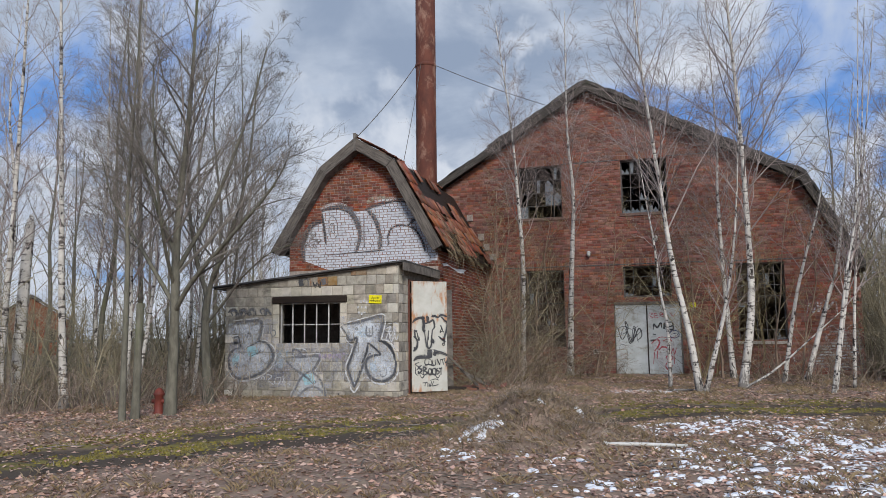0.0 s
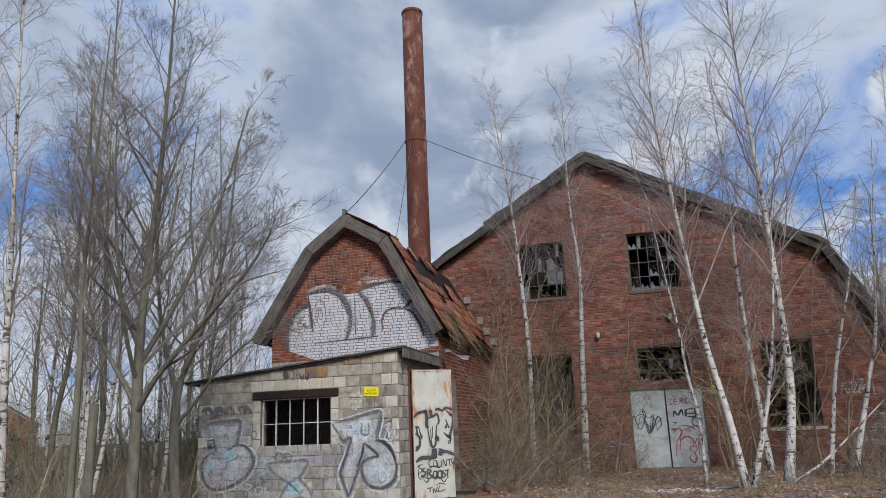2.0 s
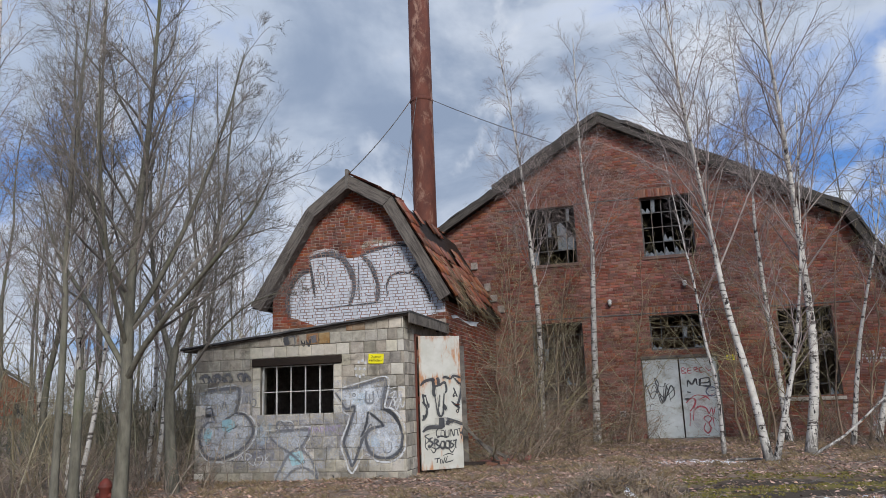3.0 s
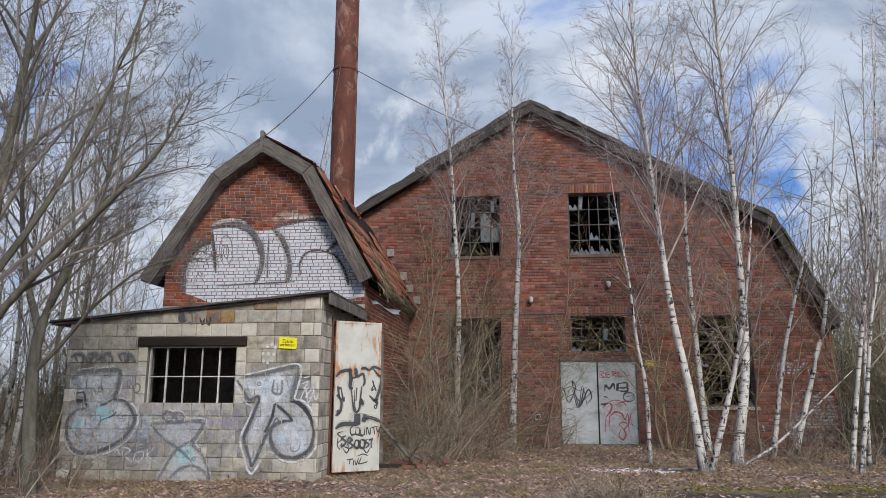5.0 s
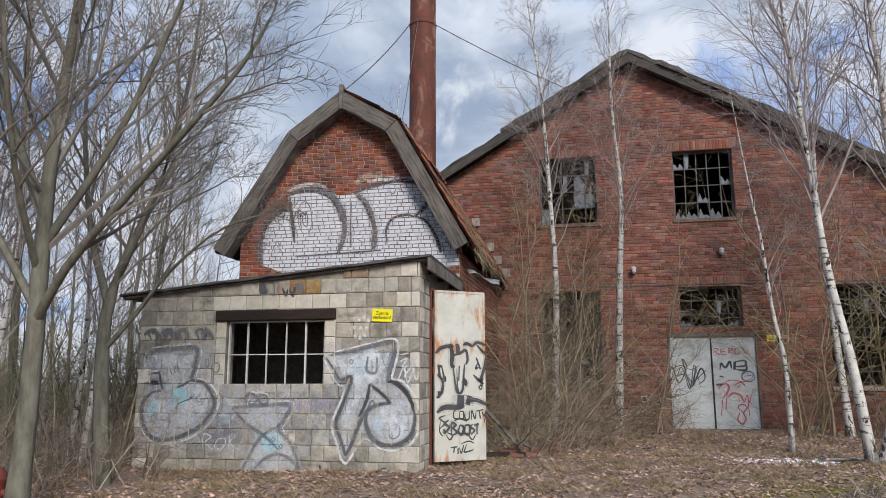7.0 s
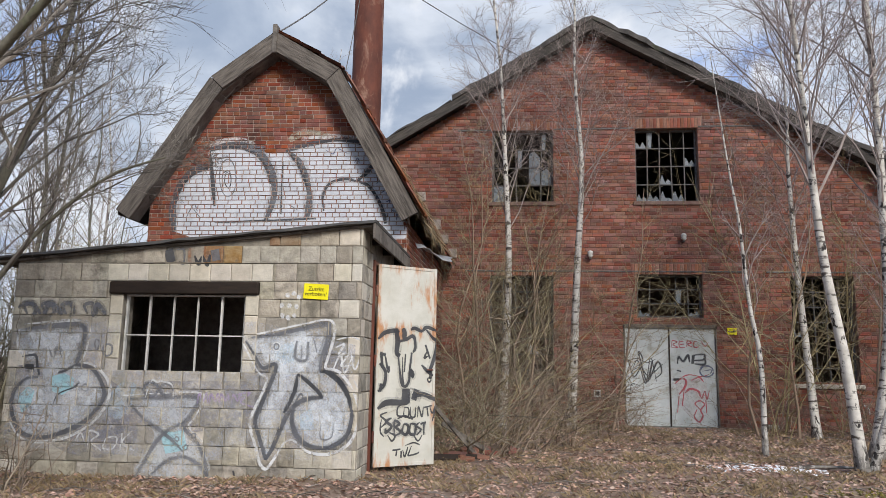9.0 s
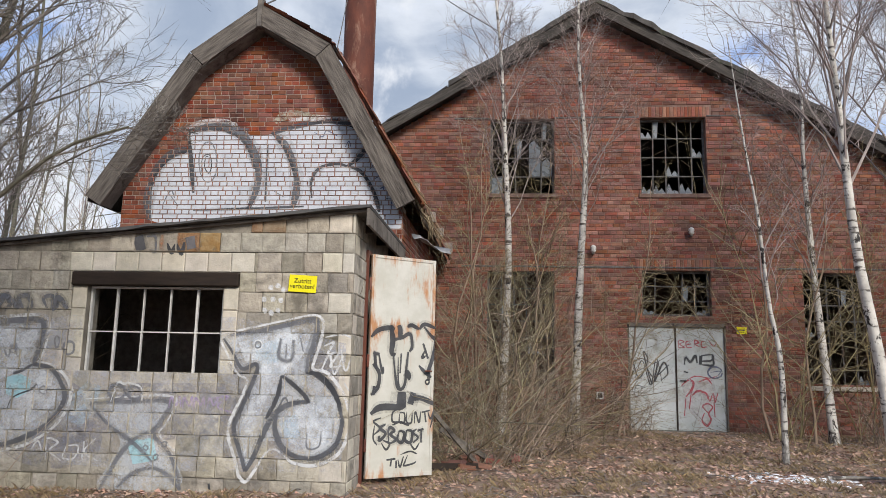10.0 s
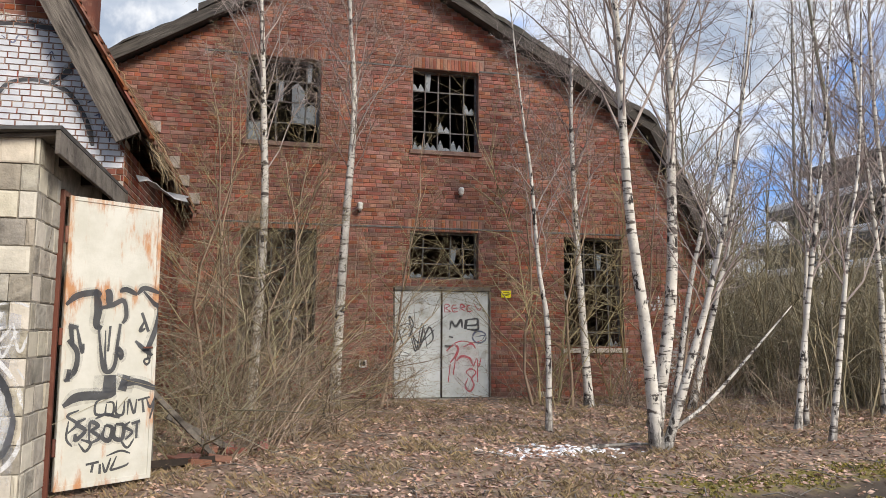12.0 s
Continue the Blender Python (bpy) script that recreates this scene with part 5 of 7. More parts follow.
for x, y, s in ((9.0, 28.0, 2.2), (10.5, 31.0, 2.5), (9.5, 33.0, 2.4), (8.3, 30.5, 2.3), (-9.7, 16.4, 0.9), (-9.2, 18.2, 1.0), (-10.9, 17.0, 1.0), (7.5, 21.2, 1.15), (7.9, 22.6, 1.35), (8.4, 24.0, 1.5), (7.4, 24.6, 1.4), (9.0, 26.0, 1.5), (7.7, 27.5, 1.5), (8.6, 20.4, 1.0)):
    c = copy_thing(thicket[1], pose(x, y, ground_z(x, y), 0, 0, rng.uniform(0, 360)))
    c.scale = (s, s, s)


# ---- signs and fittings ----
def text_mesh(body, size, material):
    cu = bpy.data.curves.new("lettering", "FONT")
    cu.body, cu.size, cu.align_x, cu.align_y, cu.space_line = body, size, "CENTER", "CENTER", 0.85
    ob = new("lettering_source", cu)
    dg = bpy.context.evaluated_depsgraph_get()
    me = bpy.data.meshes.new_from_object(ob.evaluated_get(dg))
    bpy.data.objects.remove(ob)
    me.materials.clear()
    me.materials.append(material)
    return me


def sign(at, w, h, label, body="", size=0.05):
    s = empty("warning_sign", at, label, "sign")
    plate = part("plate", box_bm(w, 0.006, h, (0, 0, 0), 0.002), M["sign"], s)
    if body:
        ob = part("lettering", text_mesh(body, size, M["ink"]), None, plate, "black lettering")
        ob.matrix_basis = pose(0, -0.008, 0, 90, 0, 0)
    else:
        for dz, k in ((0.03, 0.6), (0.0, 0.7), (-0.03, 0.5)):
            part("text_bar", box_bm(w * k, 0.002, 0.012, (0, -0.005, dz)), M["ink"], plate)
    return s


sign((-4.525, SY - 0.022, 2.10), 0.29, 0.175, "yellow enamel warning sign on the grey block wall", "Zutritt\nverboten!", 0.066).rotation_euler = (0, radians(3), 0)
sign((2.24, HY - 0.022, 2.14), 0.2, 0.14, "small yellow warning sign beside the hall door")


def wall_fitting(x, z, label):
    s = empty("wall_insulator", (x, HY, z), label, "insulator")
    part("bracket", box_bm(0.05, 0.14, 0.03, (0, -0.07, -0.05), 0.004), M["grey_metal"], s)
    t = Tubes()
    t.add([Vector((0, -0.12, z_)) for z_ in (-0.03, 0.0, 0.03, 0.06, 0.1, 0.12)], [0.03, 0.06, 0.045, 0.062, 0.05, 0.02], 12)
    part("cap", t.mesh("cap", M["white_metal"]), None, s)


wall_fitting(-0.68, 3.72, "white porcelain insulator on the brick wall")
wall_fitting(1.30, 4.10, "white porcelain insulator on the brick wall")
vent = empty("wall_vent", (-0.57, HY, 0.80), "small pale vent frame low in the brick wall", "vent")
bm = bmesh.new()
for a in ((-0.07, -0.045, -0.07, 0.07), (0.045, 0.07, -0.07, 0.07), (-0.045, 0.045, -0.07, -0.045), (-0.045, 0.045, 0.045, 0.07)):
    slab(a[0], a[1], -0.025, 0.01, a[2], a[3], 0.003, bm)
part("vent_frame", bm, M["white_metal"], vent)
# shade of the vent hole painted as a near-black plate
part("vent_back", box_bm(0.09, 0.004, 0.09, (0, -0.010, 0)), M["black_void"], vent)
box = empty("pale_block", (2.95, HY - 0.12, ground_z(2.95, HY - 0.12)), "loose pale stone lying at the hall wall", "stone")
part("stone", box_bm(0.22, 0.14, 0.12, (0, 0, 0.05), 0.025), M["block_pale"], box)

# hydrant among the trees
hyd = empty("hydrant", (-7.05, 10.98, ground_z(-7.05, 10.98)), "short faded red hydrant post under the bare trees", "hydrant")
t = Tubes()
t.add([Vector((0, 0, z)) for z in (-0.05, 0.02, 0.05, 0.3, 0.33, 0.36)], [0.1, 0.1, 0.075, 0.075, 0.095, 0.095], 14)
body = part("body", t.mesh("body", M["red_paint"]), None, hyd)
t = Tubes()
t.add([Vector((0, 0, z)) for z in (0.36, 0.40, 0.435, 0.45)], [0.085, 0.075, 0.04, 0.015], 14)
part("cap", t.mesh("cap", M["red_paint"]), None, hyd)
for s in (-1, 1):
    t = Tubes()
    t.add([Vector((0.06 * s, 0, 0.22)), Vector((0.125 * s, 0, 0.22))], [0.035, 0.04], 10)
    part("outlet", t.mesh("outlet", M["red_paint"]), None, body)
stump = empty("tree_stump", (-6.95, 10.25, ground_z(-6.95, 10.25)), "tall mossy broken tree stump", "stump")
t = Tubes()
t.add([Vector((0.0, 0, -0.1)), Vector((0.02, 0, 0.5)), Vector((0.0, 0.02, 1.2)), Vector((0.03, 0, 1.9))], [0.08, 0.065, 0.06, 0.062], 10)
part("trunk", t.mesh("trunk", M["bark_dark"]), None, stump)

# white pole lying by the mound
pole = empty("pole", (1.12, 8.6, ground_z(1.12, 8.6) + 0.045), "whitish weathered pole lying on the ground", "pole")
t = Tubes()
t.add([Vector((-0.4, -0.08, 0.0)), Vector((-0.15, -0.03, 0.0)), Vector((0.2, 0.04, -0.01)), Vector((0.46, 0.1, -0.02))], [0.021, 0.023, 0.021, 0.016], 9)
part("shaft", t.mesh("shaft", M["white_metal"]), None, pole)
part("end_knob", box_bm(0.05, 0.07, 0.06, (-0.42, -0.08, 0.0), 0.015), M["white_metal"], pole)

# rubble and timbers behind the open door
rng = random.Random(9)
for i, (a, b, w, h, m) in enumerate((((-3.55, 16.45, 1.0), (-2.75, 17.05, 0.02), 0.05, 0.05, "old_wood"), ((-3.75, 16.6, 1.9), (-3.7, 16.55, 0.02), 0.12, 0.03, "old_wood"), ((-3.5, 16.9, 2.4), (-3.45, 16.8, 0.02), 0.14, 0.03, "old_wood"),
                                    ((-3.3, 17.1, 0.5), (-2.5, 17.3, 0.03), 0.06, 0.06, "old_wood"), ((-3.62, 17.0, 2.1), (-3.6, 16.9, 0.02), 0.10, 0.03, "dark_wood"), ((-3.4, 16.4, 0.12), (-2.7, 16.9, 0.08), 0.07, 0.05, "dark_wood"))):
    tagged(part("plank", beam_bm(a, b, w, h, 0.004, up=(0.3, -1, 0.2)), M[m]), "weathered grey plank leaning behind the shed door", "plank", "leaning planks")
for i in range(8):
    x, y = rng.uniform(-3.2, -2.2), rng.uniform(16.5, 17.5)
    b = part("loose_brick", box_bm(0.24, 0.115, 0.07, (0, 0, 0), 0.008), M["brick_piece"])
    b.matrix_basis = pose(x, y, ground_z(x, y) + 0.035 + 0.04 * (i % 2), rng.uniform(-15, 15), rng.uniform(-15, 15), rng.uniform(0, 180))
    tagged(b, "broken orange brick lying in the litter", "brick", "fallen bricks")


M["zinc"] = surf("dull_zinc", (0.36, 0.36, 0.36), (0.22, 0.22, 0.22), 9, 0.55, 0.3, metal=0.4)


def crumpled():
    rng = random.Random(14)
    n, verts, faces = 7, [], []
    for i in range(n):
        for j in range(4):
            verts.append((0.09 * i + rng.gauss(0, 0.02), 0.10 * j + rng.gauss(0, 0.02), 0.035 * math.sin(i * 0.9 + j * 0.8) + rng.gauss(0, 0.012)))
    for i in range(n - 1):
        for j in range(3):
            a = 4 * i + j
            faces.append((a, a + 4, a + 5, a + 1))
    me = mesh_from("zinc_sheet", verts, faces, M["zinc"], True)
    ob = tagged(part("zinc_sheet", me), "crumpled pale zinc gutter sheet hanging under the eave", "sheet metal")
    ob.modifiers.new("thickness", "SOLIDIFY").thickness = 0.006
    ob.matrix_basis = pose(-3.72, 17.15, 3.02, 15, 20, 10)


crumpled()


def hanging_straw():
    """Dry climber stems spilling over the broken eave."""
    rng = random.Random(15)
    t = Tubes()
    for _ in range(230):
        y = GY - 0.1 + abs(rng.gauss(0, 1.3))
        s = rng.uniform(0, 1.3)
        p = Vector((-3.66 - s * 0.5 + rng.gauss(0, 0.05), y, 3.42 + s * 0.86 + rng.gauss(0, 0.04) + 0.06))
        d = Vector((0.5, rng.gauss(0, 0.35), -0.85)).normalized()
        l = rng.uniform(0.2, 0.75)
        q = p + d * l * 0.5 + Vector((0.06, 0, 0.02))
        e = q + (d + Vector((rng.gauss(-0.1, 0.25), rng.gauss(0, 0.2), -0.5))).normalized() * l * 0.5
        t.add([p, q, e], [0.005, 0.004, 0.002], 3, False)
    ob = part("climber", t.mesh("climber", M["straw"], False))
    tagged(ob, "dry straw-coloured climber spilling over the broken eave", "climber", kind="stuff")


hanging_straw()

def wall_climber():
    """Bare creeper stems over the door head and the window above it."""
    rng = random.Random(16)
    t = Tubes()
    for k in range(190):
        if k < 130:
            p = Vector((rng.uniform(-0.5, 2.5), HY - rng.uniform(0.06, 0.35), rng.uniform(2.05, 3.1)))
        else:
            p = Vector((rng.uniform(-3.2, -1.2), HY - rng.uniform(0.06, 0.4), rng.uniform(0.8, 3.4)))
        a = rng.uniform(0, 6.28)
        pts = [p.copy()]
        for _ in range(6):
            a += rng.gauss(0, 0.5)
            p = p + Vector((math.cos(a) * 0.15, rng.gauss(0, 0.03), math.sin(a) * 0.11))
            p.y = min(p.y, HY - 0.05)
            pts.append(p.copy())
        r = rng.uniform(0.0025, 0.006)
        t.add(pts, [r * (1 - 0.1 * i) for i in range(7)], 3, False)
    tagged(part("wall_creeper", t.mesh("wall_creeper", M["twig_willow"], False)), "bare tangled creeper on the brick wall over the door", "creeper", kind="stuff")


wall_climber()

# ---- ground cover ----
def scatter(count, rng, region, keep):
    x0, x1, y0, y1 = region
    out = []
    while len(out) < count:
        x, y = rng.uniform(x0, x1), rng.uniform(y0, y1)
        if SX0 < x < SX1 and y > SY or (y > HY or (y > GY and x < -3.9 and x > -8)):
            continue
        if rng.random() < keep(x, y):
            out.append((x, y))
    return out


def litter():
    rng = random.Random(61)
    verts, faces = [], []

    def keep(x, y):
        d = track_offset(x, y)
        if abs(d) < 1.0:
            return 0.12
        return 0.6 + 0.6 * noise.noise((x * 0.9, y * 0.9, 1.0))

    for x, y in scatter(78000, rng, (-9.5, 7.5, 4.6, 22.5), keep):
        z = ground_z(x, y) + 0.006
        s, a = rng.uniform(0.014, 0.042), rng.uniform(0, 6.28)
        ca, sa = math.cos(a) * s, math.sin(a) * s
        t1, t2 = rng.uniform(-0.3, 0.9) * s, rng.uniform(-0.3, 0.9) * s
        n = len(verts)
        verts += [(x - ca, y - sa, z + 0.1 * s), (x + 0.5 * sa, y - 0.5 * ca, z + max(0, t1)), (x + ca, y + sa, z + 0.3 * s), (x - 0.5 * sa, y + 0.5 * ca, z + max(0, t2))]
        faces.append((n, n + 1, n + 2, n + 3))
    tagged(part("leaf_litter", mesh_from("leaf_litter", verts, faces, M["leaf"])), "brown dead leaves scattered over the soil", "leaves", kind="stuff")


def dry_grass():
    rng = random.Random(62)
    verts, faces = [], []

    def keep(x, y):
        d = track_offset(x, y)
        if -1.3 < d < 1.5:
            return 0.01
        m = math.exp(-(((x + 0.2) / 1.5) ** 2 + ((y - 9.2) / 1.1) ** 2))
        far = 0.5 if y > 11 else 0.3
        return max(m, far * max(0.0, 0.4 + 1.3 * noise.noise((x * 1.1, y * 1.1, 9.0))))

    for x, y in scatter(4600, rng, (-9.0, 7.5, 3.8, 22.0), keep):
        z = ground_z(x, y)
        for _ in range(9):
            bx, by = x + rng.gauss(0, 0.035), y + rng.gauss(0, 0.035)
            h = rng.uniform(0.02, 0.085)
            lx, ly = rng.gauss(0, 0.055), rng.gauss(0, 0.055)
            n = len(verts)
            verts += [(bx - 0.003, by, z - 0.01), (bx + 0.003, by, z - 0.01), (bx + lx * 0.5 + 0.002, by + ly * 0.5, z + h * 0.7), (bx + lx, by + ly, z + h)]
            faces += [(n, n + 1, n + 2), (n, n + 2, n + 3)]
    tagged(part("dry_grass", mesh_from("dry_grass", verts, faces, M["straw"])), "short dry straw-coloured grass tufts", "grass", kind="stuff")


def ground_sticks():
    rng = random.Random(63)
    t = Tubes()
    for x, y in scatter(900, rng, (-9.0, 7.0, 6.0, 22.0), lambda x, y: 0.25 if abs(track_offset(x, y)) < 1 else 0.7):
        a, l = rng.uniform(0, 6.28), rng.uniform(0.12, 0.6)
        z = ground_z(x, y) + 0.012
        d = Vector((math.cos(a), math.sin(a), 0)) * l / 2
        c = Vector((x, y, z))
        t.add([c - d, c + Vector((rng.gauss(0, 0.03), rng.gauss(0, 0.03), rng.uniform(0, 0.05))), c + d], [0.006, 0.005, 0.003], 4)
    tagged(part("fallen_twigs", t.mesh("fallen_twigs", M["twig"], False)), "fallen twigs lying in the litter", "twigs", kind="stuff")


def snow():
    rng = random.Random(64)
    verts, faces = [], []

    def keep(x, y):
        v = noise.noise((x * 0.8, y * 0.8, 4.0)) + 0.6 * noise.noise((x * 2.6, y * 2.6, 5.0))
        edge = track_offset(x, y)
        if edge > -1.15:
            return 0.0
        right = max(0.0, min(1.0, (x - 0.2) / 2.5))
        left = 0.10 if x > -1.2 else 0.0
        return max(right * (0.55 + v), left * max(0, 0.5 + v * 2))

    spots = [(p, 0.013 + 0.062 * rng.random() ** 2) for p in scatter(7000, rng, (-1.5, 10.0, 3.5, 13.5), keep)]
    spots += [((0.95 + rng.gauss(0, 0.32), 16.8 + rng.gauss(0, 0.2)), rng.uniform(0.012, 0.055)) for _ in range(240)]
    spots += [((-0.75 + rng.gauss(0, 0.12), 8.6 + rng.gauss(0, 0.1)), rng.uniform(0.03, 0.07)) for _ in range(34)]
    for (x, y), s in spots:
        n, k = len(verts), 7
        ax, ph = rng.uniform(1.0, 1.6), rng.uniform(0, 6.28)
        ct, st = math.cos(ph), math.sin(ph)
        r = [s * rng.uniform(0.45, 1.25) for _ in range(k)]
        for ring, zz in ((1.0, -0.01), (0.6, 0.022)):
            for i in range(k):
                a = 6.283 * i / k
                u, w = ax * r[i] * ring * math.cos(a), r[i] * ring * math.sin(a)
                px, py = x + u * ct - w * st, y + u * st + w * ct
                verts.append((px, py, ground_z(px, py) + min(zz, s * 0.35)))
        verts.append((x, y, ground_z(x, y) + min(0.028, s * 0.4)))
        for i in range(k):
            a, b = n + i, n + (i + 1) % k
            faces += [(a, b, b + k, a + k), (a + k, b + k, n + 2 * k)]
    tagged(part("snow_patches", mesh_from("snow_patches", verts, faces, M["snow"], True)), "thin melting snow patches on dead grass", "snow", kind="stuff")


def moss_tufts():
    rng = random.Random(65)
    verts, faces = [], []

    def keep(x, y):
        d = track_offset(x, y) + 0.5 * noise.noise((x, y, 2.0))
        return max(math.exp(-(d / 0.22) ** 2), math.exp(-((d - 1.25) / 0.25) ** 2)) * max(0, 0.5 + 1.2 * noise.noise((x * 2, y * 2, 6.0)))

    for x, y in scatter(4800, rng, (-7.0, 8.0, 5.0, 16.5), keep):
        z = ground_z(x, y)
        for _ in range(3):
            bx, by, h = x + rng.gauss(0, 0.03), y + rng.gauss(0, 0.03), rng.uniform(0.008, 0.03)
            n, s = len(verts), rng.uniform(0.012, 0.03)
            a = rng.uniform(0, 6.28)
            verts += [(bx + s * math.cos(a + k * 2.09), by + s * math.sin(a + k * 2.09), z) for k in range(3)] + [(bx, by, z + h)]
            faces += [(n, n + 1, n + 3), (n + 1, n + 2, n + 3), (n + 2, n, n + 3)]
    tagged(part("moss", mesh_from("moss", verts, faces, M["moss"])), "yellow-green moss on the dirt track", "moss", kind="stuff")


def mound_weeds():
    rng = random.Random(66)
    t = Tubes()
    for _ in range(3000):
        x, y = -0.2 + rng.gauss(0, 0.6), 9.2 + rng.gauss(0, 0.5)
        p = Vector((x, y, ground_z(x, y) - 0.01))
        d = Vector((rng.gauss(0, 0.7), rng.gauss(0, 0.7), 0.8)).normalized()
        l = rng.uniform(0.05, 0.17)
        q = p + d * l
        t.add([p, q, q + (d + Vector((rng.gauss(0, 0.4), rng.gauss(0, 0.4), -0.5))).normalized() * l * 0.6], [0.003, 0.0025, 0.0015], 3, False)
    tagged(part("dead_weeds", t.mesh("dead_weeds", M["twig_brush"], False)), "dead weeds and straw on a low earth mound", "weeds", kind="stuff")


mound_weeds(), litter(), dry_grass(), ground_sticks(), snow(), moss_tufts()


# ---- far buildings ----
def terrace_building():
    """The long stepped concrete building beyond the wood, its front towards the hall."""
    b = empty("concrete_building", (24, 24, 0), "grey ruined concrete building with stepped flat roofs and snow", "building")
    steps = ((20.0, 41.0, 0.0, 3.55), (20.5, 39.2, 3.95, 4.95), (21.2, 38.4, 5.35, 6.7), (22.0, 37.0, 7.15, 8.55))
    for x, y1, z0, z1 in steps:
        hang(part("storey", slab(x, 34, 10, y1, z0, z1, 0.04), M["far_concrete"]), b)
    for (x, y1, z0, z1), x_next in zip(steps, (20.5, 21.2, 22.0, 34.4)):
        top = z1 + (0.4 if z1 < 7 else 0.3)
        hang(part("roof_slab", slab(x - 0.7, 34.4, 9.5, y1 + 0.6, z1, top, 0.03), M["far_concrete"]), b)
        if z1 < 7:
            hang(part("snow_cover", slab(x - 0.74, x_next, 9.6, y1 + 0.64, top - 0.06, top + 0.26, 0.05), M["snow"]), b)
    # window openings as near-black plates, the shade inside put into their colour
    for k in range(8):
        y = 12.5 + k * 3.3
        hang(part("window", slab(19.95, 19.996, y, y + 2.3, 1.2, 3.1, 0.01), M["black_void"]), b)
        hang(part("window", slab(21.15, 21.196, y + 0.4, y + 2.4, 5.6, 6.4, 0.01), M["black_void"]), b)


def far_house():
    h = empty("house", (-60, 60, 0), "distant orange brick house with a gabled roof", "house")
    hang(part("wall", slab(-63.2, -56.6, 59, 68, 0, 3.6, 0.02), M["tile"]), h)
    me = mesh_from("gable", [(-63.2, 59, 3.6), (-56.6, 59, 3.6), (-59.9, 59, 5.7), (-63.2, 59.3, 3.6), (-56.6, 59.3, 3.6), (-59.9, 59.3, 5.7)], [(0, 1, 2), (5, 4, 3), (0, 2, 5, 3), (1, 4, 5, 2)], M["tile"])
    hang(part("gable", me), h)
    for s in (-1, 1):
        hang(part("roof", beam_bm((-59.9 + s * 1.75, 58.6, 4.75), (-59.9 + s * 1.75, 68.4, 4.75), 4.5, 0.16, 0.02, up=(s * 2.1, 0, 3.3)), M["roof_dark"]), h)
    # near-black plates paint the unlit rooms behind the windows
    for x in (-62.3, -60.4, -58.4):
        hang(part("window", slab(x, x + 0.9, 58.95, 59.0, 1.2, 2.5, 0.01), M["black_void"]), h)
    h.rotation_euler = (0, 0, radians(40))


def board_fence():
    f = empty("fence", (-20, 22, 0), "green-grey slatted fence behind the thicket", "fence")
    rng = random.Random(3)
    a, b = Vector((-34, 15.5, 0)), Vector((-13, 25.5, 0))
    n = 60
    board = None
    for i in range(n):
        p = a.lerp(b, i / n)
        if board is None:
            me = bpy.data.meshes.new("board")
            bm = box_bm(0.10, 0.025, 1.35, (0, 0, 0.67), 0.004)
            bm.to_mesh(me)
            bm.free()
            me.materials.append(M["fence_paint"])
            board = me
        o = hang(part("board", board), f)
        o.matrix_basis = pose(p.x, p.y, rng.uniform(-0.04, 0.04), 0, 0, math.degrees(math.atan2(10, 21)))
    for z in (0.4, 1.3):
        hang(part("rail", beam_bm(a + Vector((0.05, 0.08, z)), b + Vector((0.05, 0.08, z)), 0.05, 0.08), M["fence_paint"]), f)


terrace_building(), far_house(), board_fence()


# ---- spray paint ----
class Can:
    """Collects sprayed shapes as places (x, z) on one wall or door."""

    def __init__(self):
        self.shapes = []

    def line(self, colour, width, *pts):
        self.shapes.append(("line", colour, width, list(pts)))

    def loop(self, colour, width, *pts):
        self.shapes.append(("loop", colour, width, list(pts)))

    def fill(self, colour, *pts):
        self.shapes.append(("fill", colour, 0, list(pts)))


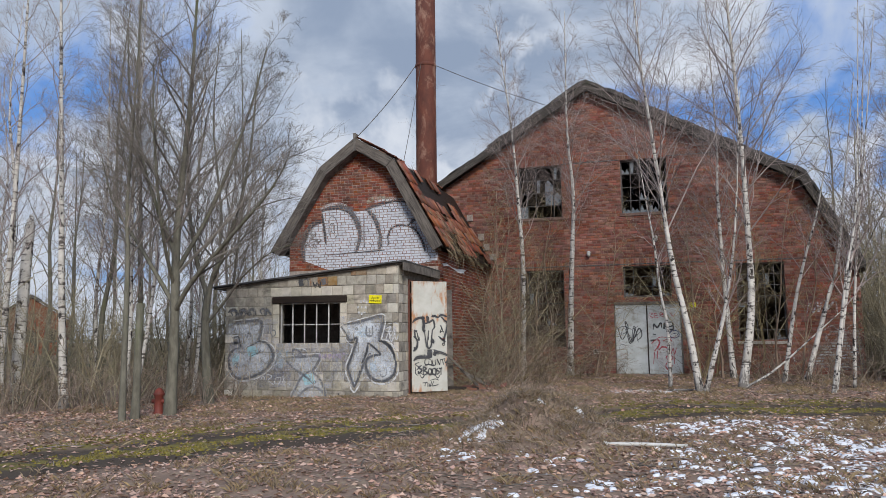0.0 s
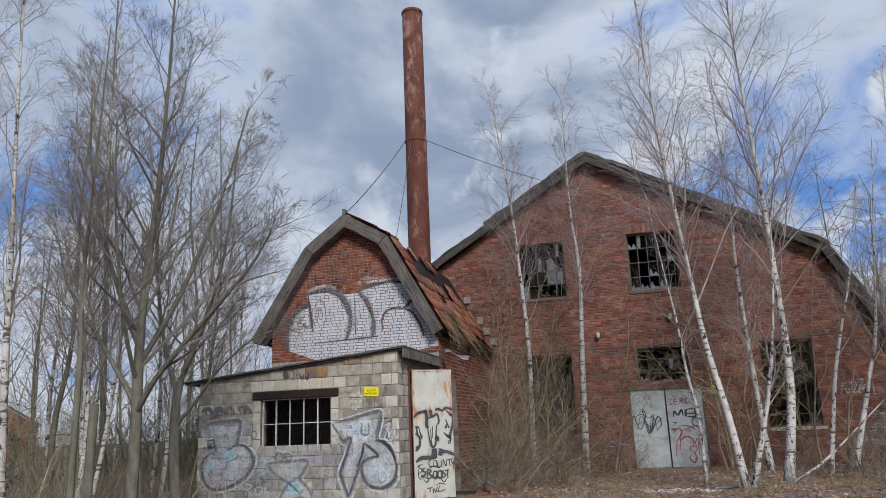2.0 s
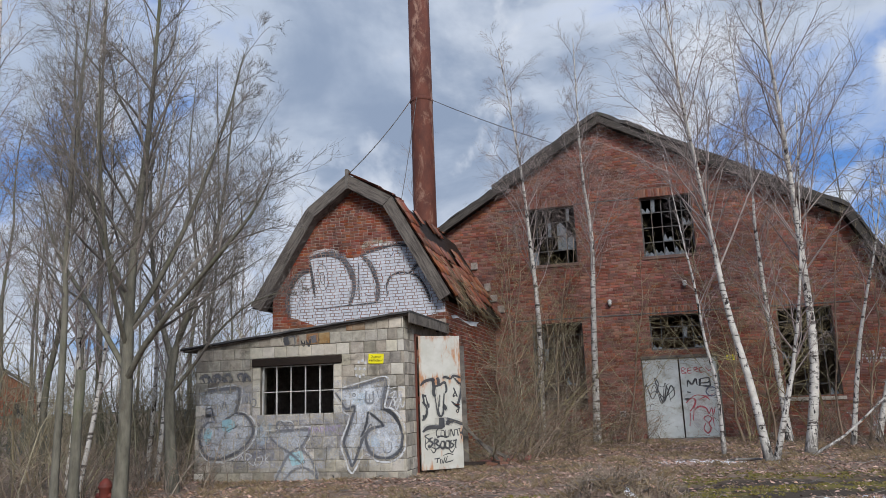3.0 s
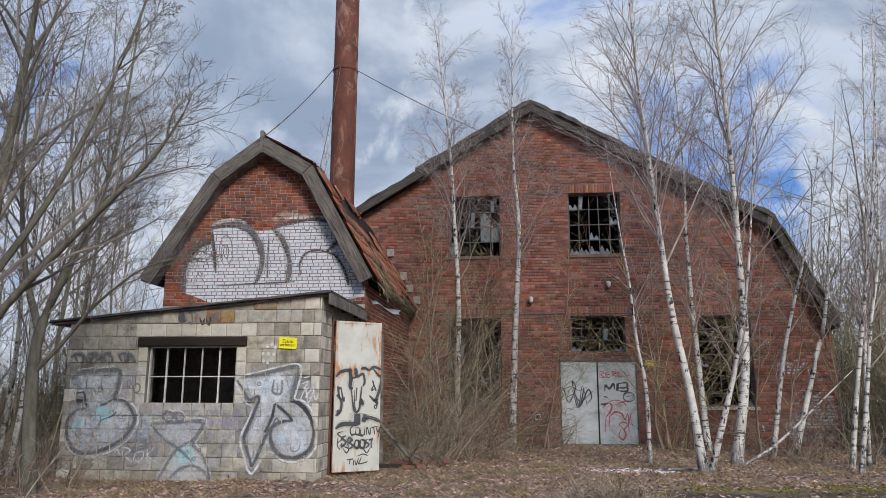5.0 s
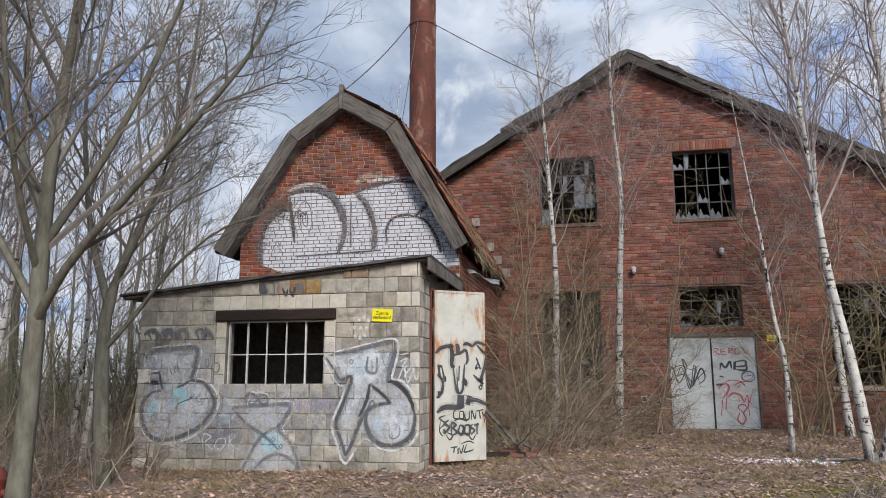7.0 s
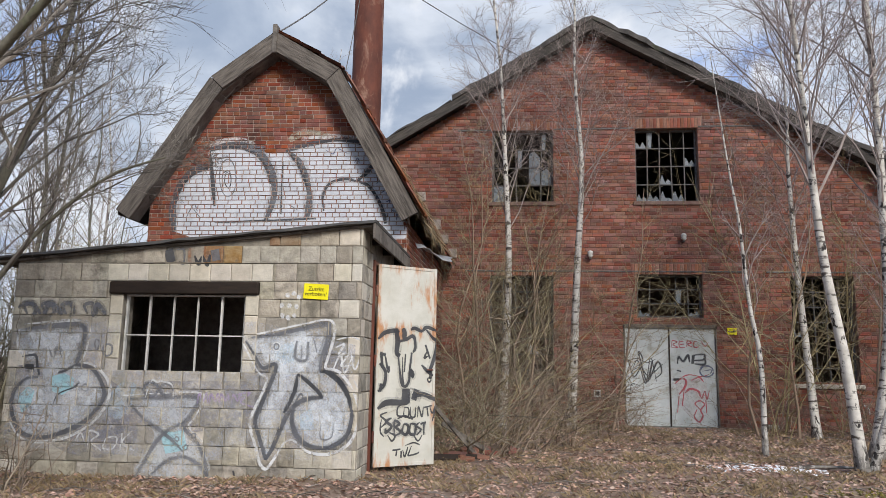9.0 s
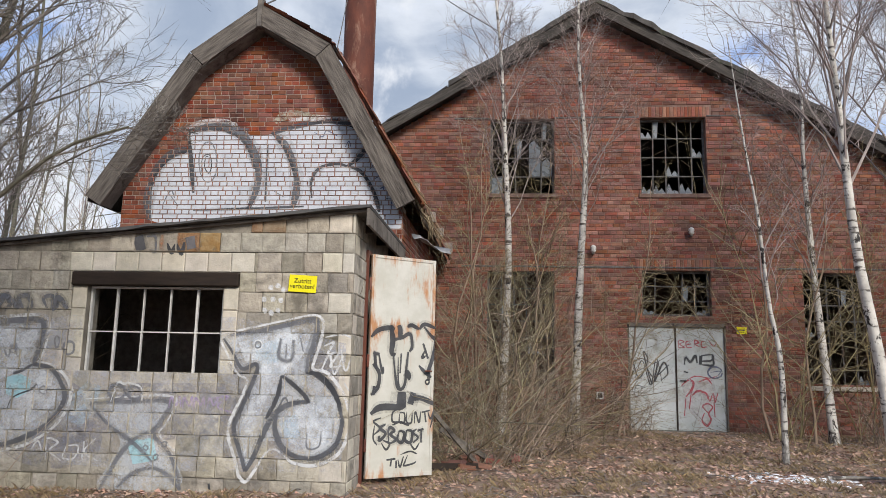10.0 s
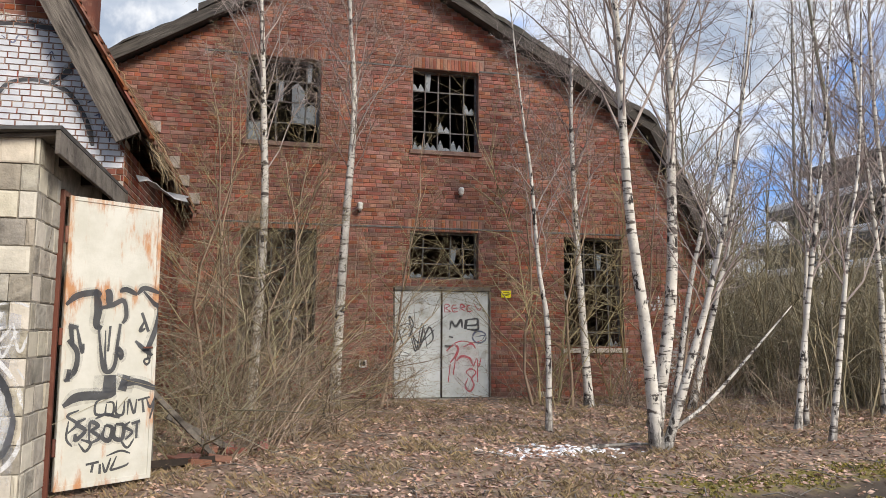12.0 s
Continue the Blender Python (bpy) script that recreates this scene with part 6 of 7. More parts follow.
def left_piece(can):
    """The rounded letter by the shed's far corner."""
    can.fill("silver", (-8.15, 1.62), (-7.82, 1.67), (-7.29, 1.69), (-7.25, 1.51), (-7.32, 1.24), (-7.09, 1.17), (-6.96, 0.97), (-6.98, 0.73), (-7.24, 0.51), (-7.66, 0.39), (-7.90, 0.42), (-8.07, 0.62), (-8.09, 0.86), (-7.96, 1.06), (-7.80, 1.09), (-7.73, 1.02), (-7.78, 1.26), (-8.01, 1.31))
    can.fill("bright", (-7.95, 1.59), (-7.37, 1.63), (-7.37, 1.46), (-7.44, 1.26), (-7.15, 1.13), (-7.05, 0.92), (-7.17, 0.73), (-7.51, 0.54), (-7.80, 0.52), (-7.96, 0.67), (-7.92, 0.94), (-7.68, 0.97), (-7.70, 1.31), (-7.85, 1.42))
    can.fill("blue", (-7.63, 1.09), (-7.47, 1.13), (-7.34, 1.07), (-7.35, 0.96), (-7.48, 0.88), (-7.60, 0.92))
    can.fill("blue", (-8.02, 0.84), (-7.90, 0.97), (-7.81, 0.92), (-7.85, 0.74), (-7.95, 0.67))
    can.line("grey", 0.055, (-8.01, 1.63), (-7.71, 1.67), (-7.35, 1.69), (-7.27, 1.63), (-7.29, 1.41), (-7.34, 1.24))
    can.line("black", 0.028, (-8.01, 1.31), (-7.85, 1.33), (-7.81, 1.21), (-7.78, 1.10))
    can.line("black", 0.07, (-7.96, 1.20), (-7.85, 1.19))
    can.line("dark", 0.05, (-7.79, 1.08), (-7.95, 1.05), (-8.07, 0.90), (-8.07, 0.67), (-7.92, 0.45), (-7.66, 0.40), (-7.33, 0.50), (-7.10, 0.65), (-6.96, 0.87), (-7.01, 1.04), (-7.14, 1.19), (-7.34, 1.23))
    can.line("dark", 0.03, (-7.34, 1.23), (-7.46, 1.16), (-7.55, 1.13))
    can.line("black", 0.016, (-7.58, 0.75), (-7.52, 0.89), (-7.34, 0.97), (-7.27, 1.03))
    can.line("pale", 0.03, (-8.08, 1.62), (-8.08, 1.47), (-8.03, 1.36), (-7.86, 1.36))
    can.line("pale", 0.032, (-7.30, 1.26), (-7.11, 1.22), (-6.93, 1.06), (-6.90, 0.85), (-7.04, 0.61), (-7.31, 0.43), (-7.65, 0.35), (-7.93, 0.39), (-8.10, 0.58))
    can.line("pale", 0.028, (-8.03, 1.69), (-7.71, 1.72), (-7.30, 1.74), (-7.21, 1.64), (-7.23, 1.39), (-7.28, 1.26))
    can.loop("grey", 0.016, (-7.83, 0.69), (-7.84, 0.66), (-7.86, 0.64), (-7.90, 0.64), (-7.92, 0.67), (-7.93, 0.71), (-7.91, 0.74), (-7.87, 0.75), (-7.84, 0.73))
    can.loop("grey", 0.014, (-7.16, 0.97), (-7.16, 0.94), (-7.19, 0.93), (-7.22, 0.94), (-7.24, 0.96), (-7.24, 0.98), (-7.22, 1.00), (-7.19, 1.01), (-7.17, 0.99))
    can.loop("grey", 0.012, (-7.43, 1.62), (-7.43, 1.60), (-7.45, 1.59), (-7.47, 1.59), (-7.48, 1.61), (-7.48, 1.63), (-7.47, 1.64), (-7.45, 1.65), (-7.43, 1.64))
    can.loop("grey", 0.012, (-7.53, 1.39), (-7.54, 1.36), (-7.56, 1.35), (-7.59, 1.35), (-7.61, 1.37), (-7.61, 1.41), (-7.60, 1.43), (-7.57, 1.43), (-7.55, 1.42))
    can.line("grey", 0.02, (-7.70, 1.44), (-7.62, 1.30), (-7.58, 1.42), (-7.51, 1.30))
    can.loop("grey", 0.022, (-6.91, 1.40), (-6.92, 1.36), (-6.95, 1.34), (-6.99, 1.34), (-7.02, 1.38), (-7.02, 1.43), (-7.00, 1.46), (-6.96, 1.47), (-6.92, 1.45))
    can.loop("grey", 0.02, (-7.07, 1.46), (-7.08, 1.43), (-7.09, 1.41), (-7.11, 1.41), (-7.12, 1.44), (-7.13, 1.48), (-7.12, 1.52), (-7.10, 1.52), (-7.08, 1.50))


def small_tags(can):
    """Faint tags and dark mist beside it."""
    can.fill("violet", (-7.66, 0.38), (-7.23, 0.48), (-6.92, 0.78), (-6.72, 0.78), (-6.55, 0.64), (-6.56, 0.35), (-6.89, 0.20), (-7.32, 0.23))
    can.line("pale", 0.02, (-7.10, 0.28), (-7.11, 0.48), (-6.99, 0.45), (-7.07, 0.37), (-6.94, 0.27))
    can.line("pale", 0.018, (-6.90, 0.41), (-6.92, 0.30), (-6.80, 0.30), (-6.77, 0.42), (-6.89, 0.42))
    can.line("pale", 0.018, (-6.71, 0.47), (-6.71, 0.27))
    can.line("pale", 0.018, (-6.59, 0.50), (-6.70, 0.37), (-6.55, 0.28))
    can.line("pale", 0.016, (-7.28, 0.34), (-7.20, 0.46), (-7.14, 0.34))
    can.line("grey", 0.045, (-8.01, 1.81), (-8.06, 1.92), (-7.96, 1.94), (-7.91, 1.84), (-7.96, 1.79))
    can.line("grey", 0.045, (-7.77, 1.81), (-7.83, 1.92), (-7.73, 1.94), (-7.67, 1.84), (-7.73, 1.79))
    can.line("grey", 0.045, (-7.52, 1.81), (-7.58, 1.92), (-7.48, 1.94), (-7.43, 1.84), (-7.48, 1.79))
    can.line("grey", 0.045, (-7.25, 1.81), (-7.30, 1.92), (-7.20, 1.94), (-7.15, 1.84), (-7.20, 1.79))
    can.fill("mistblue", (-6.93, 0.87), (-6.74, 1.07), (-6.58, 1.02), (-6.62, 0.78), (-6.76, 0.61), (-6.92, 0.68))


def middle_piece(can):
    """The crossed letter under the window."""
    can.fill("silver", (-6.66, 0.85), (-5.84, 0.88), (-5.92, 0.67), (-5.98, 0.55), (-5.78, 0.36), (-5.68, 0.06), (-6.47, 0.03), (-6.45, 0.21), (-6.33, 0.49))
    can.fill("blue", (-6.26, 0.50), (-5.98, 0.52), (-5.92, 0.31), (-6.17, 0.26))
    can.line("grey", 0.04, (-6.68, 0.85), (-6.31, 0.87), (-5.85, 0.88), (-5.91, 0.69), (-5.99, 0.56), (-5.82, 0.40), (-5.72, 0.22), (-5.66, 0.03))
    can.line("grey", 0.035, (-6.68, 0.84), (-6.49, 0.66), (-6.32, 0.55), (-6.13, 0.43), (-5.97, 0.29))
    can.line("grey", 0.035, (-5.93, 0.64), (-6.18, 0.50), (-6.32, 0.35), (-6.41, 0.18), (-6.50, 0.01))
    can.line("grey", 0.035, (-6.32, 0.03), (-6.17, 0.17), (-5.96, 0.23), (-5.77, 0.15), (-5.67, 0.03))
    can.line("pale", 0.02, (-6.73, 0.89), (-6.31, 0.92), (-5.79, 0.93), (-5.85, 0.68), (-5.92, 0.56), (-5.75, 0.40))
    can.loop("grey", 0.03, (-6.32, 0.97), (-6.34, 0.92), (-6.39, 0.89), (-6.44, 0.90), (-6.48, 0.94), (-6.49, 0.99), (-6.45, 1.03), (-6.40, 1.04), (-6.34, 1.01))
    can.loop("grey", 0.03, (-6.14, 0.97), (-6.16, 0.92), (-6.20, 0.90), (-6.25, 0.91), (-6.29, 0.94), (-6.29, 0.99), (-6.26, 1.02), (-6.21, 1.03), (-6.16, 1.01))
    can.line("pale", 0.02, (-6.46, 0.87), (-6.41, 1.06), (-6.34, 1.05), (-6.28, 1.06), (-6.15, 1.02), (-6.13, 0.88))
    can.loop("grey", 0.012, (-6.02, 0.43), (-6.03, 0.41), (-6.04, 0.40), (-6.06, 0.41), (-6.07, 0.42), (-6.07, 0.43), (-6.06, 0.45), (-6.05, 0.45), (-6.03, 0.44))
    can.loop("grey", 0.012, (-5.92, 0.33), (-5.92, 0.32), (-5.94, 0.31), (-5.95, 0.31), (-5.97, 0.33), (-5.97, 0.34), (-5.96, 0.35), (-5.94, 0.36), (-5.92, 0.35))
    can.loop("grey", 0.012, (-5.84, 0.46), (-5.84, 0.45), (-5.86, 0.44), (-5.87, 0.44), (-5.88, 0.45), (-5.89, 0.47), (-5.88, 0.48), (-5.86, 0.49), (-5.84, 0.48))
    can.line("black", 0.02, (-5.37, 0.10), (-5.35, 0.01))
    can.line("violet_line", 0.022, (-5.84, 0.82), (-5.82, 0.93), (-5.77, 0.85), (-5.74, 0.94), (-5.72, 0.83))
    can.line("violet_line", 0.022, (-5.70, 0.83), (-5.69, 0.93), (-5.63, 0.85), (-5.61, 0.94), (-5.59, 0.84))
    can.line("violet_line", 0.022, (-5.58, 0.83), (-5.57, 0.93), (-5.51, 0.86), (-5.48, 0.94), (-5.47, 0.84))
    can.line("violet_line", 0.022, (-5.44, 0.83), (-5.42, 0.93), (-5.37, 0.86), (-5.34, 0.94), (-5.33, 0.84))
    can.line("violet_line", 0.02, (-5.17, 0.79), (-5.33, 0.85), (-5.23, 0.95), (-5.38, 0.93))


def right_piece(can):
    """The large letter beside the door."""
    can.fill("silver", (-5.31, 1.53), (-4.95, 1.61), (-4.41, 1.73), (-4.35, 1.67), (-4.40, 1.39), (-4.42, 1.20), (-4.28, 1.16), (-4.12, 0.98), (-4.05, 0.74), (-4.13, 0.47), (-4.33, 0.37), (-4.54, 0.39), (-4.68, 0.52), (-4.89, 0.49), (-5.01, 0.23), (-5.15, 0.64), (-5.02, 1.01), (-4.97, 1.26), (-5.12, 1.23))
    can.fill("bright", (-5.16, 1.49), (-4.86, 1.56), (-4.44, 1.65), (-4.48, 1.39), (-4.63, 1.22), (-4.77, 1.09), (-4.90, 0.73), (-5.02, 0.40), (-5.08, 0.64), (-4.94, 1.05), (-4.91, 1.30), (-5.06, 1.29))
    can.fill("bright", (-4.61, 0.81), (-4.40, 0.90), (-4.23, 0.86), (-4.16, 0.70), (-4.23, 0.51), (-4.42, 0.45), (-4.59, 0.53))
    can.fill("mistblue", (-4.98, 1.46), (-4.75, 1.54), (-4.74, 1.30), (-4.88, 1.28), (-4.98, 1.34))
    can.fill("mistblue", (-4.69, 0.69), (-4.52, 0.80), (-4.47, 0.58), (-4.59, 0.53))
    can.line("dark", 0.05, (-5.32, 1.53), (-5.20, 1.37), (-5.10, 1.23), (-4.97, 1.28), (-4.95, 1.21), (-5.00, 1.05), (-5.10, 0.80), (-5.15, 0.64), (-5.09, 0.46), (-5.01, 0.23))
    can.line("dark", 0.05, (-5.01, 0.23), (-4.92, 0.40), (-4.84, 0.61), (-4.74, 0.79), (-4.59, 0.89), (-4.39, 0.92))
    can.line("grey", 0.05, (-5.29, 1.56), (-4.95, 1.61), (-4.65, 1.68), (-4.41, 1.73), (-4.35, 1.69), (-4.37, 1.51), (-4.42, 1.35), (-4.44, 1.20))
    can.line("black", 0.05, (-4.44, 1.20), (-4.34, 1.19), (-4.21, 1.09), (-4.11, 0.94), (-4.07, 0.81))
    can.line("dark", 0.05, (-4.07, 0.83), (-4.06, 0.69), (-4.12, 0.50), (-4.30, 0.38), (-4.51, 0.39), (-4.66, 0.49), (-4.73, 0.65), (-4.72, 0.79))
    can.line("black", 0.046, (-4.69, 1.17), (-4.56, 1.08), (-4.45, 0.98), (-4.40, 0.91))
    can.line("black", 0.042, (-4.69, 1.17), (-4.71, 1.01), (-4.75, 0.89), (-4.83, 0.74))
    can.line("dark", 0.02, (-4.73, 0.80), (-4.65, 0.95), (-4.61, 0.91))
    can.line("grey", 0.03, (-4.72, 1.54), (-4.73, 1.35), (-4.60, 1.33), (-4.59, 1.53))
    can.line("grey", 0.014, (-4.66, 1.49), (-4.66, 1.34))
    can.loop("grey", 0.014, (-4.92, 1.47), (-4.93, 1.45), (-4.95, 1.44), (-4.97, 1.44), (-4.98, 1.46), (-4.98, 1.48), (-4.97, 1.50), (-4.95, 1.50), (-4.93, 1.49))
    can.loop("pale", 0.012, (-4.91, 1.47), (-4.92, 1.44), (-4.94, 1.43), (-4.97, 1.43), (-4.99, 1.45), (-5.00, 1.49), (-4.98, 1.51), (-4.95, 1.52), (-4.92, 1.50))
    can.line("grey", 0.016, (-4.41, 0.62), (-4.39, 0.47), (-4.28, 0.49), (-4.26, 0.64))
    can.line("grey", 0.016, (-4.52, 1.55), (-4.48, 1.41))
    can.line("haze", 0.1, (-4.69, 0.45), (-4.50, 0.33), (-4.25, 0.36), (-4.05, 0.55))
    can.line("haze", 0.09, (-5.24, 1.29), (-5.11, 1.09), (-5.15, 0.72))
    can.line("pale", 0.03, (-5.37, 1.57), (-5.00, 1.65), (-4.61, 1.74), (-4.37, 1.78), (-4.29, 1.70), (-4.31, 1.51), (-4.36, 1.34), (-4.37, 1.24), (-4.22, 1.20), (-4.05, 0.99), (-3.98, 0.74), (-4.06, 0.45), (-4.29, 0.31), (-4.54, 0.33), (-4.71, 0.45), (-4.81, 0.41), (-4.91, 0.25), (-5.00, 0.13), (-5.08, 0.20), (-5.14, 0.40), (-5.21, 0.64), (-5.08, 0.97), (-5.04, 1.12), (-5.14, 1.17), (-5.24, 1.32), (-5.36, 1.53))
    can.line("pale", 0.02, (-4.27, 1.47), (-4.17, 1.51), (-4.23, 1.39), (-4.12, 1.41), (-4.20, 1.27), (-4.08, 1.28))
    can.line("pale", 0.018, (-4.29, 1.23), (-4.21, 1.39), (-4.16, 1.19), (-4.07, 1.38))
    can.line("pale", 0.018, (-4.10, 1.44), (-4.04, 1.23), (-3.96, 1.43), (-3.93, 1.19))
    can.line("pale", 0.016, (-4.05, 1.11), (-3.96, 0.99), (-3.91, 1.11), (-3.88, 0.91))
    can.line("pale", 0.016, (-4.26, 1.56), (-4.09, 1.59), (-3.96, 1.54))
    can.line("pale", 0.04, (-3.94, 1.69), (-3.86, 1.72), (-3.82, 1.65), (-3.87, 1.40), (-3.93, 1.11))
    can.line("pale", 0.02, (-4.05, 0.99), (-3.99, 0.83), (-3.94, 0.91))


def soot_marks(can):
    """Paint splashes and soot over the lintel."""
    can.fill("pale", (-4.83, 2.05), (-4.84, 2.03), (-4.86, 2.03), (-4.88, 2.05), (-4.87, 2.08), (-4.84, 2.08))
    can.fill("pale", (-4.75, 2.07), (-4.77, 2.05), (-4.79, 2.05), (-4.81, 2.07), (-4.79, 2.10), (-4.77, 2.10))
    can.fill("pale", (-4.70, 2.03), (-4.71, 2.01), (-4.74, 2.01), (-4.75, 2.03), (-4.74, 2.06), (-4.71, 2.06))
    can.fill("pale", (-4.89, 1.93), (-4.90, 1.91), (-4.93, 1.91), (-4.94, 1.93), (-4.93, 1.96), (-4.90, 1.96))
    can.fill("pale", (-4.80, 1.94), (-4.81, 1.91), (-4.84, 1.91), (-4.85, 1.93), (-4.84, 1.96), (-4.81, 1.96))
    can.fill("pale", (-4.72, 1.93), (-4.73, 1.90), (-4.75, 1.90), (-4.77, 1.93), (-4.76, 1.95), (-4.73, 1.95))
    can.fill("pale", (-4.88, 1.82), (-4.89, 1.79), (-4.91, 1.79), (-4.93, 1.82), (-4.92, 1.85), (-4.89, 1.85))
    can.fill("pale", (-4.74, 1.82), (-4.75, 1.80), (-4.78, 1.80), (-4.79, 1.82), (-4.78, 1.85), (-4.76, 1.85))
    can.fill("pale", (-4.81, 1.80), (-4.82, 1.77), (-4.85, 1.77), (-4.87, 1.80), (-4.85, 1.83), (-4.83, 1.83))
    can.line("dark", 0.1, (-6.32, 2.58), (-6.27, 2.43))
    can.line("grey", 0.12, (-5.75, 2.58), (-5.72, 2.45))
    can.line("rust", 0.05, (-6.05, 2.60), (-6.05, 2.48), (-6.02, 2.39))
    can.line("rust", 0.04, (-5.88, 2.62), (-5.87, 2.51))
    can.line("black", 0.03, (-5.99, 2.51), (-5.94, 2.41), (-5.90, 2.50))
    can.line("black", 0.03, (-5.89, 2.51), (-5.83, 2.40), (-5.80, 2.52))
    can.line("grey", 0.03, (-6.22, 2.58), (-6.13, 2.58), (-6.11, 2.43), (-6.18, 2.43))
    can.line("grey", 0.05, (-8.13, 1.89), (-7.95, 1.93), (-7.84, 1.81))
    can.line("grey", 0.05, (-7.79, 1.81), (-7.72, 1.93), (-7.56, 1.81))
    can.line("grey", 0.05, (-7.19, 1.79), (-7.14, 1.93), (-7.02, 1.81))


def gable_piece(can):
    """The white throw-up on the gable."""
    can.fill("white", (-7.56, 3.29), (-7.60, 3.67), (-7.53, 3.98), (-7.33, 4.25), (-7.06, 4.34), (-7.09, 4.59), (-6.73, 4.66), (-6.34, 4.61), (-6.07, 4.53), (-5.79, 4.57), (-5.42, 4.67), (-5.04, 4.71), (-4.72, 4.68), (-4.52, 4.55), (-4.45, 4.37), (-4.33, 4.14), (-4.10, 3.71), (-3.95, 3.39), (-3.94, 3.18), (-6.35, 2.97))
    can.line("pale", 0.12, (-7.13, 4.68), (-6.74, 4.74), (-6.35, 4.68))
    can.line("green", 0.13, (-5.80, 4.74), (-5.59, 4.85), (-5.15, 4.80))
    can.line("pale", 0.09, (-5.59, 4.76), (-5.15, 4.79), (-4.72, 4.77))
    can.line("dark", 0.12, (-7.57, 3.29), (-7.62, 3.64), (-7.55, 3.98), (-7.34, 4.26), (-7.07, 4.34))
    can.line("black", 0.05, (-7.59, 3.72), (-7.52, 3.96), (-7.33, 4.21), (-7.08, 4.31))
    can.line("black", 0.05, (-7.09, 4.63), (-7.01, 4.16), (-6.94, 3.69))
    can.line("dark", 0.10, (-7.08, 4.62), (-6.74, 4.69), (-6.35, 4.60), (-6.13, 4.37), (-6.00, 4.04), (-6.02, 3.72), (-6.12, 3.44))
    can.line("black", 0.045, (-7.06, 4.59), (-6.73, 4.64), (-6.39, 4.56), (-6.17, 4.34), (-6.06, 4.04))
    can.line("grey", 0.1, (-6.43, 4.63), (-6.18, 4.59))
    can.line("dark", 0.10, (-5.84, 4.58), (-5.63, 4.39), (-5.47, 4.04), (-5.43, 3.73), (-5.47, 3.49))
    can.line("black", 0.04, (-5.79, 4.52), (-5.61, 4.31), (-5.48, 4.00))
    can.line("black", 0.03, (-5.88, 4.40), (-5.88, 3.98), (-5.87, 3.56))
    can.loop("grey", 0.02, (-6.62, 4.14), (-6.63, 3.97), (-6.69, 3.86), (-6.78, 3.86), (-6.85, 3.97), (-6.89, 4.14), (-6.88, 4.32), (-6.82, 4.43), (-6.73, 4.43), (-6.66, 4.32))
    can.line("black", 0.018, (-6.73, 4.21), (-6.79, 4.22), (-6.80, 4.07), (-6.73, 3.98), (-6.70, 4.10), (-6.74, 4.25), (-6.84, 4.21), (-6.84, 3.99))
    can.line("dark", 0.075, (-5.83, 4.56), (-5.58, 4.65), (-5.26, 4.71))
    can.line("black", 0.065, (-5.37, 4.69), (-5.04, 4.74), (-4.75, 4.71), (-4.54, 4.59), (-4.44, 4.40), (-4.53, 4.23), (-4.68, 4.09))
    can.line("black", 0.05, (-5.20, 3.61), (-5.22, 3.85), (-5.11, 4.05), (-4.86, 4.11), (-4.67, 4.06))
    can.line("black", 0.06, (-4.72, 4.09), (-4.52, 4.00), (-4.38, 3.82), (-4.28, 3.60), (-4.23, 3.41))
    can.line("black", 0.03, (-6.92, 3.43), (-6.11, 3.46), (-5.31, 3.49))
    can.line("grey", 0.02, (-7.39, 3.50), (-7.28, 3.72), (-7.21, 3.61))
    can.line("grey", 0.015, (-7.34, 3.72), (-7.15, 3.50))
    can.line("grey", 0.015, (-5.75, 3.71), (-5.61, 3.63))
    can.line("blueink", 0.02, (-4.39, 4.03), (-4.27, 4.14), (-4.23, 3.87))
    can.line("blueink", 0.02, (-4.31, 3.89), (-4.20, 3.95), (-4.18, 3.73))
    can.line("blueink", 0.02, (-4.23, 3.75), (-4.14, 3.77), (-4.12, 3.59))
    can.line("blueink", 0.02, (-4.15, 3.61), (-4.07, 3.59), (-4.06, 3.46))
    can.line("blueink", 0.015, (-5.21, 4.58), (-5.09, 4.51), (-5.03, 4.60), (-4.87, 4.52))
    can.line("blueink", 0.012, (-4.75, 4.36), (-4.70, 4.44), (-4.67, 4.36))


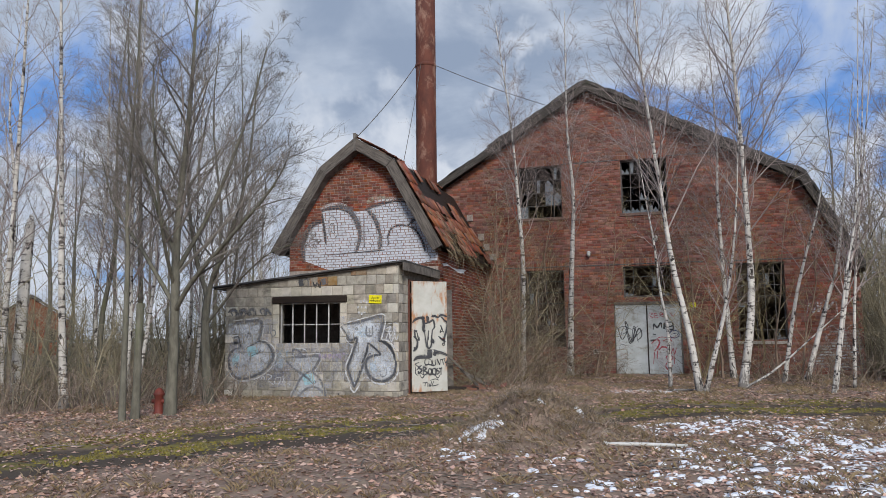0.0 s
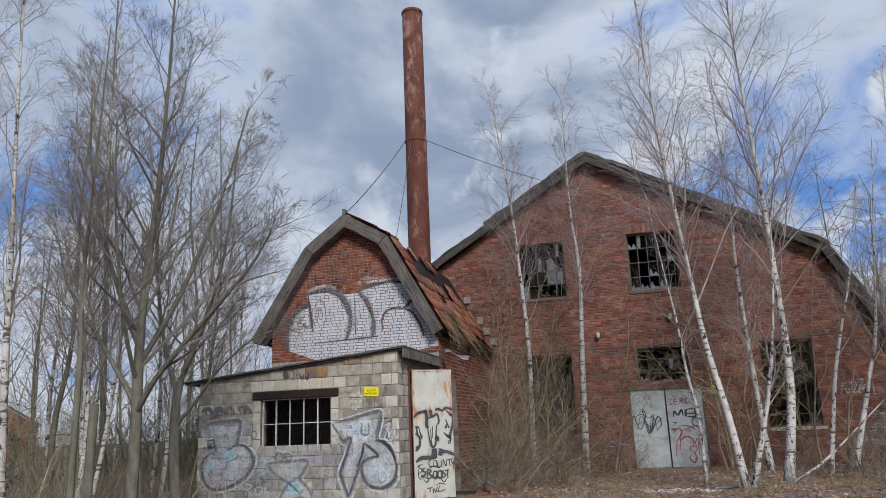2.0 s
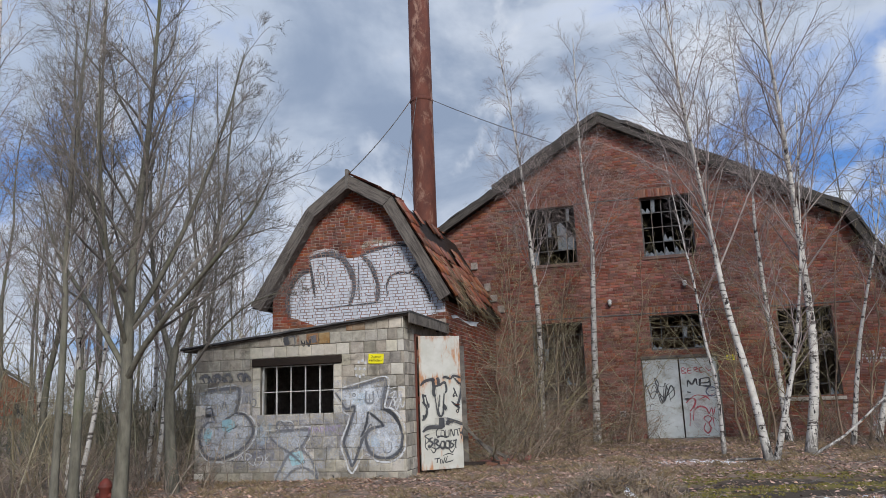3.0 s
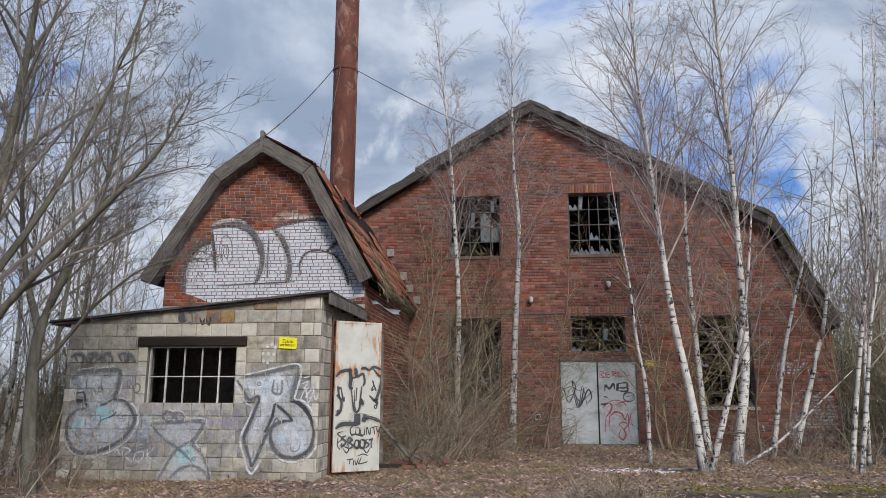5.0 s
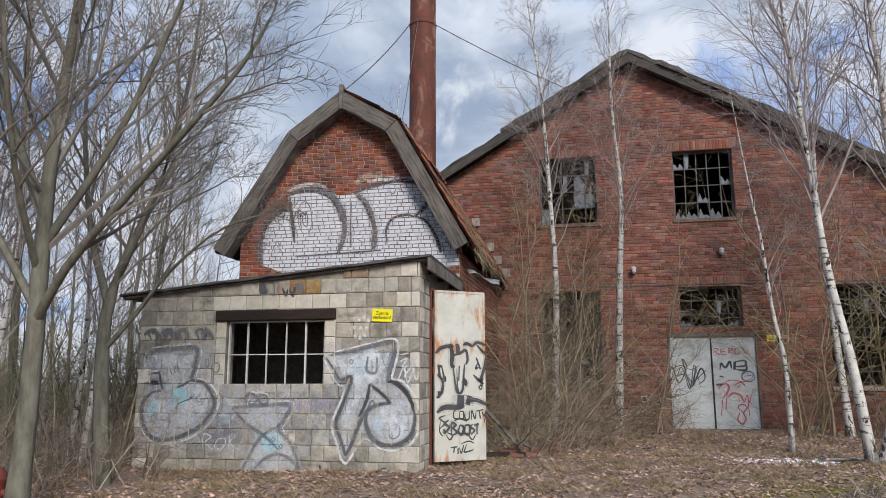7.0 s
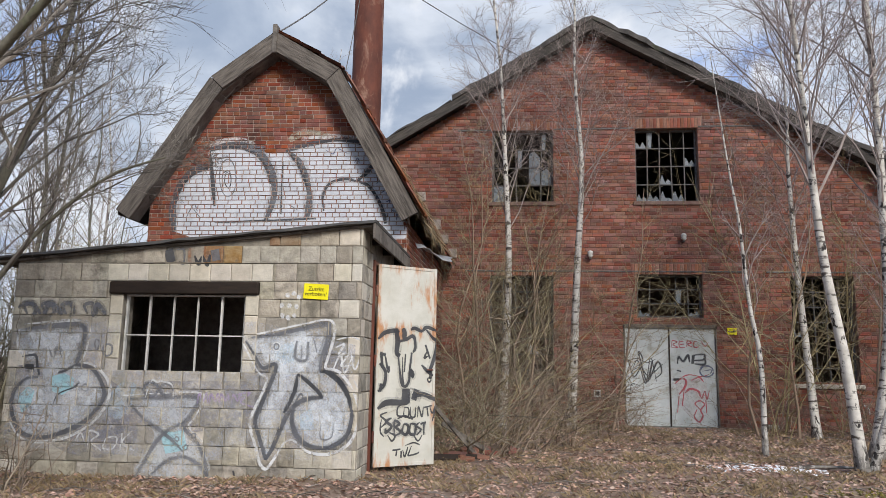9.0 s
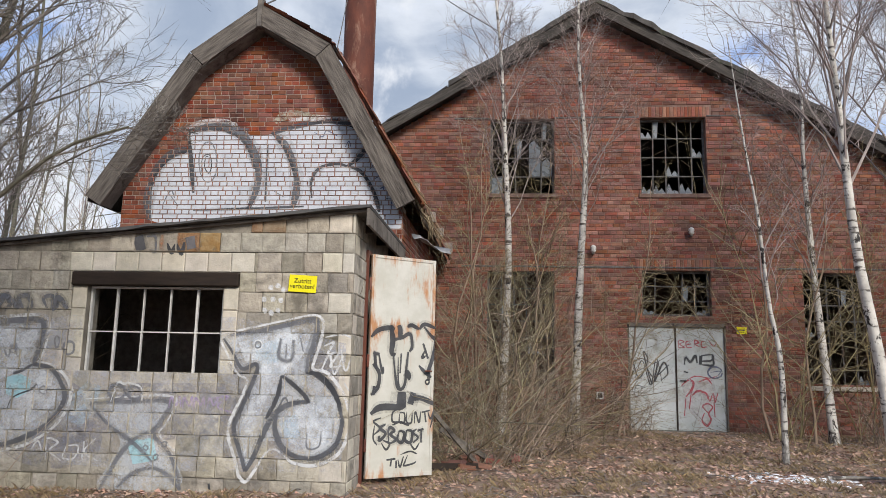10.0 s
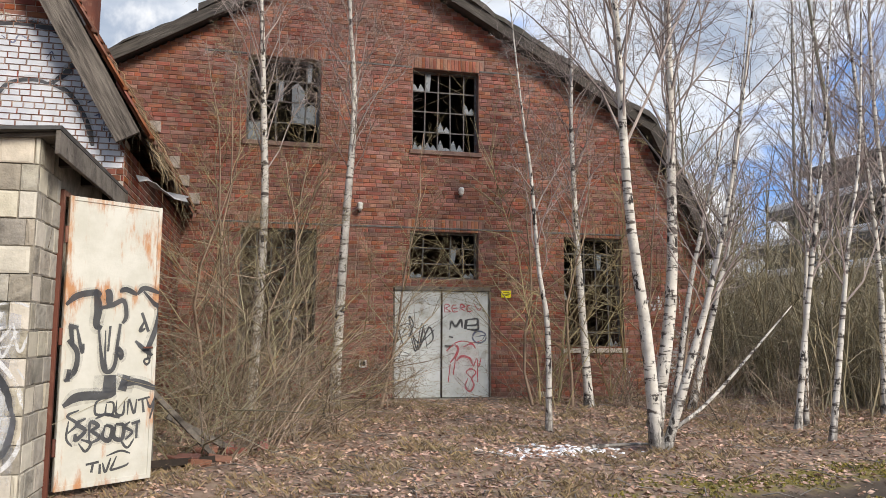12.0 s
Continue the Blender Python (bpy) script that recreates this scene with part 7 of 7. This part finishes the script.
def shed_door_tags(can):
    """Black tags on the open door."""
    can.line("black", 0.054, (0.01, 1.51), (0.10, 1.59), (0.24, 1.62), (0.30, 1.60))
    can.line("black", 0.064, (0.25, 1.65), (0.28, 1.49), (0.27, 1.35), (0.32, 1.32))
    can.line("black", 0.038, (0.28, 1.48), (0.40, 1.52), (0.50, 1.56), (0.53, 1.43), (0.50, 1.36))
    can.line("black", 0.058, (0.34, 1.65), (0.37, 1.61), (0.37, 1.52))
    can.line("black", 0.051, (0.46, 1.64), (0.52, 1.66), (0.62, 1.62))
    can.line("black", 0.045, (0.62, 1.62), (0.69, 1.68), (0.84, 1.64))
    can.line("black", 0.051, (0.68, 1.65), (0.78, 1.55), (0.84, 1.50), (0.82, 1.35), (0.76, 1.18), (0.72, 1.11))
    can.line("black", 0.032, (0.04, 1.34), (0.12, 1.32))
    can.line("black", 0.032, (0.06, 1.32), (0.08, 1.17))
    can.line("black", 0.032, (0.11, 1.32), (0.16, 1.12), (0.17, 1.19))
    can.line("black", 0.038, (0.29, 1.34), (0.31, 1.18), (0.35, 0.98), (0.41, 0.95), (0.45, 1.02), (0.46, 1.17), (0.48, 1.36))
    can.line("black", 0.064, (0.47, 1.16), (0.49, 1.09), (0.47, 1.07))
    can.line("black", 0.045, (0.03, 0.88), (0.11, 0.97), (0.12, 1.12), (0.04, 1.22))
    can.line("black", 0.064, (0.03, 0.68), (0.15, 0.75), (0.38, 0.75), (0.47, 0.77))
    can.line("black", 0.115, (0.41, 0.92), (0.41, 0.77))
    can.line("black", 0.077, (0.56, 0.91), (0.52, 0.78))
    can.line("black", 0.064, (0.50, 0.83), (0.65, 0.85), (0.84, 0.78))
    can.line("black", 0.020, (0.35, 1.30), (0.36, 1.05), (0.38, 0.97))
    can.line("black", 0.020, (0.39, 1.34), (0.38, 1.12))
    can.line("black", 0.032, (0.62, 1.21), (0.71, 1.13), (0.79, 1.08))
    can.line("black", 0.026, (0.70, 1.39), (0.66, 1.30), (0.71, 1.32))
    can.line("black", 0.028, (0.67, 1.46), (0.74, 1.29))
    can.line("black", 0.020, (0.35, 0.72), (0.30, 0.69), (0.30, 0.60), (0.37, 0.59))
    can.line("black", 0.020, (0.39, 0.68), (0.39, 0.59), (0.45, 0.59), (0.45, 0.68), (0.39, 0.69))
    can.line("black", 0.020, (0.48, 0.70), (0.48, 0.59), (0.54, 0.58), (0.55, 0.69))
    can.line("black", 0.020, (0.58, 0.57), (0.59, 0.70), (0.64, 0.58), (0.66, 0.70))
    can.line("black", 0.020, (0.71, 0.70), (0.73, 0.58))
    can.line("black", 0.020, (0.67, 0.69), (0.78, 0.71))
    can.line("black", 0.023, (0.75, 0.70), (0.79, 0.62), (0.84, 0.72), (0.79, 0.52))
    can.line("black", 0.026, (0.16, 0.64), (0.07, 0.60), (0.15, 0.53), (0.08, 0.46))
    can.line("black", 0.041, (0.22, 0.57), (0.15, 0.53), (0.22, 0.47), (0.15, 0.40), (0.14, 0.45))
    can.line("black", 0.044, (0.26, 0.37), (0.26, 0.53), (0.33, 0.50), (0.28, 0.46), (0.35, 0.40), (0.27, 0.36))
    can.line("black", 0.038, (0.39, 0.50), (0.37, 0.40), (0.43, 0.37), (0.45, 0.47), (0.39, 0.50))
    can.line("black", 0.038, (0.48, 0.50), (0.47, 0.39), (0.54, 0.37), (0.55, 0.48), (0.48, 0.50))
    can.line("black", 0.033, (0.61, 0.51), (0.56, 0.47), (0.63, 0.42), (0.57, 0.36))
    can.line("black", 0.031, (0.62, 0.49), (0.70, 0.51))
    can.line("black", 0.033, (0.67, 0.50), (0.67, 0.36))
    can.line("black", 0.026, (0.17, 0.37), (0.23, 0.30), (0.27, 0.36), (0.19, 0.40))
    can.line("black", 0.026, (0.52, 0.37), (0.59, 0.29), (0.65, 0.36))
    can.line("black", 0.023, (0.08, 0.56), (0.07, 0.42), (0.12, 0.35))
    can.line("black", 0.023, (0.30, 0.56), (0.39, 0.59), (0.51, 0.55))
    can.line("black", 0.023, (0.24, 0.19), (0.35, 0.20))
    can.line("black", 0.023, (0.30, 0.19), (0.29, 0.12))
    can.line("black", 0.023, (0.36, 0.18), (0.36, 0.10))
    can.line("black", 0.023, (0.38, 0.19), (0.41, 0.11), (0.45, 0.22))
    can.line("black", 0.023, (0.50, 0.23), (0.47, 0.16), (0.46, 0.12), (0.58, 0.14), (0.61, 0.16))
    can.line("black", 0.018, (0.41, 0.24), (0.53, 0.27), (0.62, 0.24))
    can.line("black", 0.038, (0.05, 0.88), (0.06, 0.98))
    can.loop("black", 0.018, (0.76, 1.03), (0.75, 1.01), (0.73, 1.00), (0.71, 1.02), (0.71, 1.04), (0.73, 1.05), (0.75, 1.05))


def hall_door_tags(can):
    """Scribbles on the double door."""
    can.line("black", 0.03, (-0.95, 1.17), (-0.88, 1.37), (-0.75, 1.01), (-0.57, 1.36), (-0.65, 1.52), (-0.49, 0.91), (-0.37, 1.33), (-0.45, 0.94), (-0.26, 1.33), (-0.18, 1.12), (-0.32, 0.97))
    can.line("black", 0.022, (-0.89, 1.08), (-0.62, 1.21), (-0.45, 1.04), (-0.15, 1.29))
    can.line("black", 0.02, (-0.85, 0.93), (-0.68, 1.36), (-0.52, 0.88), (-0.40, 1.41), (-0.29, 0.92))
    can.line("black", 0.02, (-0.92, 1.31), (-0.69, 1.40), (-0.48, 1.31), (-0.29, 1.39))
    can.line("black", 0.014, (-0.85, 0.65), (-0.80, 0.86), (-0.62, 0.82))
    can.line("red", 0.024, (0.04, 1.64), (0.06, 1.78), (0.15, 1.75), (0.07, 1.70), (0.16, 1.64), (0.04, 1.63))
    can.line("red", 0.022, (0.29, 1.77), (0.20, 1.75), (0.21, 1.64), (0.31, 1.64))
    can.line("red", 0.022, (0.21, 1.70), (0.29, 1.71))
    can.line("red", 0.022, (0.35, 1.65), (0.37, 1.78), (0.45, 1.74), (0.37, 1.71), (0.46, 1.65))
    can.line("red", 0.022, (0.57, 1.77), (0.50, 1.75), (0.51, 1.65), (0.61, 1.66))
    can.line("red", 0.018, (0.64, 1.79), (0.73, 1.67), (0.80, 1.76))
    can.line("black", 0.04, (0.15, 1.29), (0.18, 1.44), (0.27, 1.35), (0.37, 1.48), (0.40, 1.33))
    can.line("black", 0.055, (0.48, 1.48), (0.46, 1.30))
    can.line("black", 0.04, (0.48, 1.48), (0.70, 1.50), (0.68, 1.39), (0.49, 1.37))
    can.line("black", 0.035, (0.49, 1.30), (0.71, 1.30), (0.70, 1.48))
    can.line("black", 0.03, (0.13, 1.16), (0.22, 1.14))
    can.line("red", 0.04, (0.08, 0.88), (0.21, 0.99), (0.31, 0.95), (0.28, 0.81), (0.16, 0.66))
    can.line("red", 0.04, (0.28, 0.69), (0.39, 0.78), (0.55, 0.74), (0.59, 0.63))
    can.line("red", 0.035, (0.42, 0.96), (0.58, 1.02), (0.67, 0.93))
    can.line("red", 0.03, (0.59, 0.71), (0.62, 0.59), (0.69, 0.74), (0.72, 0.57), (0.78, 0.75))
    can.line("red", 0.035, (0.51, 0.36), (0.46, 0.21), (0.55, 0.11), (0.63, 0.23), (0.59, 0.35), (0.67, 0.47), (0.58, 0.54), (0.48, 0.48), (0.59, 0.35))
    can.line("red", 0.02, (0.16, 0.63), (0.12, 0.29))
    can.line("red", 0.02, (0.27, 0.78), (0.22, 0.43))
    can.line("red", 0.018, (0.70, 0.57), (0.71, 0.29))
    can.line("red", 0.02, (0.13, 0.96), (0.36, 1.07), (0.63, 1.04), (0.79, 1.09))
    can.loop("ink", 0.03, (0.88, 1.15), (0.85, 1.08), (0.76, 1.04), (0.67, 1.05), (0.61, 1.11), (0.61, 1.18), (0.67, 1.25), (0.77, 1.26), (0.85, 1.22))
    can.line("ink", 0.02, (0.65, 1.15), (0.84, 1.18), (0.80, 1.09))
    can.fill("pinkmist", (0.08, 0.96), (0.71, 1.00), (0.76, 0.66), (0.58, 0.06), (0.39, 0.21), (0.15, 0.43))


HALL_SPRAY = [
    ("fill", "patch", 0, [(5.17, 0.21), (5.49, 1.01), (5.84, 1.34), (6.56, 1.35), (6.59, 0.95), (6.62, 0.29)]),
    ("fill", "patch", 0, [(5.38, 0.41), (5.68, 0.92), (6.48, 1.15), (6.6, 0.62), (6.62, 0.27), (6.01, 0.21)]),
    ("line", "pale", 0.12, [(5.31, 0.34), (5.67, 0.74), (6.04, 0.61), (6.58, 0.88)]),
    ("line", "pale", 0.06, [(5.25, 1.81), (5.35, 2.12), (5.43, 1.85), (5.54, 2.15), (5.56, 1.88), (5.67, 2.13), (5.81, 2.18), (5.69, 1.88), (5.85, 2.02), (6.0, 2.15), (6.04, 1.81)]),
    ("line", "pale", 0.05, [(4.38, 0.73), (4.53, 0.93), (4.69, 0.83), (4.54, 0.53), (4.81, 0.67), (4.89, 0.47)]),
    ("line", "pale", 0.04, [(5.65, 1.34), (5.86, 1.48), (6.11, 1.34), (6.38, 1.51)]),
]
PAINT = {"patch": "fill_patch", "silver": "fill_silver", "white": "fill_white", "pale": "stroke_white", "blue": "fill_blue", "violet": "fill_violet", "black": "stroke", "dark": "stroke_dark", "grey": "stroke_grey", "mist": "fill_mist", "haze_dark": "haze_dark", "haze_pale": "haze_pale", "violet_line": "stroke_violet", "red": "stroke_red", "rust": "stroke_rust", "blueink": "stroke_ink", "ink": "stroke_ink", "bright": "fill_bright", "mistblue": "fill_mistblue", "haze": "haze_dark", "green": "haze_green", "pinkmist": "haze_pink"}


def spray(parent, shapes, rects, to_world=None, names="graffiti"):
    """Paint lies on the faces of the pieces alone, so that the joints stay open. rects: x0, x1, z0, z1 and the face's y."""
    lifts = {}
    halo = {"black": "haze_dark", "dark": "haze_dark", "grey": "haze_dark", "white": "haze_pale"}
    shapes = [s for sh in shapes for s in (((sh[0], halo[sh[1]], sh[2] * 1.9, sh[3]), sh) if sh[0] != "fill" and sh[1] in halo and sh[2] > 0.028 else (sh,))]
    for kind, col, width, pts in shapes:
        if kind == "fill":
            line = [p[:2] for p in spline([(x, z, 0) for x, z in pts + pts[:1]], 6 * len(pts))][:-1] if len(pts) > 7 else pts
            polys = [[(p[0], p[1]) for p in line]]
        else:
            loop = kind == "loop"
            ctrl = [(x, z, 0) for x, z in (pts + pts[:1] if loop else pts)]
            line = spline(ctrl, 6 * len(ctrl)) if len(ctrl) > 2 else [Vector(ctrl[0]).lerp(Vector(ctrl[1]), i / 6) for i in range(7)]
            edge, n = [], len(line)
            for i, p in enumerate(line):
                d = line[min(i + 1, n - 1)] - line[max(i - 1, 0)]
                s = Vector((-d.y, d.x, 0)).normalized() * width * 0.5 * (1.0 + 0.5 * noise.noise((p.x * 3, p.y * 3, width * 50)))
                if not loop and len(ctrl) > 2:
                    s *= 0.45 + 0.55 * min(1.0, 4 * i / n, 4 * (n - 1 - i) / n + 0.2)
                edge.append((p + s, p - s))
            polys = [[(a[0].x, a[0].y), (b[0].x, b[0].y), (b[1].x, b[1].y), (a[1].x, a[1].y)] for a, b in zip(edge, edge[1:])]
        lift = 0.002 + 0.00022 * len(lifts)
        lifts[len(lifts)] = lift
        verts, faces = [], []
        for poly in polys:
            xs, zs = [p[0] for p in poly], [p[1] for p in poly]
            for x0, x1, z0, z1, y in rects:
                if x1 < min(xs) or x0 > max(xs) or z1 < min(zs) or z0 > max(zs):
                    continue
                cut = clip_poly(poly, x0, x1, z0, z1)
                if len(cut) > 2:
                    n = len(verts)
                    verts += [(x, y - lift, z) for x, z in cut]
                    faces.append(tuple(range(n, n + len(cut))))
        if faces:
            ob = part(names, mesh_from(names, verts, faces, M[PAINT[col]]), None, parent)
            ob.visible_shadow = False


# ---- pieces of the walls ----
def as_parts(name, rects, y, depth, parent, pick, rng, proud, chip, turn=None):
    """Each piece an object; alike ones share a mesh. Returns the faces for the paint."""
    cache, faces = {}, []
    for r in rects:
        x0, x1, z0, z1 = r
        mat = pick(r)
        key = (round((x1 - x0) / 0.02), round((z1 - z0) / 0.01), mat, rng.randrange(3))
        if key not in cache:
            cache[key] = piece_mesh(name, x1 - x0, z1 - z0, depth, M[mat], rng, chip)
        f = y - proud * rng.uniform(0.2, 1.6)
        ob = part(name, cache[key], None, parent)
        ob.matrix_basis = (turn or Matrix.Identity(4)) @ pose((x0 + x1) / 2, f, (z0 + z1) / 2, 0, 0, rng.gauss(0, 0.25))
        faces.append((x0 + 0.004, x1 - 0.004, z0 + 0.003, z1 - 0.003, f - 0.0015))
    return faces


rng = random.Random(71)


def shed_pick(r):
    x, z = (r[0] + r[1]) / 2, (r[2] + r[3]) / 2
    row = int((z + 0.06) / 0.207)
    quoin = x > -4.24 and row % 2 == 1
    if (-5.95 < x < -5.4 and 2.42 < z < 2.62) or (-5.05 < x < -4.7 and z > 2.58):
        return "block_rust"
    return "block_pale" if quoin or (x < -7.98 and row % 3 == 0) or (row == 0 and x < -7.9) else "block"


HEAD = (-7.06, -5.05, 2.217, 2.415)
JAMBS = ((-7.0, -6.84, 1.1, 2.055), (-5.36, -5.20, 1.1, 2.055))
shed_rects = lay_courses(SHED_OUT, [(-6.84, -5.36, 1.1, 2.06), (-7.0, -5.2, 2.06, 2.205), HEAD, *JAMBS], -0.06, 0.207, 0.232, rng, 0.009, 0.2)
surround = []
for x0, x1, z0, z1 in JAMBS:
    cuts = [z0, z0 + 0.21, z0 + 0.5, z0 + 0.72, z1]
    surround += [(x0 + 0.003, x1 - 0.003, a + 0.004, b - 0.004) for a, b in zip(cuts, cuts[1:])]
cuts = [HEAD[0] + (HEAD[1] - HEAD[0]) * k / 8 for k in range(9)]
surround += [(a + 0.003, b - 0.003, HEAD[2], HEAD[3]) for a, b in zip(cuts, cuts[1:])]
shed_faces = as_parts("block", shed_rects, SY + 0.0, 0.1, shed_wall, shed_pick, rng, 0.010, 0.03)
shed_faces += as_parts("block", surround, SY + 0.002, 0.1, shed_wall, lambda r: "block_pale", rng, 0.006, 0.006)
east = pose(SX1, 0, 0, 0, 0, 90)
side_out = [(SY + 0.012, -0.06), (DOOR_Y0 - 0.05, -0.06), (DOOR_Y0 - 0.05, 2.80), (SY + 0.012, 2.80)]
side_rects = lay_courses(side_out, [], -0.06, 0.207, 0.26, rng, 0.011, 0.1)
as_parts("block", side_rects, 0.0, 0.1, shed_side, lambda r: "block_pale" if r[0] < SY + 0.06 and int((r[2] + 0.1) / 0.207) % 2 == 0 else "block", rng, 0.005, 0.006, east)
OVERSPRAY = ("fill", "mist", 0, [(-8.15, 0.3), (-6.0, 0.2), (-4.05, 0.25), (-4.05, 1.5), (-5.2, 1.75), (-7.0, 1.75), (-8.15, 1.5)])
SHADES = [("fill", "violet", 0, [(-6.75, 0.62), (-5.9, 0.5), (-5.0, 0.6), (-4.85, 0.95), (-5.3, 1.08), (-6.3, 1.06)]),
          ("fill", "violet", 0, [(-4.75, 0.4), (-4.2, 0.5), (-4.1, 1.2), (-4.4, 1.55), (-4.8, 1.3), (-4.9, 0.8)]),
          ("fill", "violet", 0, [(-8.1, 0.45), (-7.2, 0.35), (-6.6, 0.5), (-6.8, 1.0), (-7.3, 1.3), (-8.1, 1.2)])]
can = Can()
for paint in (small_tags, left_piece, middle_piece, right_piece, soot_marks):
    paint(can)
spray(shed_wall, [OVERSPRAY] + SHADES + can.shapes, shed_faces + [(SX0, SX1, -0.06, 1.09, SY + 0.0095), (SX0, -7.0, 1.09, 2.2, SY + 0.0095), (-5.2, SX1, 1.09, 2.2, SY + 0.0095)])

gable_rects = lay_courses([(-8.0, 2.35)] + [(-3.9, 2.35)] + AN_OUT[2:], [], 2.35, 0.0685, 0.215, rng, 0.008, 0.03, True)
gable_faces = []
for wall, lo, hi, first in ((gable_wall, 3.0, PEAK_Z, -5.6), (gable_peak, PEAK_Z, 9.0, -6.2)):
    rows = sorted((r for r in gable_rects if lo <= r[2] < hi), key=lambda r: r[0] < first)
    gable_faces += as_parts("brick", rows[:290], GY + 0.002, 0.06, wall, lambda r: "gable_brick", rng, 0.005, 0.004)
    joined = part("brick_rest", joined_pieces("brick_rest", rows[290:], GY + 0.002, 0.05, M["gable_brick_joined"], rng, 0.005, gable_faces), None, wall)
    joined["kind"] = "stuff"
can = Can()
gable_piece(can)
spray(gable_wall, can.shapes, gable_faces)

annex_rects = lay_courses([(GY, 0.0), (HY, 0.0), (HY, 3.4), (GY, 3.4)], [], 0.0, 0.084, 0.252, rng, 0.013)
ob = part("brick_rest", joined_pieces("brick_rest", annex_rects, 0.0, 0.02, M["gable_brick_joined"], rng), None, annex_side)
ob.matrix_basis = pose(-3.898, 0, 0, 0, 0, 90)
ob["kind"] = "stuff"

LINTELS = [(o[0] - 0.12, o[1] + 0.12, o[3], o[3] + 0.23) for o in HALL_OPEN if o[3] > 3]
soldiers = [(x0 + k * 0.0745, x0 + k * 0.0745 + 0.066, z0 + 0.006, z1) for x0, x1, z0, z1 in LINTELS for k in range(int((x1 - x0) / 0.0745))]
as_parts("lintel_brick", soldiers, HY + 0.002, 0.05, hall_wall, lambda r: "lintel_brick", rng, 0.006, 0.003)
hall_rects = lay_courses(HALL_OUT, HALL_OPEN + LINTELS, 0.0, 0.08, 0.248, rng, 0.010, 0.04, True)
near = [r for r in hall_rects if -1.40 < r[0] < 0.0 and 0.6 < r[2] < 5.2][:300]
chosen = set(near)
hall_faces = as_parts("brick", near, HY + 0.002, 0.05, hall_wall, lambda r: "brick_piece", rng, 0.006, 0.004)
rest_rects = [r for r in hall_rects if r not in chosen]
rest = part("brick_rest", joined_pieces("brick_rest", rest_rects, HY + 0.002, 0.04, M["brick"], rng, 0.007), None, hall_wall)
rest["kind"] = "stuff"
spray(hall_wall, HALL_SPRAY, [(a + 0.006, b - 0.006, c + 0.006, d - 0.006, HY - 0.011) for a, b, c, d in rest_rects if a > 4.7])
can = Can()
hall_door_tags(can)
spray(hall_door, can.shapes, [(-0.93, -0.035, 0.01, 2.03, -0.022), (0.01, 0.93, 0.01, 2.03, -0.022)], names="tag")
can = Can()
shed_door_tags(can)
spray(shed_door, can.shapes, [(0.003, DW - 0.003, 0.005, DH - 0.005, -0.0295)], names="tag")
lay_tiles()
